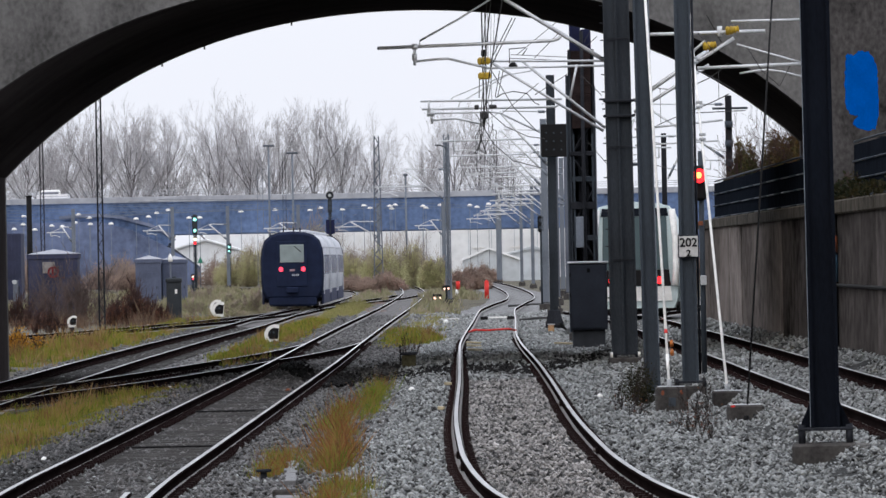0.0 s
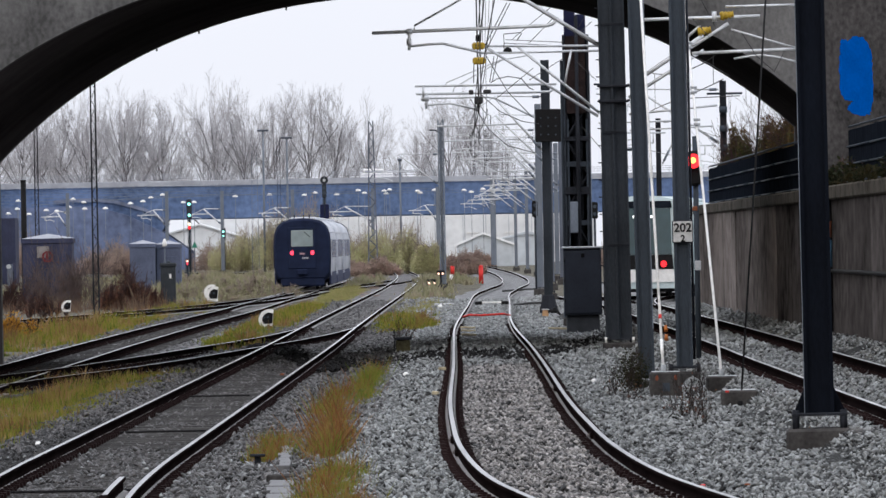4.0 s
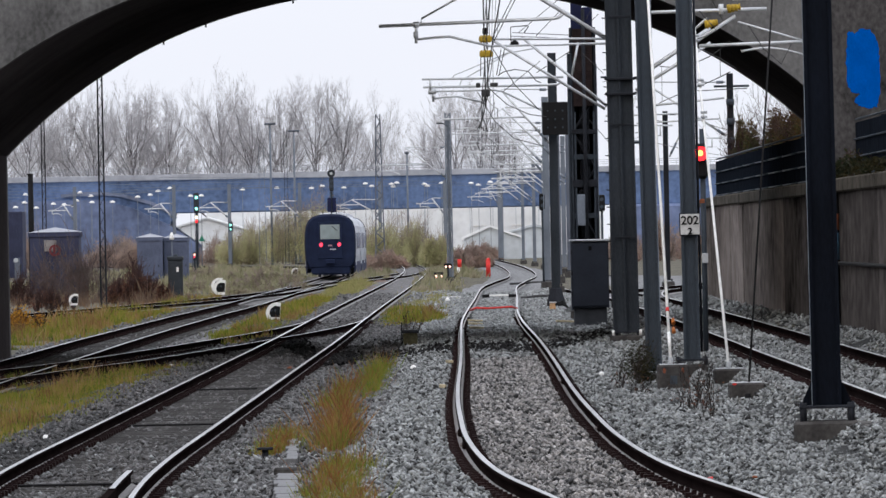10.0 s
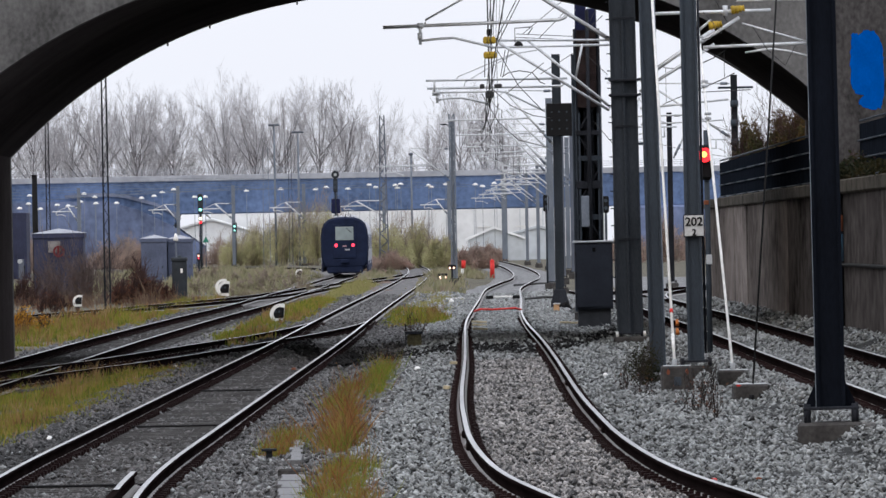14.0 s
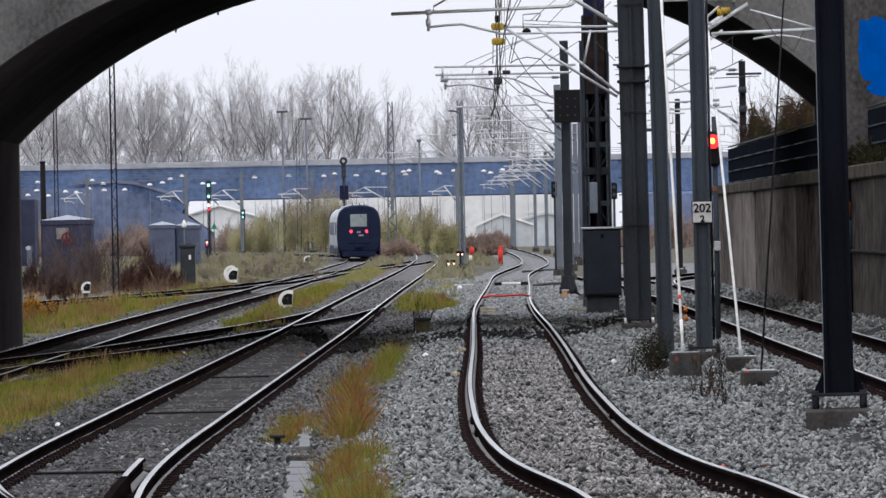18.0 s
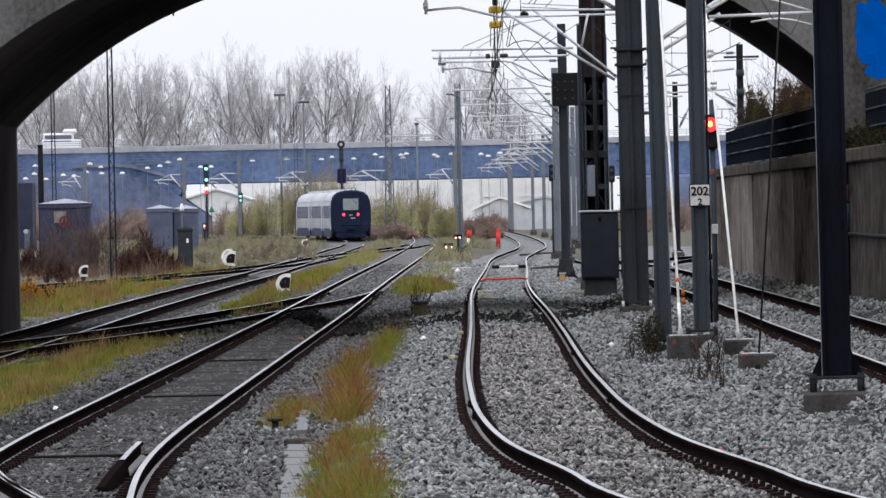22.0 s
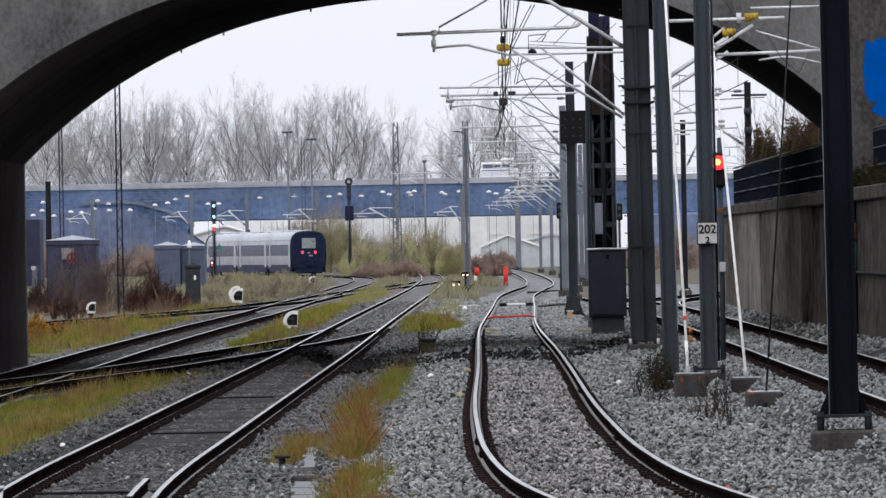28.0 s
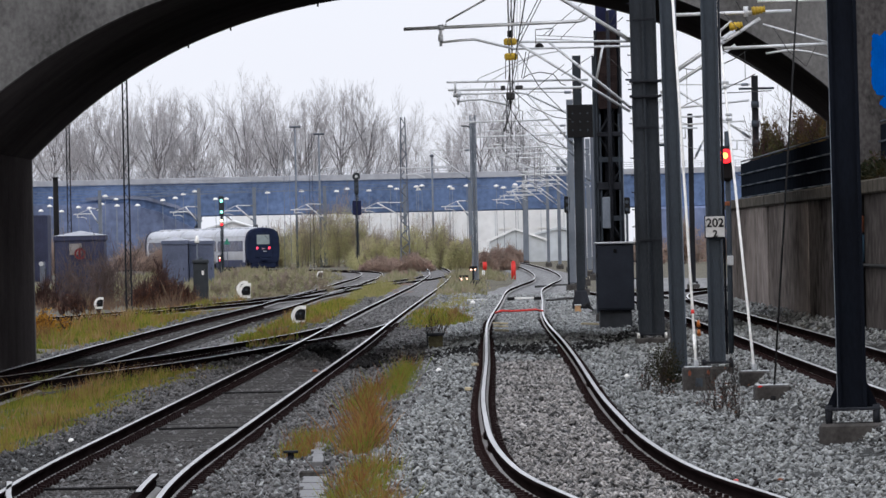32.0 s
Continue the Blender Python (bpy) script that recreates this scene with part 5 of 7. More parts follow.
# red scraps and pale chips on the fresh ballast
for x, y, s, m, lab in ((-0.1, 81.1, 0.035, M_RED_PAINT, "red scrap"), (2.7, 67.2, 0.03, M_PAINT_DULL, "rust-red scrap"), (2.3, 66.8, 0.045, M_RED_PAINT, "red sprayed stone"), (-0.17, 90.1, 0.035, M_PLATE, "pale stone"), (0.45, 124.0, 0.05, M_PLATE, "pale stone"), (1.33, 106.0, 0.035, M_WHITE, "white chip"), (1.46, 128.0, 0.035, M_WHITE, "white chip"), (-2.88, 141.0, 0.07, M_PAINT_DULL, "rust-red leaf")):
    bm = bmesh.new()
    dome(bm, (0, 0, 0), s, 7, 3, 0.7)
    ob = single("pebble", bm, m, lab + " lying on the ballast", "litter")
    ob.location = (x, y, float(ground_height(np.array(x), np.array(y))) + 0.03)
# fishplates and bonds on the near rails of the curving track
b_line = line_x(LINE_B)
for y, s in ((81.3, -1), (76.5, -1), (108.7, 1), (82.3, 1)):
    x = float(b_line(y)) + s * 0.7525
    fp = part("fishplate", boxm(-0.05, 0.05, -0.25, 0.25, -0.12, -0.05, bevel=0.01), M_RAIL, track_b)
    fp.location = (x, y, 0.2)
    for dy in (-0.15, 0.0, 0.15):
        part("bolt", tubem((-0.07, dy, -0.085), (0.07, dy, -0.085), 0.016, 6), M_FOOT, fp)
# pale wooden wedges and boards left beside the rails, and a mossy wooden box
M_BOARD = mat("pale_raw_timber", (0.42, 0.36, 0.24), 0.8, var=0.3, scale=4, fine=30, stretch=(0.3, 1, 1))
M_BOX = mat("mossy_timber", (0.06, 0.055, 0.03), 0.9, var=0.4, scale=5, fine=30)
for x, y, w, a, lab in ((0.78, 199.4, 0.4, 4, "pale timber wedge"), (0.75, 188.9, 0.36, -6, "pale timber wedge"), (0.72, 178.1, 0.34, 8, "pale timber wedge"), (3.01, 190.8, 0.5, 20, "pale board"), (0.06, 129.1, 0.1, 35, "pale stick"), (-0.05, 107.9, 0.09, -15, "pale stick")):
    ob = single("timber_piece", boxm(-w / 2, w / 2, -0.05, 0.05, 0, 0.05, bevel=0.008), M_BOARD, lab + " lying in the ballast", "timber")
    ob.matrix_world = pose(x, y, float(ground_height(np.array(x), np.array(y))) + 0.075, 0, 3, a)
t = thing("wooden_box", "small mossy wooden box standing in the ballast", "box", (-0.73, 158.7, -0.05))
part("body", boxm(-0.15, 0.15, -0.15, 0.15, -0.05, 0.28, bevel=0.02), M_BOX, t)
part("lid", boxm(-0.18, 0.18, -0.18, 0.18, 0.28, 0.34, bevel=0.012), M_MAST_DARK, t)
part("stake", tubem((-0.17, -0.05, -0.05), (-0.18, -0.05, 0.5), 0.012, 5), M_MAST_DARK, t)
# black cable from the low anchor to the mast foot, and wet slabs beside it
t = thing("ground_cable", "black cable lying from the anchor to the mast foot", "cable")
part("cable", bent(bmesh.new(), [(4.02, 99.06, 0.1), (4.11, 98.4, 0.06), (4.17, 96.0, 0.06), (4.15, 91.0, 0.06), (4.27, 88.6, 0.06), (4.34, 86.1, 0.06), (4.36, 82.0, 0.08), (4.18, 79.2, 0.2)], 0.022), M_BLACK, t)
slabs = thing("ground_slabs", "row of wet pale concrete slabs between the tracks", "slab")
rng = random.Random(61)
for i in range(21):
    sy = 76.0 + 1.3 * i
    sx = 4.53 + rng.uniform(-0.07, 0.07)
    if i in (3, 9, 10, 16):
        continue
    ob = part("slab", boxm(-0.2, 0.2, -0.62, 0.62, -0.06, 0.0, bevel=0.012), M_WET, slabs)
    ob.matrix_basis = pose(sx, sy, float(ground_height(np.array(sx), np.array(sy))) + rng.uniform(0.025, 0.045), rng.uniform(-0.6, 0.6), rng.uniform(-3, 3), rng.uniform(-5, 5))

# ---- points and crossing at the near end of the old track ----
turnout = thing("turnout_rails", "worn crossing rails and raised check rail at a turnout", "track", group="railway tracks")
rail_part([(-4.42, 72.6, 0), (-4.06, 66.9, 0), (-3.4, 60.5, 0), (-2.63, 54.6, 0), (-1.2, 45, 0)], 0, 0.8, turnout, "crossing_rail")
rail_part([(-4.12, 66.9, 0), (-3.62, 62.5, 0), (-2.63, 54.6, 0), (-2.0, 50, 0)], 0, 0.8, turnout, "wing_rail")
rail_part([(-2.98, 67.6, 0.035), (-3.0, 69.5, 0.045), (-3.03, 72.6, 0.045)], 0, 0.5, turnout, "check_rail", "raised check rail with a bright worn top")
bm = bmesh.new()
flare = [(-3.06, 65.2, -0.12), (-3.04, 65.8, -0.07), (-3.01, 66.8, -0.01), (-2.98, 67.7, 0.03)]
rows = [[bm.verts.new((x + dx, y, z0 if low else z)) for x, y, z in flare for z0 in (-0.16,)] for dx, low in ((-0.07, True), (-0.035, False), (0.035, False), (0.07, True))]
for a, b in zip(rows, rows[1:] + rows[:1]):
    for i in range(3):
        bm.faces.new((a[i], a[i + 1], b[i + 1], b[i]))
bm.faces.new([r[0] for r in rows])
part("rail_flare", bm, M_RAIL, turnout, "dark flared end of the check rail")
for y in (74.3, 98.0, 121.0):
    part("stretcher_bar", boxm(-4.3, -3.0, y - 0.03, y + 0.03, -0.15, -0.125, bevel=0.008), M_BLACK, turnout)


# ---- overhead wires of the curving track ----
def overhead(line_at, supports, label, dropper=9.0):
    t = thing("overhead_wire", label, "wire")
    con, mes = [], []
    for n, ((ya, ca, ma), (yb, cb, mb)) in enumerate(zip(supports, supports[1:])):
        for i in range(8):
            s = i / 8
            y = ya + (yb - ya) * s
            x = float(line_at(y)) + 0.18 * math.cos(math.pi * (n + s))
            sag = (yb - ya) ** 2 / 7000 * 4 * s * (1 - s)
            con.append((x, y, ca + (cb - ca) * s))
            mes.append((x, y, ma + (mb - ma) * s - sag))
    part("contact_wire", bent(bmesh.new(), con, 0.011, 5), M_WIRE, t)
    part("messenger_wire", bent(bmesh.new(), mes, 0.012, 5), M_WIRE, t)
    for c, m in list(zip(con, mes))[1::2]:
        if m[2] - c[2] > 0.15:
            part("dropper", tubem(c, m, 0.006, 4), M_WIRE, t)
    return t


SUPPORTS = [(200, 5.72, 7.3)] + [(y, 5.6, 7.1) for y, _, _ in FAR_MASTS]
wires = overhead(b_at, SUPPORTS, "contact and messenger wires over the curving track")
part("contact_wire", bent(bmesh.new(), [(0.95, 60, 6.2), (0.98, 108, 6.15), (1.06, 155.5, 6.09), (1.13, 200, 5.74)], 0.012, 5), M_WIRE, wires)
for k, (x, z) in enumerate(((1.13, 7.3), (1.2, 7.34), (1.19, 6.97))):
    part("messenger_wire", bent(bmesh.new(), [(x - 0.16 + 0.03 * k, 100, 8.6 + 0.2 * k), (x - 0.08 + 0.02 * k, 155.5, 7.75 + 0.1 * k), (x, 200, z)], 0.01, 5), M_WIRE, wires)
for x, y, z in ((1.19, 199, 7.36), (1.2, 199, 6.97)):
    ins = part("section_insulator", boxm(x - 0.17, x + 0.17, y - 0.08, y + 0.08, z - 0.09, z + 0.09, bevel=0.04), M_YELLOW, wires, "amber section insulator")
    for k in range(3):
        part("rib", boxm(x - 0.14 + 0.11 * k, x - 0.08 + 0.11 * k, y - 0.085, y + 0.085, z - 0.095, z + 0.095, bevel=0.02), M_YELLOW, ins)
overhead(line_x([(p[0] - 0.45, *p[1:]) for p in LINE_B]), [(255, 5.75, 7.0), (292, 5.7, 6.9), (330, 5.5, 6.7), (372, 5.5, 6.7), (418, 5.5, 6.7), (468, 5.5, 6.7), (520, 5.5, 6.7)], "second pair of overhead wires beside the first")
overhead(line_x(LINE_C), [(150, 5.35, 5.95), (190, 5.4, 6.4), (235, 5.4, 6.8), (300, 5.4, 6.8), (345, 5.4, 6.8)], "overhead wires along the retaining wall")
# jumpers and paired tension wires that hang between the brackets
jump = thing("jumper_wires", "dark jumper loops and paired tension wires", "wire")
for x0, z0, x1, z1, r in ((1.15, 9.3, 1.17, 5.6, 0.02), (1.24, 9.3, 1.24, 5.9, 0.017), (1.32, 9.0, 1.3, 7.3, 0.007), (1.42, 9.0, 1.36, 7.3, 0.006), (1.52, 9.0, 1.42, 7.3, 0.006), (1.62, 9.0, 1.5, 7.4, 0.006), (1.07, 7.0, 1.05, 6.4, 0.012)):
    part("hanger", tubem((x1, 199.3, z1), (x0, 199.3, z0), r, 5), M_WIRE, jump)
for dx in (0.0, 0.09):
    part("ladder_wire", tubem((1.33 + dx, 199.5, 7.31), (1.95 + dx, 199.5, 8.48), 0.013, 5), M_WIRE, jump)
    part("ladder_wire", tubem((1.47 + dx * 0.7, 199.5, 6.42), (1.6 + dx, 199.5, 7.1), 0.011, 5), M_WIRE, jump)
    part("ladder_wire", tubem((1.86 + dx * 0.5, 199.0, 7.42 + dx), (3.6, 208, 7.56 + dx), 0.01, 5), M_WIRE, jump)
part("jumper", bent(bmesh.new(), [(1.86, 199.4, 7.3), (1.86, 199.4, 7.67), (2.28, 199.5, 7.7), (2.33, 199.5, 7.68), (2.2, 199.5, 7.5)], 0.015, 5), M_WIRE, jump)
part("jumper", bent(bmesh.new(), [(1.5, 199.4, 6.4), (1.65, 199.4, 6.5), (1.95, 199.4, 6.56), (2.3, 199.4, 6.5), (2.5, 199.4, 6.25), (2.62, 199.4, 6.2)], 0.013, 5), M_WIRE, jump)
part("clamp", boxm(1.12, 1.27, 199.1, 199.4, 7.48, 7.66, bevel=0.03), M_BLACK, jump)
part("clamp", boxm(1.06, 1.28, 199.1, 199.4, 5.85, 6.05, bevel=0.03), M_WIRE, jump)
part("clamp", boxm(0.92, 1.04, 199.1, 199.4, 6.1, 6.22, bevel=0.02), M_WIRE, jump)
part("clamp", boxm(1.3, 1.5, 199.1, 199.4, 6.12, 6.22, bevel=0.02), M_WIRE, jump)
part("weight_ball", dome(bmesh.new(), (1.95, 199.2, 7.2), 0.12, 10, 4), M_BLACK, jump)
for x0, z0, x1, z1, sag in ((1.15, 6.0, 1.1, 5.35, 0.15), (1.25, 6.0, 1.0, 5.3, 0.2), (1.2, 5.8, 1.08, 5.3, 0.1)):
    part("jumper", bent(bmesh.new(), [(x0 + (x1 - x0) * k / 8, 199.4 + 3 * k, z0 + (z1 - z0) * k / 8 - sag * 4 * (k / 8) * (1 - k / 8)) for k in range(9)], 0.014, 5), M_WIRE, jump)
for way in (((1.18, 6.81), (1.1, 6.11), (1.05, 5.47), (1.21, 4.95)), ((1.23, 6.11), (1.73, 5.65), (2.3, 5.38), (2.75, 5.31)), ((1.38, 7.13), (1.94, 6.16), (2.56, 5.5)), ((0.97, 5.98), (1.4, 5.21), (1.91, 4.75), (2.67, 4.54))):
    part("jumper", bent(bmesh.new(), [(x, 199.6, z) for x, z in way], 0.011, 5), M_WIRE, jump)
stays = thing("anchor_wires", "slanting anchor wires between the masts and the bridge", "wire")
for p, q in (((2.05, 199, 7.5), (3.3, 199, 8.5)), ((2.5, 199, 7.4), (3.2, 199, 8.1)), ((2.5, 199, 6.45), (3.4, 199, 7.0)), ((1.6, 199, 5.95), (2.6, 199, 6.75)), ((3.85, 206, 7.1), (4.4, 206, 6.55)), ((3.95, 206, 8.0), (4.35, 206, 8.75)), ((3.85, 206, 7.75), (4.3, 206, 8.15)), ((4.0, 206, 5.3), (4.5, 206, 4.7)), ((3.9, 158, 5.4), (5.0, 235, 6.9)), ((5.3, 150, 6.9), (6.9, 172, 6.0))):
    part("stay", tubem(p, q, 0.009, 5), M_WIRE, stays)

# bracket over the wall track, fixed to the abutment
arm = thing("bridge_bracket", "zinc tube bracket with amber insulators fixed under the bridge", "bracket", (7.28, 150.5, 0))
part("wall_post", closed_column(bmesh.new(), 0.14, 0.14, 3.2, 7.0), M_MAST_DARK, arm)
rig(arm, 0.0, (
    ("top_tube", 0.036, (-3.11, 6.56), (-0.82, 6.59)),
    ("registration_tube", 0.034, (-2.17, 5.88), (-0.05, 5.93)),
    ("strut", 0.036, (-2.34, 5.9), (-1.44, 6.46)),
    ("strut", 0.028, (-2.3, 6.17), (-2.0, 6.42)),
    ("stay_tube", 0.02, (-1.39, 6.34), (-0.11, 5.95)),
    ("steady_arm", 0.022, (-1.34, 5.76), (-1.0, 5.81), (-0.78, 5.82), (-0.5, 5.78), (-0.1, 5.67)),
    ("upper_tube", 0.026, (-1.49, 6.79), (-0.1, 6.8)),
    ("clamp", 0.05, (-1.72, 6.7), (-1.72, 6.5))))
for x, z in ((-1.46, 6.62), (-1.91, 6.32)):
    ins = part("insulator", tubem((x - 0.14, -0.02, z - 0.02), (x + 0.12, -0.02, z + 0.02), 0.085, 12, 0.05), M_YELLOW, arm, "amber ribbed insulator")
    for k in range(4):
        part("rib", tubem((x - 0.1 + 0.065 * k, -0.02, z - 0.015 + 0.01 * k), (x - 0.075 + 0.065 * k, -0.02, z - 0.011 + 0.01 * k), 0.094 - 0.009 * k, 12), M_YELLOW, ins)

# thin jumpers that hang about the bridge bracket
for way in (((-2.29, 5.83), (-1.9, 5.64), (-1.5, 5.39)), ((-1.24, 6.23), (-0.97, 5.78), (-0.62, 5.46), (-0.41, 5.86)), ((-2.27, 4.97), (-1.3, 5.0)), ((-2.2, 6.53), (-1.85, 6.12), (-2.28, 5.97))):
    part("jumper", bent(bmesh.new(), [(x, -1.5, z) for x, z in way], 0.009, 5) if len(way) > 2 else tubem((way[0][0], -1.5, way[0][1]), (way[1][0], -1.5, way[1][1]), 0.009, 5), M_WIRE, arm, "thin dark jumper wire")

# masts beyond the wall
for x, y, h, z, lab in ((9.02, 238, 7.15, 0.0, "dark mast with a short arm beyond the wall end"), (8.8, 300, 7.0, 0.0, "thin grey mast beyond the wall end"), (4.9, 200.5, 5.0, 0, "thin post among the masts"), (6.0, 262, 8.0, 0, "grey mast among the tram wires")):
    t = mast_plain((x, y, z), lab, h, 0.2, 0.2, 0.3, 0.5, M_MAST_DARK, -0.3)
    if y != 300:
        part("arm", tubem((-0.5, 0, h - 0.4), (0.6, 0, h - 0.4), 0.04, 6), M_MAST, t)
    if y == 238:
        for k in range(4):
            part("insulator", tubem((0, -0.1, h - 1 - 0.6 * k), (0, -0.1, h - 0.8 - 0.6 * k), 0.13, 8), M_MAST, t)
    wire = float(line_x(LINE_C)(y)) - x
    if y > 210 and abs(wire) < 6:
        cantilever(t, 5.2, 6.9, 5.9, wire + math.copysign(0.9, wire), wire, int(math.copysign(1, wire)), 0.0)
for x, y, z in ((4.3, 330, 3.3), (6.87, 330, 3.2)):
    t = thing("tram_signal", "small dark two-lamp tram signal on a post", "signal", (x, y, 0), group="signals")
    part("post", tubem((0, 0.1, -0.2), (0, 0.1, z + 0.2), 0.05, 8), M_MAST, t)
    part("head", boxm(-0.14, 0.14, -0.1, 0.1, z, z + 0.72, bevel=0.05), M_BLACK, t)
    for k in (0.2, 0.52):
        part("lens", disc(bmesh.new(), (0, -0.12, z + k), 0.08, None, 0.03, 12), M_MAST, t)

# ---- huts and cabinets of the yard ----
M_HUT = mat("blue_grey_hut_paint", (0.036, 0.041, 0.078), 0.85, var=0.25, scale=0.8, fine=12)
M_HUT_PALE = mat("pale_blue_hut_paint", (0.09, 0.107, 0.165), 0.85, var=0.2, scale=0.8, fine=12)
M_HUT_ROOF = mat("pale_hut_roof", (0.33, 0.345, 0.39), 0.7, var=0.15, scale=2, fine=20)
M_GREEN_BOX = mat("dull_green_cabinet", (0.022, 0.027, 0.034), 0.6, var=0.25)
M_SIGN = mat("faded_sign", (0.2, 0.19, 0.19), 0.7, var=0.2)
M_PAINT_RED = mat("dark_red_paint", (0.15, 0.012, 0.02), 0.7, var=0.3)


def hut(place, w, d, h, label, door, m=M_HUT):
    t = thing("relay_hut", label, "hut", place, group="yard huts")
    part("wall", boxm(-w / 2, w / 2, 0, d, -0.2, h - 0.25, bevel=0.02), m, t)
    part("fascia", boxm(-w / 2 - 0.06, w / 2 + 0.06, -0.06, d + 0.06, h - 0.26, h - 0.02, bevel=0.02), m, t)
    bm = bmesh.new()
    v = [bm.verts.new(c) for c in ((-w / 2 - 0.08, -0.08, h - 0.02), (w / 2 + 0.08, -0.08, h - 0.02), (w / 2 + 0.08, d + 0.08, h - 0.02), (-w / 2 - 0.08, d + 0.08, h - 0.02), (0, d / 2, h + 0.22))]
    for q in ((0, 1, 4), (1, 2, 4), (2, 3, 4), (3, 0, 4), (3, 2, 1, 0)):
        bm.faces.new([v[i] for i in q])
    part("roof", bm, M_HUT_ROOF, t, "pale shallow roof")
    dr = part("door", boxm(door - 0.42, door + 0.42, -0.03, 0.02, -0.1, 2.0, bevel=0.01), m, t)
    part("handle", boxm(door + 0.3, door + 0.36, -0.06, -0.03, 0.95, 1.1), M_MAST, dr)
    return t


h1 = hut((-18.88, 370, -0.25), 2.4, 2.4, 3.1, "blue-grey relay hut with a red painted ring and faded sign", 0.5)
part("sign", boxm(-0.5, 0.1, -0.07, -0.03, 2.15, 2.7, bevel=0.01), M_SIGN, h1)
bm = bmesh.new()
for i in range(20):
    a, b = 2 * math.pi * i / 20, 2 * math.pi * (i + 1) / 20
    bm.faces.new([bm.verts.new((0.02 + r * math.cos(c), -0.08, 2.2 + r * math.sin(c))) for r, c in ((0.19, a), (0.28, a), (0.28, b), (0.19, b))][::-1])
box(bm, -0.06, 0.06, -0.085, -0.075, 2.05, 2.4)
part("paint_ring", bm, M_PAINT_RED, h1, "dark red sprayed ring")
hut((-18.5, 480, -0.25), 1.6, 2.4, 2.85, "low blue-grey hut with a pale roof", 0.2, M_HUT_PALE)
hut((-16.9, 481, -0.25), 1.5, 2.4, 2.8, "narrow blue-grey annex hut", 0.3, M_HUT_PALE)
cab2 = thing("trackside_cabinet", "dark green weathered trackside cabinet", "cabinet", (-12.05, 342, -0.35))
part("body", boxm(-0.33, 0.33, 0, 0.5, -0.1, 1.75, bevel=0.02), M_GREEN_BOX, cab2)
part("roof", boxm(-0.37, 0.37, -0.04, 0.54, 1.75, 1.95, bevel=0.05), M_GREEN_BOX, cab2)
part("door", boxm(-0.27, 0.27, -0.02, 0.01, 0.1, 1.65, bevel=0.01), M_GREEN_BOX, cab2)
part("label", boxm(0.05, 0.15, -0.04, -0.02, 1.25, 1.45), M_WHITE, cab2)
part("vent", dome(bmesh.new(), (0.02, 0.25, 1.95), 0.1, 8, 3), M_MAST, cab2)


def lattice_pole(x, y, h, w, label, z=-0.35, taper=0.75, m=M_MAST_DARK, leg=0.05, brace=9.0, bay=0.36):
    t = thing("lattice_pole", label, "pole", (x, y, z), group="lattice poles")
    part("tower", lattice(bmesh.new(), w, w, 0, h, leg, bay, taper, brace), m, t)
    part("foot", boxm(-w * 0.8, w * 0.8, -w * 0.8, w * 0.8, -0.3, 0.12, bevel=0.03), M_CONCRETE, t)
    return t


lattice_pole(-13.05, 292, 12, 0.21, "slim dark lattice pole in the weeds", leg=0.075)
lattice_pole(-23.0, 440, 13, 0.22, "slim dark lattice pole behind the hut", leg=0.07)
lattice_pole(-5.33, 640, 13.0, 0.78, "tapering grey lattice tower behind the bushes", taper=0.45, m=M_MAST_MID, leg=0.14, brace=3.2, bay=0.6)
lattice_pole(-18.0, 760, 12.0, 0.7, "dark lattice mast by the far signals", taper=0.7, m=M_MAST_PALE)
lattice_pole(-16.2, 790, 14.0, 0.4, "slim lattice mast by the far signals", taper=0.7, m=M_MAST)
t = thing("timber_pole", "short black timber pole behind the hut", "pole", (-21.6, 400, -0.35))
part("shaft", tubem((0, 0, -0.2), (0, 0, 6.25), 0.16, 10, 0.14), M_BLACK, t)
part("cap", tubem((0, 0, 6.25), (0, 0, 6.32), 0.17, 10), M_BLACK, t)
t = thing("catenary_mast", "grey lattice mast between the two far tracks", "mast", (0.33, 400, -0.25), group="overhead-line masts")
plinth(t, 0.6, 0.54, -0.1, 0.3)
part("column", lattice(bmesh.new(), 0.26, 0.24, 0.35, 9.0, 0.075, 0.42), M_MAST_PALE, t)
part("core", closed_column(bmesh.new(), 0.16, 0.1, 0.35, 8.6), M_MAST_PALE, t)
cantilever(t, 5.6, 7.2, 6.3, -2.6 - 1.4, -2.6)
part("lamp_arm", bent(bmesh.new(), [(0, 0, 8.3), (-0.3, 0, 8.45), (-0.6, 0, 8.45)], 0.04), M_MAST_DARK, t)


def far_signal(x, y, z_foot, z0, z1, lamps, label, twin=False, half=0.24):
    t = thing("railway_signal", label, "signal", (x, y, z_foot), group="signals")
    part("post", tubem((0, 0.2, 0), (0, 0.2, z1 - z_foot), 0.1, 8), M_MAST, t)
    part("head", boxm(-half, half, -0.1, 0.1, z0 - z_foot, z1 - z_foot, bevel=half * 0.4), M_GREEN_BOX, t)
    for dz, m, r in lamps:
        part("lens", disc(bmesh.new(), (0, -0.14, z0 - z_foot + dz), r, None, 0.05, 14), m, t, "glowing lens" if m in (M_GREEN_LAMP, M_RED_HOT, M_WARM_LAMP) else "")
    if twin:
        for s in (-1, 1):
            part("route_panel", boxm(s * 0.23 - 0.17, s * 0.23 + 0.17, -0.1, 0.1, z0 - 1.9 - z_foot, z0 - 0.6 - z_foot, bevel=0.03), M_NAVY_CAP, t)
    part("ladder", lattice(bmesh.new(), 0.3, 0.1, 0.5, z0 - z_foot, 0.04, 0.8), M_MAST, t)
    return t


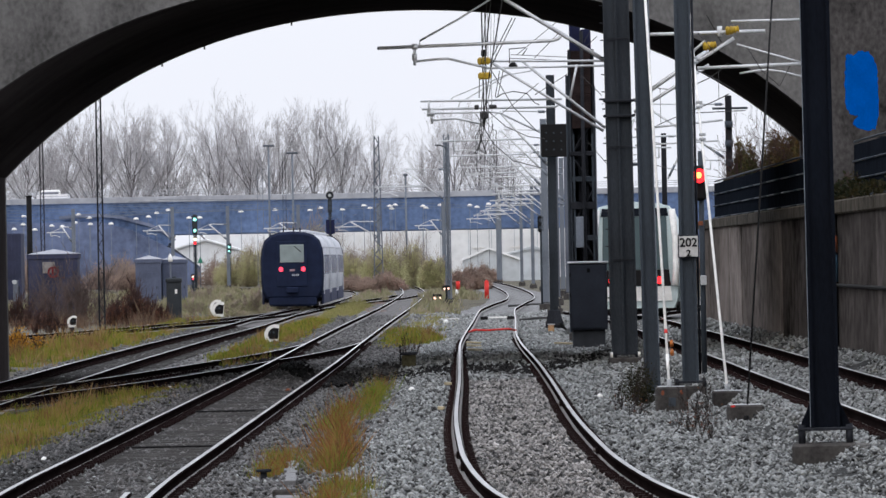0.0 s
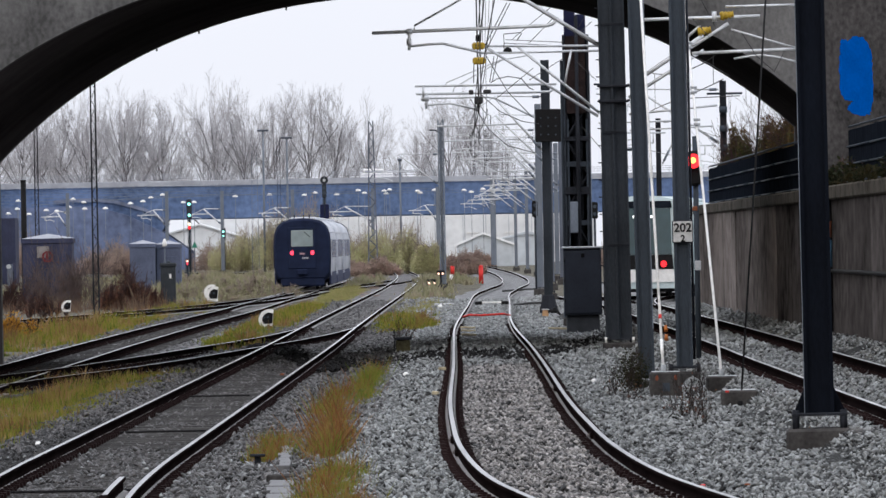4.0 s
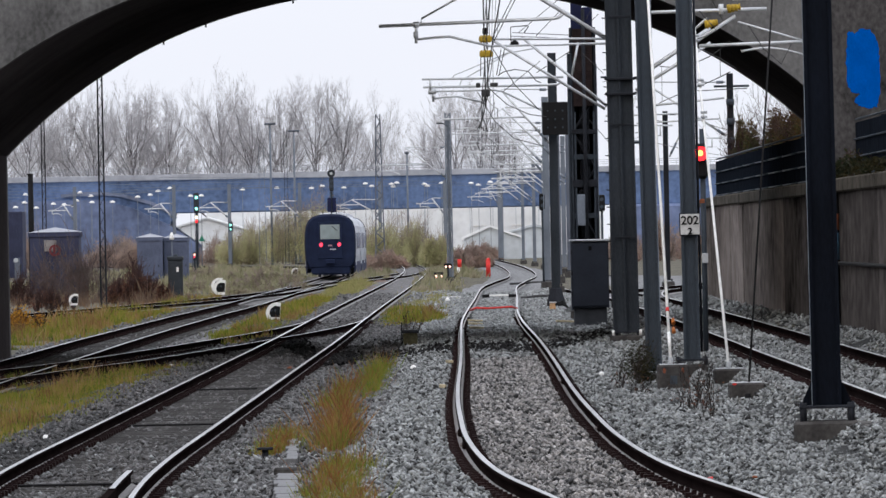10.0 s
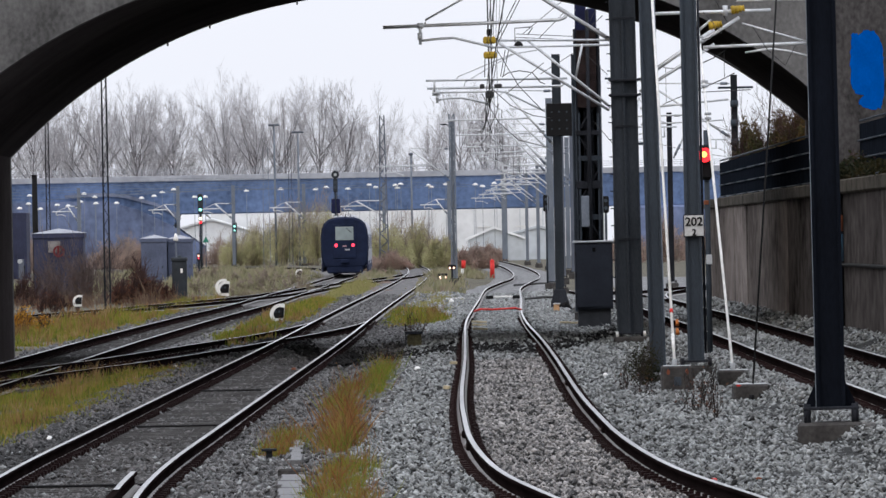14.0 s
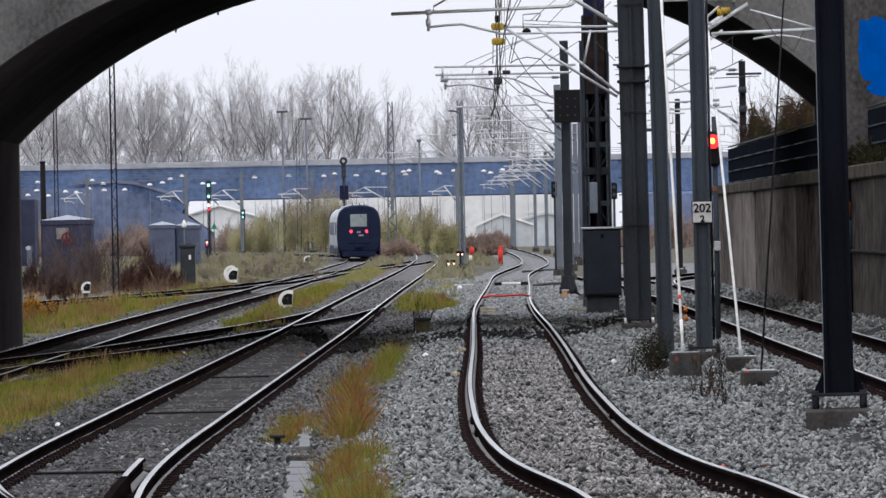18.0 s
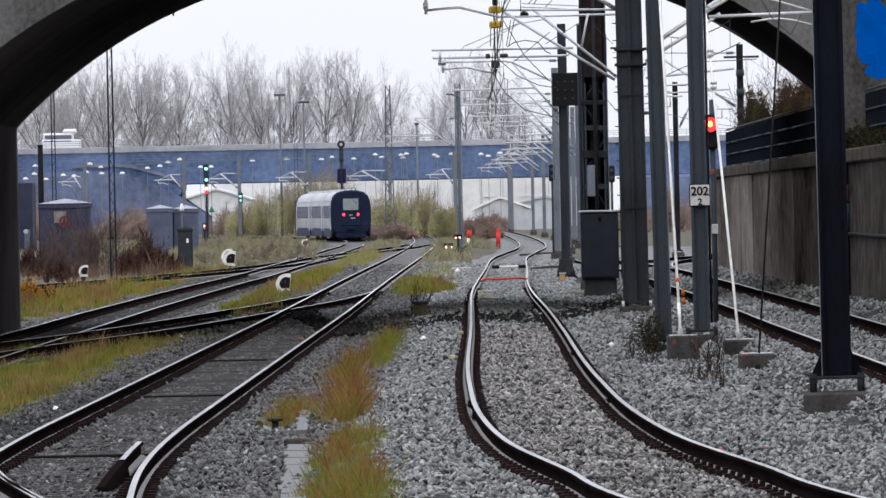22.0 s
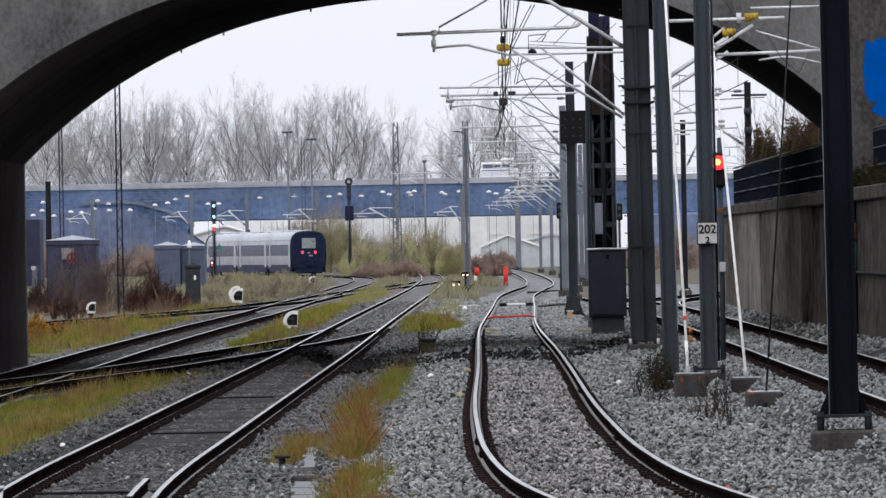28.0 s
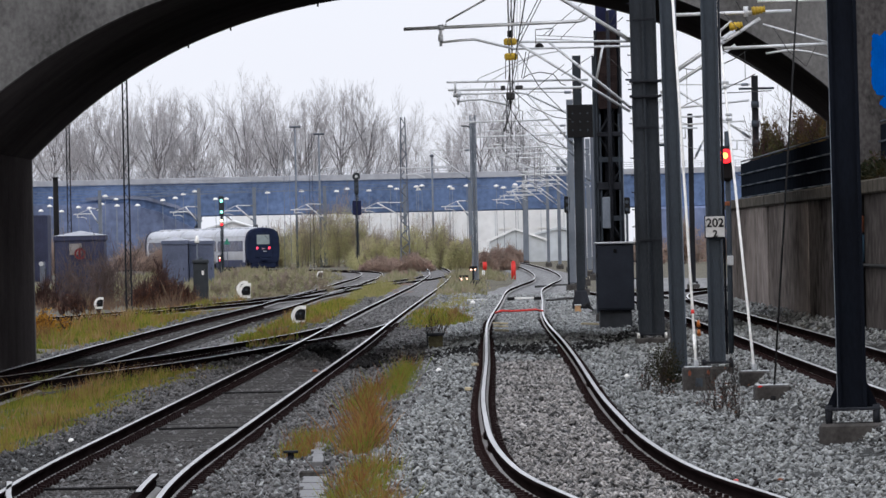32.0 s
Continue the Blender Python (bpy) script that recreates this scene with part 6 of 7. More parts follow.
far_signal(-22.3, 690, -0.3, 4.9, 6.7, ((1.35, M_GREEN_LAMP, 0.14), (0.35, M_GREEN_LAMP, 0.13), (-0.45, M_WARM_LAMP, 0.13), (-0.8, M_RED_LAMP, 0.12)), "far signal showing green and warm lights")
far_signal(-22.3, 800, -0.3, 3.2, 4.35, ((0.75, M_GREEN_LAMP, 0.12), (0.3, M_GREEN_LAMP, 0.1)), "low far signal showing green")
tall = far_signal(-10.05, 690, -0.3, 6.6, 7.9, ((0.9, M_MAST, 0.17), (0.45, M_MAST, 0.17)), "tall dark signal with unlit lamps and route panels", True, 0.2)
part("round_target", disc(bmesh.new(), (0, -0.1, 8.5), 0.36, 0.36, 0.1, 18), M_GREEN_BOX, tall, "round dark lamp target")
part("lens", disc(bmesh.new(), (0, -0.2, 8.5), 0.14, 0.14, 0.06, 14), M_SIGN_GREY, tall, "pale unlit lens")
far_signal(-18.3, 560, -0.3, 0.9, 1.5, ((0.4, M_ROSE_LAMP, 0.075), (0.22, M_TAIL_LAMP, 0.06)), "low far signal with a small red light", False, 0.14)

# ---- yard masts with brackets, far off ----
for x, arm_to in ((-38.6, -41.0), (-28.2, -30.9), (-22.4, -25.6), (-15.0, -18.2), (-6.6, -10.8), (0.2, -2.4)):
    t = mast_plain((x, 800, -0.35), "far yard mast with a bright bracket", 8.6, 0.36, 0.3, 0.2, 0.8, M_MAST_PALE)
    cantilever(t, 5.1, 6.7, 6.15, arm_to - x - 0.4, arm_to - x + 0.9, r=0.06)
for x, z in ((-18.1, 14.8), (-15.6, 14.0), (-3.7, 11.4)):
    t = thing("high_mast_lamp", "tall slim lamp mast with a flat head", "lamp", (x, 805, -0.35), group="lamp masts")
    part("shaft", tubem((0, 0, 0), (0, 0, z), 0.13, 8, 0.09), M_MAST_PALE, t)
    part("lamp_head", boxm(-0.62, 0.62, -0.3, 0.3, z, z + 0.2, bevel=0.06) if z > 13 else boxm(-0.25, 0.25, -0.25, 0.25, z, z + 0.3, bevel=0.1), M_MAST_MID, t)

# white dome lamps of the far yard: across, height
DOMES = ((-46.5, 7.2), (-47.6, 5.8), (-46.6, 6.3), (-45.3, 5.7), (-40.4, 7.3), (-40.8, 6.4), (-39.2, 6.9), (-39.1, 6.2), (-42.2, 6.0), (-41.1, 5.8), (-43.4, 6.1), (-36.8, 6.2), (-34.0, 6.7), (-32.6, 6.9), (-31.7, 7.3), (-30.4, 7.6), (-28.1, 6.7), (-26.9, 6.7), (-22.3, 7.3), (-18.5, 7.4), (-14.6, 7.3), (-13.4, 7.5), (-11.0, 7.3), (-8.6, 7.7), (-7.9, 7.4), (-5.7, 7.6), (-5.1, 7.7), (-5.5, 7.3), (-2.0, 7.5), (-1.7, 7.3), (-0.1, 7.6), (3.2, 7.5), (4.0, 7.3), (5.3, 7.6))
base_lamp = thing("dome_lamp", "white dome yard lamp on a thin post", "lamp", (DOMES[0][0], 850, -0.35), group="dome lamps")
part("post", tubem((0, 0, -2.0), (0, 0, 7.5), 0.028, 6), M_MAST_PALE, base_lamp)
part("shade", dome(bmesh.new(), (0, 0, 7.5), 0.31, 12, 4, 0.85), M_WHITE, base_lamp, "white dome shade")
base_lamp.location.z = DOMES[0][1] - 6.9
for x, z in DOMES[1:]:
    copy_thing(base_lamp, pose(x, 850, z - 6.9))

# faint wires over the far yard
yard = thing("yard_wires", "faint overhead wires across the far yard", "wire")
for i in range(10):
    x0, x1 = -58 + 3 * i, -30 + 4.4 * i
    part("wire", bent(bmesh.new(), [(x0, 790 + 5 * i, 7.4 + 0.22 * i), ((x0 + x1) / 2, 800, 6.9 + 0.2 * i), (x1, 815 - 3 * i, 8.2 - 0.1 * i)], 0.016, 4), M_MAST_PALE, yard)


# ---- the far blue road bridge ----
# girder and wall colours are lightened and blued to hold the haze
M_BLUE_STEEL = mat("hazed_blue_bridge_paint", (0.115, 0.172, 0.315), 0.85, spec=0.1, var=0.35, scale=0.12, fine=1.5)
M_BLUE_SHADE = mat("hazed_blue_bridge_wall", (0.135, 0.172, 0.29), 0.9, var=0.3, scale=0.12, fine=1.2)
far = thing("road_bridge", "long blue girder road bridge across the yard", "bridge", (0, 950, 0))
part("girder", boxm(-420, 300, 0, 1.0, 5.9, 10.0, bevel=0.1), M_BLUE_STEEL, far)
part("rear_girder", boxm(-420, 300, 13, 14, 5.9, 9.6, bevel=0.1), M_BLUE_STEEL, far)
for i in range(60):
    part("stiffener", boxm(-80 + 2.1 * i, -79.88 + 2.1 * i, -0.05, 0.0, 6.1, 9.7), M_BLUE_STEEL, far)
# parapet tone is drawn near the hazy sky
M_PARAPET = mat("hazed_parapet_concrete", (0.36, 0.38, 0.43), 0.9, var=0.15, scale=0.25, fine=1.5)
part("parapet", boxm(-420, 300, -0.25, 0.0, 10.0, 10.72, bevel=0.05), M_PARAPET, far, "pale concrete parapet")
part("deck", boxm(-420, 320, 1.0, 16, 9.6, 10.3), M_BLUE_SHADE, far)
for z in (11.0, 11.25, 11.5):
    part("rail", tubem((-420, 0.1, z), (300, 0.1, z), 0.03, 5), M_PARAPET, far)
for i in range(60):
    part("baluster", tubem((-80 + i * 2.1, 0.1, 10.6), (-80 + i * 2.1, 0.1, 11.5), 0.025, 4), M_PARAPET, far)
for x in (-58, 26, 70):
    part("pier", boxm(x - 0.7, x + 0.7, 3, 12, -0.5, 6.0, bevel=0.2), M_BLUE_SHADE, far)
bm = bmesh.new()
prof = [(-420, -0.4), (-30.5, -0.4), (-30.5, 1.9), (-34, 4.4), (-38.5, 6.6), (-42.5, 7.7), (-420, 7.7)]
ring = [[bm.verts.new((x, y, z)) for x, z in prof] for y in (-2.0, 12)]
for i in range(len(prof)):
    j = (i + 1) % len(prof)
    bm.faces.new((ring[0][i], ring[0][j], ring[1][j], ring[1][i]))
bm.faces.new(ring[0][::-1])
bm.faces.new(ring[1])
part("abutment", bm, M_BLUE_SHADE, far, "grey-blue sloping abutment")
part("abutment", boxm(23, 120, -1.0, 12, -0.5, 5.9, bevel=0.3), M_BLUE_SHADE, far, "grey-blue abutment")

# dark sloping underside of the ramp that meets the abutment
bm = bmesh.new()
low = [(-42.6, 6.75), (-41.8, 6.46), (-38.26, 5.36), (-34.7, 3.89)]
high = [(-42.6, 8.2), (-40.0, 7.95), (-36.2, 6.86), (-33.4, 5.4)]
rows = [[bm.verts.new((x, y, z)) for x, z in line] for y, line in ((-0.5, low), (-0.5, high), (9, high), (9, low))]
for a, b in zip(rows, rows[1:] + rows[:1]):
    for i in range(3):
        bm.faces.new((a[i], a[i + 1], b[i + 1], b[i]))
part("ramp_girder", bm, M_BLUE_STEEL, far, "dark blue curved ramp girder")
# ramp edge blued like the hazy wall beside it
M_RAMP_EDGE = mat("hazed_ramp_concrete", (0.17, 0.2, 0.29), 0.9, var=0.25, scale=0.2, fine=1.5)
bm = bmesh.new()
line = [(-47.5, 8.1), (-45, 8.3), (-42.6, 8.3), (-40.0, 8.05), (-36.2, 6.96), (-33.4, 5.5)]
rows = [[bm.verts.new((x, y, z + o)) for x, z in line] for y, o in ((-0.75, 0.0), (-0.75, 0.42), (-0.3, 0.42), (-0.3, 0.0))]
for a, b in zip(rows, rows[1:] + rows[:1]):
    for i in range(5):
        bm.faces.new((a[i], a[i + 1], b[i + 1], b[i]))
part("ramp_parapet", bm, M_RAMP_EDGE, far, "grey concrete edge of the curved ramp")
t = thing("site_container", "dark blue container behind the hut", "container", (-33.7, 600, -0.35))
part("body", boxm(-0.6, 0.6, 0, 5, 0.0, 5.25, bevel=0.05), M_HUT, t)
for i in range(4):
    part("rib", boxm(-0.5 + 0.28 * i, -0.42 + 0.28 * i, -0.05, 0.0, 0.1, 5.1, bevel=0.01), M_HUT, t)

# ---- halls and sheds behind ----
# cladding is whiter than its paint, in place of haze
M_HALL = mat("hazed_hall_cladding", (0.84, 0.86, 0.88), 0.7, var=0.1, scale=0.1, fine=0.8)
M_SHED = mat("grey_shed_wall", (0.5, 0.54, 0.58), 0.8, var=0.15, scale=0.2, fine=1)


def gable(name, x0, x1, y0, y1, eave, ridge, at, label, wall_m, roof_m, z0=-0.4):
    t = thing(name, label, "building", (0, 0, 0), group="far buildings")
    bm = bmesh.new()
    ring = [[bm.verts.new((x, y, z)) for x, z in ((x0, z0), (x1, z0), (x1, eave), (at, ridge), (x0, eave))] for y in (y0, y1)]
    for i in range(5):
        j = (i + 1) % 5
        if i not in (2, 3):
            bm.faces.new((ring[0][i], ring[0][j], ring[1][j], ring[1][i]))
    bm.faces.new(ring[0][::-1])
    bm.faces.new(ring[1])
    part("wall", bm, wall_m, t)
    for xa, za, xb, zb in ((x0 - 0.3, eave - 0.1, at, ridge), (at, ridge, x1 + 0.3, eave - 0.1)):
        bm = bmesh.new()
        v = [bm.verts.new((x, y, z + o)) for o in (0.02, 0.25) for x, y, z in ((xa, y0 - 0.3, za), (xb, y0 - 0.3, zb), (xb, y1, zb), (xa, y1, za))]
        for q in ((0, 1, 5, 4), (1, 2, 6, 5), (2, 3, 7, 6), (3, 0, 4, 7), (4, 5, 6, 7), (3, 2, 1, 0)):
            bm.faces.new([v[i] for i in q])
        part("roof", bm, roof_m, t)
    return t


hall = gable("storage_hall", -31, 21, 1000, 1050, 8.0, 9.0, 20, "large pale clad storage hall behind the bridge", M_HALL, M_HALL)
for k in range(12):
    part("cladding_rib", boxm(-14.5 + 3 * k, -14.42 + 3 * k, 999.93, 1000.0, 0, 7.9), M_SHED, hall)
for x in (-11, -6, 4, 9, 15):
    part("roof_light", boxm(x, x + 1.6, 999.9, 1000.0, 3.6, 3.75), M_WHITE, hall)
gable("storage_hall", -40, -22.0, 985, 996, 2.6, 5.2, -30.5, "pale low hall with a sloping roof", M_HALL, M_HALL)
gable("shed", 2.3, 8.6, 850, 862, 2.0, 3.25, 5.2, "grey gabled shed near the track", M_SHED, M_HALL)
gable("shed", 7.6, 13.0, 870, 884, 2.6, 3.3, 10.4, "blue-grey long shed near the track", M_SHED, M_SHED)


# ---- bare trees, bushes, weeds and grass ----
def sticks(name, segs, material, parent=None, sides=3):
    """Tapered three-sided sticks; segs holds rows of start, end, start radius, end radius."""
    s = np.asarray(segs, float)
    a, b, ra, rb = s[:, 0:3], s[:, 3:6], s[:, 6:7], s[:, 7:8]
    d = b - a
    d /= np.linalg.norm(d, axis=1)[:, None] + 1e-9
    ref = np.where(np.abs(d[:, 2:3]) > 0.9, np.array([[1.0, 0, 0]]), np.array([[0, 0, 1.0]]))
    u = np.cross(d, ref)
    u /= np.linalg.norm(u, axis=1)[:, None]
    w = np.cross(d, u)
    v = np.empty((len(s), 2 * sides, 3))
    for i in range(sides):
        an = 2 * math.pi * i / sides
        o = math.cos(an) * u + math.sin(an) * w
        v[:, i], v[:, sides + i] = a + ra * o, b + rb * o
    base = (np.arange(len(s)) * 2 * sides)[:, None]
    f = np.concatenate([base + np.array([[i, (i + 1) % sides, sides + (i + 1) % sides, sides + i]]) for i in range(sides)])
    return raw_mesh(name, v.reshape(-1, 3), f, material, parent)


def grow(rng, start, way, length, radius, level, spread, out, kids, lift):
    """Recursive limbs: each limb is three bent pieces that carry thinner limbs."""
    p, d = np.array(start, float), np.array(way, float)
    n = 3 if level else 1
    for i in range(n):
        d = d + rng.normal(0, 0.07, 3) + np.array([0, 0, lift])
        d /= np.linalg.norm(d)
        q = p + d * length / n
        r0, r1 = radius * (1 - 0.55 * i / n), radius * (1 - 0.55 * (i + 1) / n)
        out.append((*p, *q, r0, r1))
        if level:
            for _ in range(kids[level - 1]):
                a = rng.uniform(0, 2 * math.pi)
                side = np.cross(d, [math.cos(a), math.sin(a), 0.3])
                side /= np.linalg.norm(side) + 1e-9
                t = rng.uniform(0.2, 1)
                w = d * math.cos(spread) + side * math.sin(spread) * rng.uniform(0.7, 1.3)
                grow(rng, p + (q - p) * t, w, length * rng.uniform(0.42, 0.66), max(0.002, r1 * 0.55), level - 1, spread, out, kids, lift)
        p = q


M_TREE = mat("grey_brown_winter_bark", (0.15, 0.14, 0.15), 0.9, var=0.25, scale=0.5, fine=4)
# twigs paler than the limbs, as haze would fade them
M_BARK = mat("hazed_twig_bark", (0.4, 0.39, 0.41), 0.9, var=0.2, scale=0.5, fine=4)


def bare_tree(seed, height, label):
    """A poplar: a leader with many limbs that leave it narrowly, bow upwards and break into fine twigs."""
    rng = np.random.default_rng(seed)
    t = thing("bare_tree", label, "tree", group="row of bare trees")
    trunk, crown = [], []
    p = np.zeros(3)
    steps = 14
    for i in range(steps):
        q = p + np.array([rng.normal(0, 0.09), rng.normal(0, 0.09), height * 0.72 / steps])
        r = height * 0.0125 * (1 - 0.86 * i / steps)
        trunk.append((*p, *q, r, height * 0.0125 * (1 - 0.86 * (i + 1) / steps)))
        if i >= 4:
            for k in range(2):
                a = rng.uniform(0, 2 * math.pi)
                tilt = rng.uniform(0.55, 0.95) if i < 9 else rng.uniform(0.4, 0.9)
                w = np.array([math.cos(a) * math.sin(tilt), math.sin(a) * math.sin(tilt), math.cos(tilt)])
                reach = height * (0.5 - 0.014 * i) * rng.uniform(0.85, 1.03)
                grow(rng, p + (q - p) * rng.uniform(0, 1), w, reach, max(0.08, r * 0.62), 3, 0.46, crown, (2, 2, 1), 0.1)
        p = q
    grow(rng, p, (0, 0, 1), height * 0.24, 0.07, 3, 0.42, crown, (3, 2, 1), 0.05)
    sticks("trunk", trunk, M_TREE, t, 6)
    c = np.array(crown)
    c[:, 6:] = np.maximum(c[:, 6:] * 0.85, 0.0105)
    thick = c[:, 6] > 0.03
    sticks("limb_frame", c[thick], M_TREE, t, 4)
    sticks("crown", c[~thick], M_BARK, t)
    return t


TREES = [bare_tree(s, 21.7, "tall bare winter poplar with fine upswept twigs") for s in (11, 12, 13, 14, 15)]
rng = random.Random(21)
spots = [(-65 + 5.3 * i + rng.uniform(-1.0, 1.0), 1100 + rng.uniform(-15, 25), rng.uniform(0.94, 1.0)) for i in range(10)]
spots += [(-14.2, 1095, 0.99), (-9.4, 1112, 0.84), (-24.5, 1101, 0.92), (-2.2, 1105, 0.8), (1.5, 1098, 0.96), (5.6, 1102, 0.94), (9.2, 1112, 0.78), (-66, 1105, 0.9), (-41.0, 1118, 0.96), (-50.5, 1122, 0.94), (-58.5, 1120, 0.93), (-46.0, 1126, 0.95), (-34.5, 1124, 0.96)]
for i, (x, y, k) in enumerate(spots):
    m = pose(x, y, -0.4, 0, 0, rng.uniform(0, 360)) @ Matrix.Diagonal((k * 1.04, k * 1.04, k * 1.03, 1))
    if i < 5:
        TREES[i].matrix_basis = m
    else:
        copy_thing(TREES[i % 5], m)


def leaf_mat(name, colors, rough=0.8, patch=0.6, size=0.8, clear=0.4):
    m = bpy.data.materials.new(name)
    m.use_nodes = True
    n, k = m.node_tree.nodes, m.node_tree.links
    b = n["Principled BSDF"]
    b.inputs["Roughness"].default_value = rough
    b.inputs["Specular IOR Level"].default_value = 0.2
    g, r = n.new("ShaderNodeNewGeometry"), n.new("ShaderNodeValToRGB")
    while len(r.color_ramp.elements) < len(colors):
        r.color_ramp.elements.new(0.5)
    for i, c in enumerate(colors):
        r.color_ramp.elements[i].position, r.color_ramp.elements[i].color = i / (len(colors) - 1), (*c, 1)
    noise_t = n.new("ShaderNodeTexNoise")
    noise_t.inputs["Scale"].default_value = size
    co = n.new("ShaderNodeTexCoord")
    k.new(co.outputs["Object"], noise_t.inputs["Vector"])
    mix = n.new("ShaderNodeMix")
    mix.data_type = 'FLOAT'
    mix.inputs[0].default_value = patch
    rng_n = n.new("ShaderNodeMapRange")
    rng_n.inputs[1].default_value, rng_n.inputs[2].default_value = 0.33, 0.67
    k.new(noise_t.outputs[0], rng_n.inputs[0])
    k.new(g.outputs["Random Per Island"], mix.inputs[2])
    k.new(rng_n.outputs[0], mix.inputs[3])
    k.new(mix.outputs[0], r.inputs[0])
    k.new(r.outputs[0], b.inputs["Base Color"])
    # thin leaves and blades let part of the light through
    through_light, blend = n.new("ShaderNodeBsdfTranslucent"), n.new("ShaderNodeMixShader")
    k.new(r.outputs[0], through_light.inputs["Color"])
    blend.inputs[0].default_value = clear
    k.new(b.outputs[0], blend.inputs[1])
    k.new(through_light.outputs[0], blend.inputs[2])
    k.new(blend.outputs[0], n["Material Output"].inputs["Surface"])
    return m


M_GRASS = leaf_mat("autumn_grass", [(0.035, 0.045, 0.01), (0.085, 0.11, 0.015), (0.15, 0.175, 0.022), (0.225, 0.215, 0.033), (0.28, 0.215, 0.055), (0.2, 0.12, 0.04)], patch=0.5, size=1.4)
M_TUFT = leaf_mat("mixed_tuft_grass", [(0.05, 0.085, 0.012), (0.11, 0.165, 0.018), (0.18, 0.21, 0.026), (0.25, 0.22, 0.05), (0.19, 0.10, 0.035)], patch=0.35, size=3.0)
M_SEED_GRASS = leaf_mat("brown_seed_grass", [(0.10, 0.052, 0.022), (0.19, 0.10, 0.04), (0.30, 0.19, 0.085), (0.36, 0.27, 0.14)])
# far and dull grass have the haze of the field in their colours
M_FAR_GRASS = leaf_mat("hazed_far_grass", [(0.17, 0.18, 0.06), (0.25, 0.245, 0.09), (0.31, 0.28, 0.12), (0.30, 0.23, 0.14)])
M_DULL_GRASS = leaf_mat("hazed_dull_grass", [(0.18, 0.18, 0.115), (0.25, 0.245, 0.14), (0.31, 0.28, 0.19), (0.28, 0.21, 0.17)])
M_RUST_GRASS = leaf_mat("rusty_grass", [(0.08, 0.035, 0.02), (0.17, 0.07, 0.028), (0.25, 0.11, 0.035), (0.31, 0.18, 0.07), (0.14, 0.06, 0.03)], patch=0.25, size=4.0)
# bush leaves and twigs brightened to make up for missing haze
M_BUSH = leaf_mat("hazed_yellow_green_leaves", [(0.4, 0.4, 0.22), (0.45, 0.44, 0.24), (0.48, 0.45, 0.26), (0.47, 0.41, 0.3)])
M_BUSH_TWIG = mat("hazed_bush_twigs", (0.27, 0.22, 0.19), 0.9, var=0.3)
M_RUST_LEAF = leaf_mat("red_brown_leaves", [(0.06, 0.03, 0.025), (0.12, 0.05, 0.035), (0.14, 0.075, 0.045), (0.09, 0.055, 0.04)])
# brown leaves, likewise lightened as haze
M_BROWN_LEAF = leaf_mat("hazed_brown_leaves", [(0.25, 0.17, 0.155), (0.32, 0.235, 0.2), (0.36, 0.28, 0.23), (0.34, 0.2, 0.175)])
M_ORANGE_LEAF = leaf_mat("orange_leaves", [(0.24, 0.09, 0.012), (0.4, 0.18, 0.02), (0.45, 0.26, 0.04), (0.2, 0.13, 0.03)])
M_EVERGREEN = leaf_mat("dark_autumn_leaves", [(0.008, 0.012, 0.006), (0.018, 0.022, 0.01), (0.04, 0.032, 0.012), (0.065, 0.036, 0.012)])
M_DARK_TWIG = mat("black_brown_stalks", (0.03, 0.022, 0.02), 0.85, var=0.3)
M_HEDGE = leaf_mat("dark_hedge_leaves", [(0.03, 0.04, 0.016), (0.07, 0.075, 0.03), (0.11, 0.07, 0.025), (0.15, 0.065, 0.03)])
M_SAPLING = mat("brown_sapling_bark", (0.10, 0.075, 0.07), 0.85, var=0.3)
M_STALK = leaf_mat("withered_stalks", [(0.07, 0.045, 0.035), (0.12, 0.075, 0.055), (0.18, 0.13, 0.09), (0.11, 0.055, 0.045)])
M_TWIG = mat("dark_red_twigs", (0.055, 0.03, 0.028), 0.85, var=0.3)


def leaves(name, blobs, count, size, material, parent, seed):
    """Small quads strewn through overlapping blobs (x, y, z, rx, ry, rz)."""
    rng = np.random.default_rng(seed)
    b = np.array(blobs, float)
    weight = b[:, 3] * b[:, 5]
    pick = rng.choice(len(b), count, p=weight / weight.sum())
    d = rng.normal(size=(count, 3))
    d /= np.linalg.norm(d, axis=1)[:, None]
    c = b[pick, :3] + d * b[pick, 3:] * rng.uniform(0.45, 1.08, (count, 1))
    u, w = rng.normal(size=(count, 3)), rng.normal(size=(count, 3))
    u /= np.linalg.norm(u, axis=1)[:, None]
    w -= (w * u).sum(1)[:, None] * u
    w /= np.linalg.norm(w, axis=1)[:, None]
    s = size * rng.uniform(0.5, 1.4, (count, 1))
    v = np.stack([c - u * s, c + w * s * 0.5, c + u * s, c - w * s * 0.5], 1)
    f = np.arange(count * 4).reshape(-1, 4)
    return raw_mesh(name, v.reshape(-1, 3), f, material, parent)


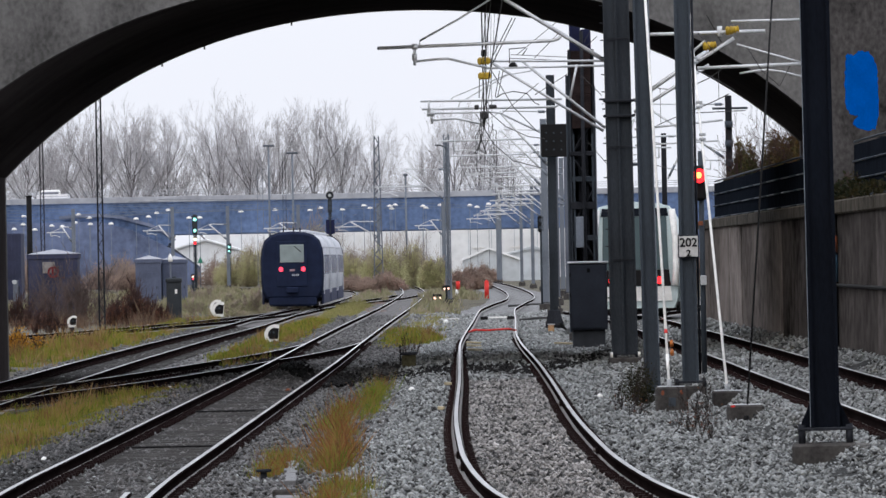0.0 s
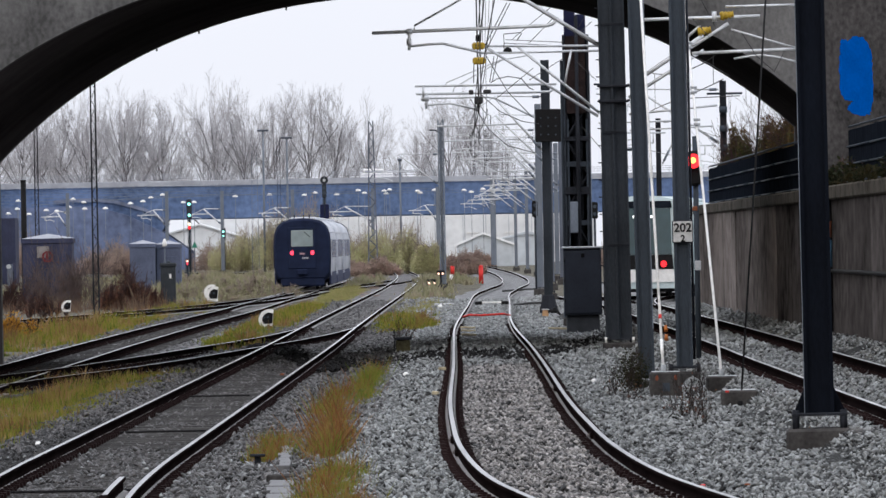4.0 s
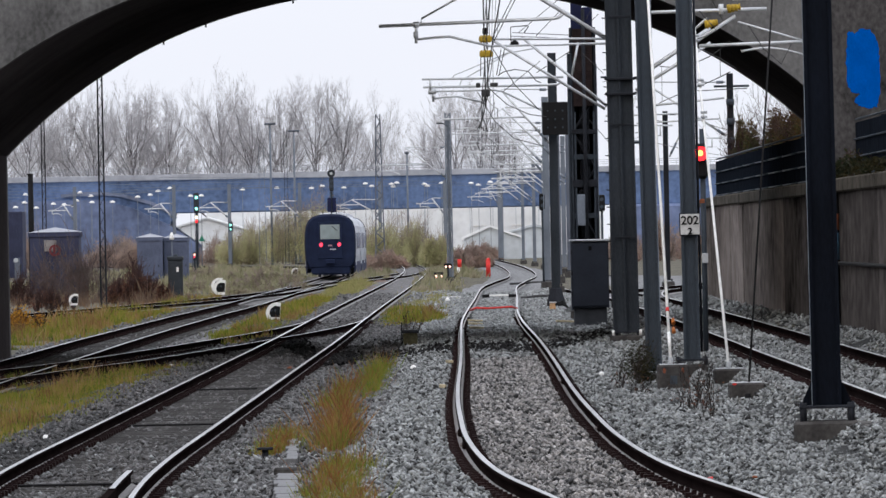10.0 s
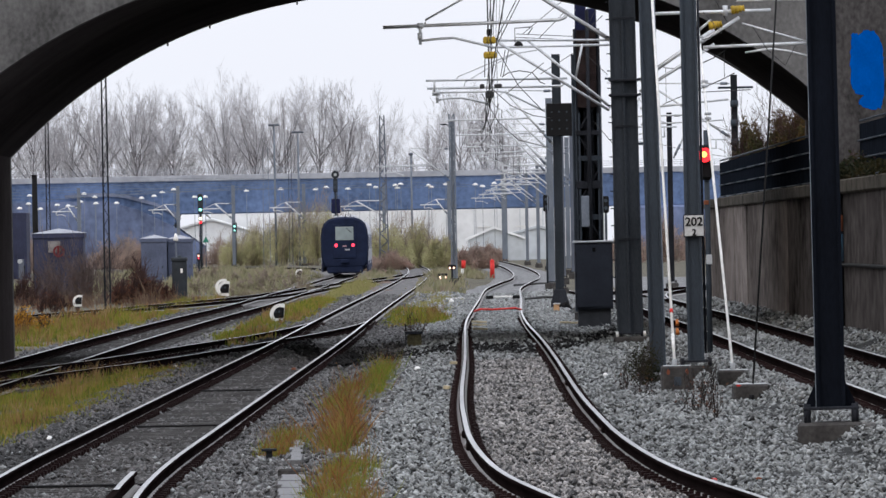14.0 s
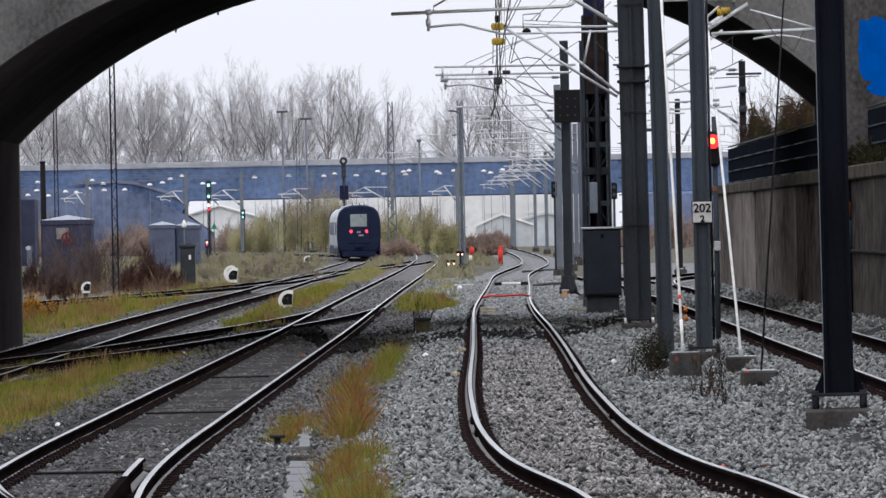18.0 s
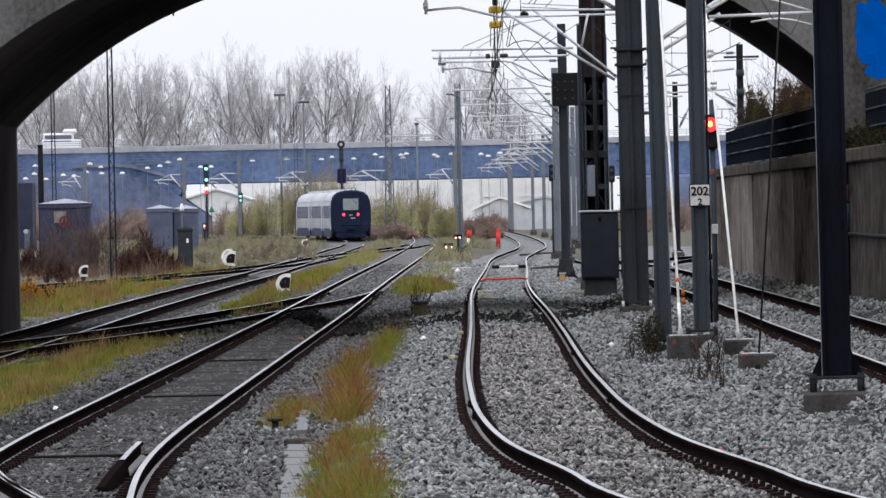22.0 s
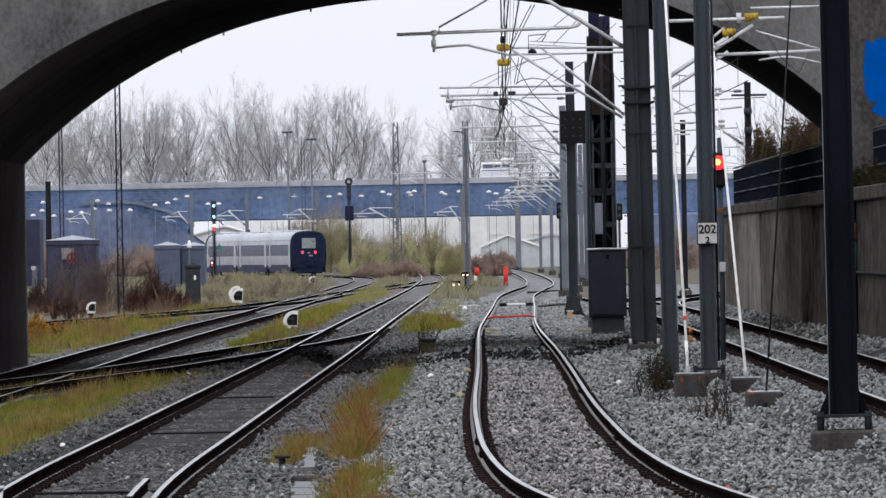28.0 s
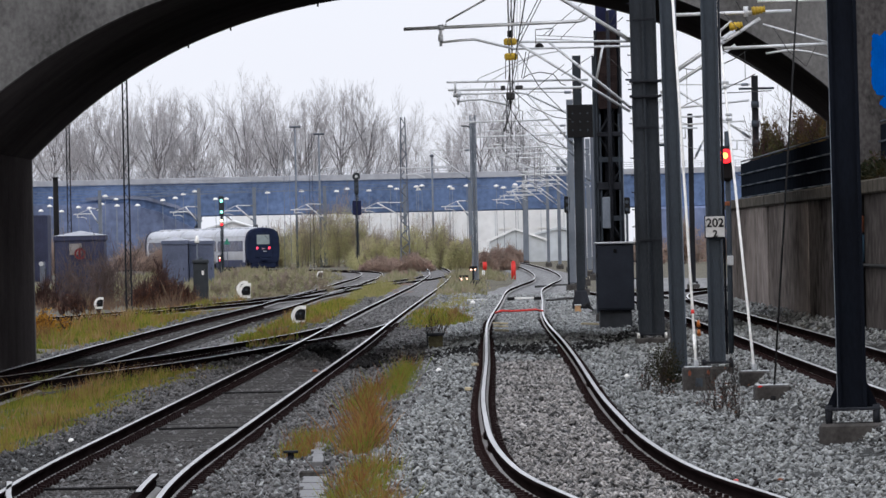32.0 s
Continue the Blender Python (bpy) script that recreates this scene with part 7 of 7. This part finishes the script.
def bush(x, y, z, w, h, label, material, seed, count=2500, leaf=0.16, twig=M_TWIG, stems=14, name="bush", depth=1.0, twig_min=0.012, thin=1.0, kids=(3, 2), low=True):
    rng = np.random.default_rng(seed)
    t = thing(name, label, "bush", (x, y, z), group="bushes")
    blobs, segs = [], []
    for i in range(stems):
        a = rng.uniform(-1, 1)
        px, py = a * w / 2 * 0.85, rng.uniform(-1, 1) * w / 2 * depth * 0.6
        top = h * rng.uniform(0.55, 1.0) * (1 - 0.45 * a * a)
        blobs.append((px, py, top * 0.62, w * 0.13 + 0.1, w * 0.13 * depth + 0.1, top * 0.4))
        if low:
            blobs.append((px, py, top * 0.32, w * 0.13 + 0.1, w * 0.13 * depth + 0.1, top * 0.3))
        grow(rng, (px * 0.7, py * 0.7, -0.1), (px * 0.25 / max(w, 0.1), 0, 1), top * 0.82, (0.012 * h + 0.006) * thin, 2, 0.42, segs, kids, 0.02)
    s = np.array(segs)
    s[:, 6:] = np.maximum(s[:, 6:], twig_min)
    tagged(sticks("branchwork", s, twig, t), kind="stuff")
    if count:
        tagged(leaves("leaf_mass", blobs, count, leaf, material, t, seed + 1), kind="stuff")
    return t


# bushes between and behind the far tracks
for i, (x, y, w, h, m, lab) in enumerate(((-7.6, 655, 3.2, 3.6, M_BUSH, "yellow-green"), (-5.2, 650, 3.4, 4.3, M_BUSH, "yellow-green"), (-2.9, 655, 3.2, 4.4, M_BUSH, "yellow-green"), (-0.6, 640, 2.2, 3.1, M_BUSH, "thinning yellow"), (1.2, 600, 1.5, 1.7, M_BROWN_LEAF, "red-brown"), (2.5, 620, 2.1, 2.0, M_BROWN_LEAF, "red-brown"), (4.4, 800, 2.6, 2.0, M_BROWN_LEAF, "bare brown"), (-9.0, 700, 2.4, 2.6, M_BUSH, "yellowing"), (-21.5, 812, 4.0, 4.4, M_BUSH, "yellowing"), (-9.6, 720, 2.6, 3.0, M_BUSH, "yellow-green"), (-13.6, 800, 3.8, 7.2, M_BUSH, "tall yellow-green"), (-16.0, 806, 4.2, 6.6, M_BUSH, "yellow-green"), (-19.0, 815, 5.0, 5.6, M_BUSH, "yellowing"), (-11.2, 800, 3.4, 5.2, M_BUSH, "yellow-green"), (-23.8, 820, 4, 3.6, M_BROWN_LEAF, "brown"), (-38, 700, 6, 3.4, M_BROWN_LEAF, "bare brown"), (-33.5, 780, 5, 3.6, M_BROWN_LEAF, "bare brown"), (-7.2, 632, 2.6, 1.5, M_BROWN_LEAF, "low red-brown"), (-4.9, 628, 2.8, 1.7, M_BROWN_LEAF, "low red-brown"), (-0.7, 660, 1.2, 0.9, M_BROWN_LEAF, "low red-brown"), (-29.5, 740, 4, 2.8, M_BROWN_LEAF, "bare brown"), (-43, 790, 6, 4.2, M_BROWN_LEAF, "bare brown"))):
    bush(x, y, -0.35, w * 1.35, h, lab + " bush beside the far tracks", m, 100 + i, 14000, 0.075, M_BUSH_TWIG, stems=26, twig_min=0.008, thin=0.5)
for i, (x, y, w, h) in enumerate(((16.5, 700, 4, 3.2), (19.5, 690, 4.5, 4.0), (23, 700, 5, 3.6), (27, 705, 5, 4.2), (13.6, 720, 3, 2.2))):
    bush(x, y, -0.35, w, h, "bare grey-brown thicket by the far bridge", M_BROWN_LEAF, 130 + i, 4000, 0.1, M_BUSH_TWIG, stems=18, twig_min=0.01)
# weeds and shrubs round the huts
for i, (x, y, w, h, m, n, lab) in enumerate(((-13.9, 328, 1.3, 1.25, M_RUST_LEAF, 2600, "dark red-brown shrub"), (-13.1, 329, 1.4, 1.5, M_RUST_LEAF, 3000, "dark red-brown shrub"), (-12.4, 330, 1.2, 1.15, M_RUST_LEAF, 2200, "dark red-brown shrub"), (-16.1, 332, 1.2, 2.2, M_RUST_LEAF, 60, "bare twiggy sapling"), (-17.2, 334, 1.3, 1.9, M_RUST_LEAF, 60, "bare twiggy sapling"), (-15.6, 338, 1.6, 2.9, M_RUST_LEAF, 60, "bare twiggy sapling"), (-16.6, 345, 1.8, 2.4, M_RUST_LEAF, 90, "bare twiggy sapling"), (-14.7, 335, 1.1, 2.6, M_RUST_LEAF, 90, "bare twiggy sapling"), (-17.8, 330, 2.2, 0.8, M_RUST_LEAF, 250, "brown withered shrub"), (-12.75, 228, 0.8, 1.05, M_ORANGE_LEAF, 1300, "orange autumn shrub"), (-12.1, 228, 0.5, 0.7, M_ORANGE_LEAF, 300, "orange autumn shrub"), (-15.5, 300, 2.2, 0.9, M_RUST_LEAF, 500, "brown withered shrub"), (-17.9, 340, 1.6, 2.6, M_RUST_LEAF, 200, "bare twiggy sapling"), (-16.9, 338, 1.4, 3.1, M_RUST_LEAF, 160, "bare twiggy sapling"), (-15.9, 333, 1.2, 2.4, M_RUST_LEAF, 160, "bare twiggy sapling"), (-18.6, 335, 1.2, 1.5, M_RUST_LEAF, 300, "brown withered shrub"), (-13.5, 333, 1.8, 1.7, M_RUST_LEAF, 2600, "dark red-brown shrub"), (-18.3, 300, 1.4, 1.0, M_ORANGE_LEAF, 300, "orange autumn shrub"))):
    bush(x, y, -0.38, w, h, lab + " in the yard weeds", m, 140 + i, n, 0.04, M_SAPLING if "bare" in lab else M_TWIG, stems=8 if "bare" in lab else 13, name="shrub", twig_min=0.007, thin=0.4, kids=(2, 2) if "bare" in lab else (1, 1) if "orange" in lab else (3, 3))
# weeds by the masts and between the tracks
for i, (x, y, w, h, m, n, lab) in enumerate(((2.72, 110.5, 0.75, 0.85, M_EVERGREEN, 2600, "dark green weed"), (2.66, 109.8, 0.4, 0.95, M_EVERGREEN, 160, "dark tall weed"), (3.05, 93.0, 0.3, 0.5, M_RUST_LEAF, 60, "dry red-brown weed"), (2.55, 108.5, 0.35, 0.45, M_RUST_LEAF, 30, "dry brown weed"), (2.98, 94.0, 0.34, 0.8, M_RUST_LEAF, 60, "dry red-brown weed"), (3.15, 91.0, 0.35, 0.85, M_RUST_LEAF, 60, "dry red-brown weed"), (2.6, 104, 0.2, 0.4, M_RUST_LEAF, 20, "dry brown weed"), (-0.75, 178, 0.5, 0.55, M_RUST_LEAF, 120, "withered weed"), (-0.85, 174, 0.3, 0.8, M_RUST_LEAF, 30, "withered stalk"), (0.35, 425, 1.0, 0.7, M_RUST_LEAF, 160, "withered brown weed"))):
    bush(x, y, float(ground_height(np.array(x), np.array(y))), w, h, lab + " in the ballast", m, 170 + i, n, 0.016, stems=5, name="weed", twig_min=0.0024, thin=0.34, kids=(2, 1), twig=M_DARK_TWIG)
# ivy and low growth along the coping
for i, (y, w, h) in enumerate(((119, 1.6, 0.5), (123, 1.8, 0.6), (127.5, 2.0, 0.55), (131, 1.6, 0.5), (134.5, 1.6, 0.62), (138, 1.8, 0.6), (142, 1.6, 0.5), (146, 1.6, 0.45))):
    bush(7.62, y, 3.12, w * 0.5, h, "dark withered growth along the wall coping", M_EVERGREEN, 210 + i, 900, 0.05, stems=8, name="shrub", depth=2.5, twig_min=0.005, thin=0.4)
# low withered weeds scattered over the far yard
rng = random.Random(77)
for i in range(34):
    y = rng.uniform(350, 640)
    x = rng.uniform(-0.034, -0.02) * y if i % 3 else rng.uniform(-0.011, -0.0085) * y
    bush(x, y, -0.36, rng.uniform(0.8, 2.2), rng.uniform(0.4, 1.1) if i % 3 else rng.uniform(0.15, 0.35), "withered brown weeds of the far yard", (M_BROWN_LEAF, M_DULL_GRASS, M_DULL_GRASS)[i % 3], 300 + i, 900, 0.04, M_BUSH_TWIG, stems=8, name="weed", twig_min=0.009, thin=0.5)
# growth on top of the wall
for i, (x, y, w, h) in enumerate(((9.15, 234, 0.7, 2.3), (9.6, 231, 1.0, 2.6), (10.1, 230, 1.2, 2.9), (10.6, 228, 1.4, 3.1), (11.2, 226, 1.6, 3.3), (12.4, 222, 2.6, 3.0))):
    bush(x, y, 2.95, w, h + 0.5, "dark autumn shrub above the wall", M_HEDGE, 190 + i, 16000, 0.045, low=False, stems=16, depth=0.8, twig_min=0.004, thin=0.25, kids=(3, 2))
single("bank", boxm(8.9, 60, 214.4, 255, -0.6, 3.0, bevel=0.5), M_FIELD, "grassy bank beyond the wall end", "ground", "structure")


def grass(name, strips, count, h0, h1, width, material, seed, label, spread=1.0, gap=-0.15):
    """Blades over plan strips (x0, x1, y0, y1), thinned by a slow noise so that tufts and gaps show."""
    rng = np.random.default_rng(seed)
    s = np.array(strips, float)
    area = (s[:, 1] - s[:, 0]) * (s[:, 3] - s[:, 2])
    tufts = max(20, count // 35)
    which = rng.integers(0, tufts, count)
    grade = rng.uniform(0.55, 1.35, tufts)[which]
    pick = rng.choice(len(s), tufts, p=area / area.sum())[which]
    u, v = rng.uniform(0, 1, tufts)[which], rng.uniform(0, 1, tufts)[which]
    wide = rng.uniform(0.05, 0.22, tufts)[which] * spread
    x = s[pick, 0] + (s[pick, 1] - s[pick, 0]) * u + rng.normal(0, 1, count) * wide
    y = s[pick, 2] + (s[pick, 3] - s[pick, 2]) * v + rng.normal(0, 1.6, count) * wide
    k = np.sin(x * 2.1 + 3 * np.sin(y * 0.23)) * np.sin(y * 0.37 + 2 * np.sin(x * 1.3)) + rng.normal(0, 0.35, count)
    edge = np.abs(2 * u - 1) ** 2 + np.abs(2 * v - 1) ** 6 + rng.normal(0, 0.12, count) + 0.3 * np.sin(y * 1.7 + x * 4)
    keep = (k > gap) & (edge < 0.95)
    x, y, k, edge, grade = x[keep], y[keep], k[keep], edge[keep], grade[keep]
    n = len(x)
    z = ground_height(x, y) - 0.03
    h = rng.uniform(h0, h1, n) * grade * np.clip(0.8 + 0.5 * k, 0.35, 1.4) * np.clip(1.15 - 0.6 * edge, 0.3, 1.2)
    a = rng.uniform(0, 2 * math.pi, n)
    lean = (0.05 + 0.85 * rng.uniform(0, 1, n) ** 2) * h
    b = rng.uniform(0, 2 * math.pi, n)
    w = width * rng.uniform(0.6, 1.4, n)
    dx, dy = np.cos(a) * w, np.sin(a) * w
    lx, ly = np.cos(b) * lean, np.sin(b) * lean
    p0, p1 = np.stack([x - dx, y - dy, z], 1), np.stack([x + dx, y + dy, z], 1)
    p2 = np.stack([x + dx * 1.1 + lx * 0.56, y + dy * 1.1 + ly * 0.56, z + h * 0.6], 1)
    p3 = np.stack([x + lx, y + ly, z + h], 1)
    vts = np.stack([p0, p1, p2, p3], 1).reshape(-1, 3)
    ob = raw_mesh(name, vts, np.arange(n * 4).reshape(-1, 4), material)
    return tagged(ob, label, "grass", kind="stuff")


YARD = [(-8.5, -5.4, 103, 138), (-8.6, -5.0, 130, 152), (-7.3, -5.5, 90, 112)]
grass("yard_grass", YARD, 105000, 0.04, 0.17, 0.007, M_GRASS, 31, "yellow-green autumn grass between the near tracks", 1.3, -0.6)
grass("seed_grass", YARD, 15000, 0.1, 0.26, 0.005, M_SEED_GRASS, 51, "brown seed stalks above the yard grass")
STRIP = [(-6.4, -4.4, 196, 320), (-5.6, -4.3, 176, 200), (-1.9, 0.0, 205, 262)]
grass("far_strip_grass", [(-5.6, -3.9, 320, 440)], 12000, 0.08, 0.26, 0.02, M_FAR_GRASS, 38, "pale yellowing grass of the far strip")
grass("strip_grass", STRIP, 52000, 0.06, 0.22, 0.013, M_GRASS, 32, "yellowing grass strip between the tracks", 1.0, -0.3)
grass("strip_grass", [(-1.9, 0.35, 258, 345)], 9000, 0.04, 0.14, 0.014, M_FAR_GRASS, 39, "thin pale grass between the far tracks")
grass("seed_grass", STRIP, 5000, 0.16, 0.34, 0.009, M_SEED_GRASS, 52, "brown seed stalks above the grass strip")
VERGE = [(-13.6, -9.9, 188, 300), (-12, -9.6, 300, 345)]
grass("verge_grass", VERGE, 42000, 0.08, 0.28, 0.014, M_GRASS, 33, "yellowing grass along the siding")
grass("seed_grass", VERGE, 8000, 0.2, 0.45, 0.009, M_SEED_GRASS, 53, "brown seed stalks along the siding")
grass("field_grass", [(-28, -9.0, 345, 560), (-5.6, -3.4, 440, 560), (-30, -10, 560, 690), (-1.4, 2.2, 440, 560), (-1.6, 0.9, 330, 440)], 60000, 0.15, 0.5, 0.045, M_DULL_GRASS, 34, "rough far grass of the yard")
grass("weed_stalks", [(-21, -10.5, 318, 345), (-14.5, -10.2, 300, 320)], 5200, 0.15, 0.7, 0.009, M_STALK, 36, "brown withered weeds round the huts")
for area, n, h0, h1, n2, k0, k1, lab in (
        ([(-1.4, -1.06, 82, 92), (-1.5, -1.18, 92, 104), (-1.72, -1.38, 104, 119)], 7600, 0.06, 0.28, 6500, 0.12, 0.4, "tall rusty orange grass tuft between the tracks"),
        ([(-2.22, -1.68, 84.5, 95)], 4600, 0.06, 0.24, 1500, 0.12, 0.32, "orange and yellow grass tuft beside the cable trough"),
        ([(-1.3, -0.98, 108, 134)], 5200, 0.08, 0.28, 700, 0.15, 0.36, "yellow-green grass tuft between the tracks"),
        ([(-1.16, -0.48, 55, 60), (-1.26, -0.62, 60, 67), (-1.36, -0.78, 67, 76)], 16000, 0.05, 0.19, 5200, 0.09, 0.25, "green grass tuft with brown tips between the tracks")):
    grass("tuft_grass", area, n, h0, h1, 0.0024, M_TUFT, 35 + n, lab, 0.55, -0.6)
    grass("tuft_grass", area, n2, k0, k1, 0.002, M_RUST_GRASS, 55 + n2, lab, 0.55, -0.6)


# ---- loose ballast stones ----
STONE = np.array([(1, 0, 0), (-1, 0, 0), (0, 1, 0), (0, -1, 0), (0, 0, 1), (0, 0, -1)], float)
STONE_F = np.array([(0, 2, 4), (2, 1, 4), (1, 3, 4), (3, 0, 4), (2, 0, 5), (1, 2, 5), (3, 1, 5), (0, 3, 5)])


def stones(name, x0, x1, y0, y1, per_m2, size, material, seed, label, lines=(), inner=0.0, along=None, within=None, without=None, mound=0.0):
    """Angular stones; near rails they lie lower, so that the rails and fastenings stay clear."""
    rng = np.random.default_rng(seed)
    n = int((x1 - x0) * (y1 - y0) * per_m2)
    x, y = rng.uniform(x0, x1, n), rng.uniform(y0, y1, n)
    low = np.zeros(n)
    keep = np.ones(n, bool)
    if along:
        off = (y - np.interp(x, [p[0] for p in along], [p[1] for p in along])) / (1 + 0.25 * np.sin(x * 5.3))
        keep &= (off > -5.5 + rng.uniform(0, 1.5, n)) & (off < 3 + 7 * rng.uniform(0, 1, n) ** 2)
    if within:
        keep &= np.abs(x - line_x(within)(y)) < 0.68
    if without:
        keep &= np.abs(x - line_x(without)(y)) > 0.8
    for line in lines:
        c = np.abs(x - line_x(line)(y))
        keep &= np.abs(c - 0.7525) > 0.1
        low = np.where(c < 1.4, inner, low)
        low = np.where(np.abs(c - 0.7525) < 0.16, 0.03, low)
    x, y, low = x[keep], y[keep], low[keep]
    n = len(x)
    heap = 0.018 * np.sin(x * 3.1 + y * 0.7) * np.sin(y * 1.3 - x)
    if mound:
        heap = mound * (1 - ((x - (x0 + x1) / 2) / (x1 - x0) * 2) ** 2) * (1 - ((y - (y0 + y1) / 2) / (y1 - y0) * 2) ** 2) * rng.uniform(0.55, 1.0, n)
    z = ground_height(x, y) - low + heap + rng.uniform(-0.024, 0.026, n)
    s = size * rng.uniform(0.6, 1.35, (n, 1, 1))
    v = STONE[None] * s * rng.uniform(0.55, 1.25, (n, 6, 1)) + rng.normal(0, 0.22, (n, 6, 3)) * s
    a = rng.uniform(0, 2 * math.pi, n)
    c, sn = np.cos(a)[:, None], np.sin(a)[:, None]
    vx, vy = v[..., 0] * c - v[..., 1] * sn, v[..., 0] * sn + v[..., 1] * c
    tilt = rng.normal(0, 0.5, (n, 1))
    vz = v[..., 2] * 0.75 + tilt * vx
    pts = np.stack([vx + x[:, None], vy + y[:, None], vz + z[:, None]], -1)
    f = (np.arange(n) * 6)[:, None, None] + STONE_F[None]
    ob = raw_mesh(name, pts.reshape(-1, 3), f.reshape(-1, 3), material)
    return tagged(ob, label, "ballast", kind="stuff")


stones("ballast_stones", -1.1, 4.4, 44, 64, 190, 0.031, M_STONE, 40, "loose pale granite stones", (LINE_B,), -0.03, without=LINE_B)
stones("ballast_stones", -1.1, 5.8, 64, 84, 180, 0.032, M_STONE, 41, "loose pale granite stones", (LINE_B, LINE_C), -0.03, without=LINE_B)
stones("ballast_stones", -1.0, 7.2, 84, 135, 115, 0.036, M_STONE, 42, "loose pale granite stones", (LINE_B, LINE_C), -0.03, without=LINE_B)
stones("ballast_stones", -0.9, 7.2, 135, 240, 30, 0.05, M_STONE, 43, "loose pale granite stones", (LINE_B, LINE_C), -0.03)
stones("gauge_stones", 0.2, 4.4, 44, 84, 260, 0.026, M_STONE_WARM, 37, "fine trodden grey-brown stones between the rails", (LINE_B,), -0.03, within=LINE_B)
stones("gauge_stones", 0.1, 1.9, 84, 135, 150, 0.033, M_STONE_WARM, 38, "fine trodden grey-brown stones between the rails", (LINE_B,), -0.03, within=LINE_B)
stones("ballast_heap", 3.38, 3.8, 107.3, 108.4, 1900, 0.034, M_STONE, 243, "small heap of pale stones at a mast foot", mound=0.24)
# near-black stones imitate the shaded gaps between the pale ones
stones("dark_stones", -0.9, 6.0, 44, 84, 34, 0.03, M_STONE_BLACK, 241, "near-black stones as shaded gaps in the pale ballast", (LINE_B, LINE_C), -0.035)
stones("dark_stones", -0.9, 7.2, 84, 140, 17, 0.036, M_STONE_BLACK, 242, "near-black stones as shaded gaps in the pale ballast", (LINE_B, LINE_C), -0.035)
# black stones paint the bridge's shade across the tracks and up to the cabinet
SHADE_LINE = ((-5.2, 183), (-4.0, 177), (-3.4, 172), (-2.9, 160), (-2.6, 148), (-2.0, 150), (-0.8, 147.3), (0.3, 147.2), (1.6, 147.6), (2.1, 149.2), (2.9, 160.8), (3.75, 174), (4.3, 181))
stones("soot_stones", -5.2, 4.4, 138, 194, 100, 0.045, M_STONE_SHADE, 244, "black stones painting the shade band of the bridge", (LINE_A, LINE_B), -0.045, SHADE_LINE)
stones("far_stones", 0.2, 4.6, 240, 330, 16, 0.065, M_STONE, 47, "loose pale stones of the far bed", (LINE_B,))
stones("far_old_stones", -4.6, -0.9, 230, 330, 12, 0.065, M_STONE_MID, 48, "dark stones of the far bed", (LINE_A,))
stones("far_stones", -1.4, 0.6, 240, 340, 10, 0.065, M_STONE, 50, "loose pale stones between the far tracks")
stones("siding_stones", -10.3, -6.5, 150, 300, 14, 0.06, M_STONE_MID, 49, "dark stones of the siding bed", (LINE_D,))
stones("old_stones", -2.75, -0.9, 46, 90, 95, 0.038, M_STONE_MID, 144, "wet mixed grey ballast stones", (LINE_A,), -0.02)
stones("pale_stones", -2.75, -0.9, 46, 90, 16, 0.036, M_STONE, 147, "paler stones among the wet ballast", (LINE_A,), -0.02)
stones("old_stones", -2.6, -0.8, 90, 140, 85, 0.041, M_STONE_MID, 145, "wet mixed grey ballast stones", (LINE_A,), -0.02)
stones("old_stones", -4.6, -2.75, 46, 90, 88, 0.037, M_STONE_DARK, 44, "loose sooty old ballast stones", (LINE_A,), -0.012)
stones("old_stones", -6.2, -4.6, 46, 108, 75, 0.038, M_STONE_BLACK, 149, "dark sooty stones beside the old track", (LINE_A,), -0.012)
stones("pale_stones", -6.0, -2.75, 46, 90, 7, 0.035, M_STONE, 146, "paler stones among the sooty ballast", (LINE_A,), -0.012)
stones("old_stones", -6.0, -2.6, 90, 140, 60, 0.041, M_STONE_DARK, 45, "loose sooty old ballast stones", (LINE_A,), 0.01)
stones("old_stones", -5.6, -0.8, 140, 230, 22, 0.055, M_STONE_DARK, 46, "loose sooty old ballast stones", (LINE_A, LINE_E))

# ---- sleepers last ----
sleepers(LINE_B, track_b, 44, 217, SLEEPER_NEW)
sleepers(LINE_A, track_a, 44, 217, SLEEPER_OLD)
sleepers(LINE_C, track_c, 75, 230, SLEEPER_NEW)
sleepers(LINE_E, track_e, 112, 214, SLEEPER_OLD)
sleepers(LINE_D, track_d, 150, 300, SLEEPER_OLD)

motions()
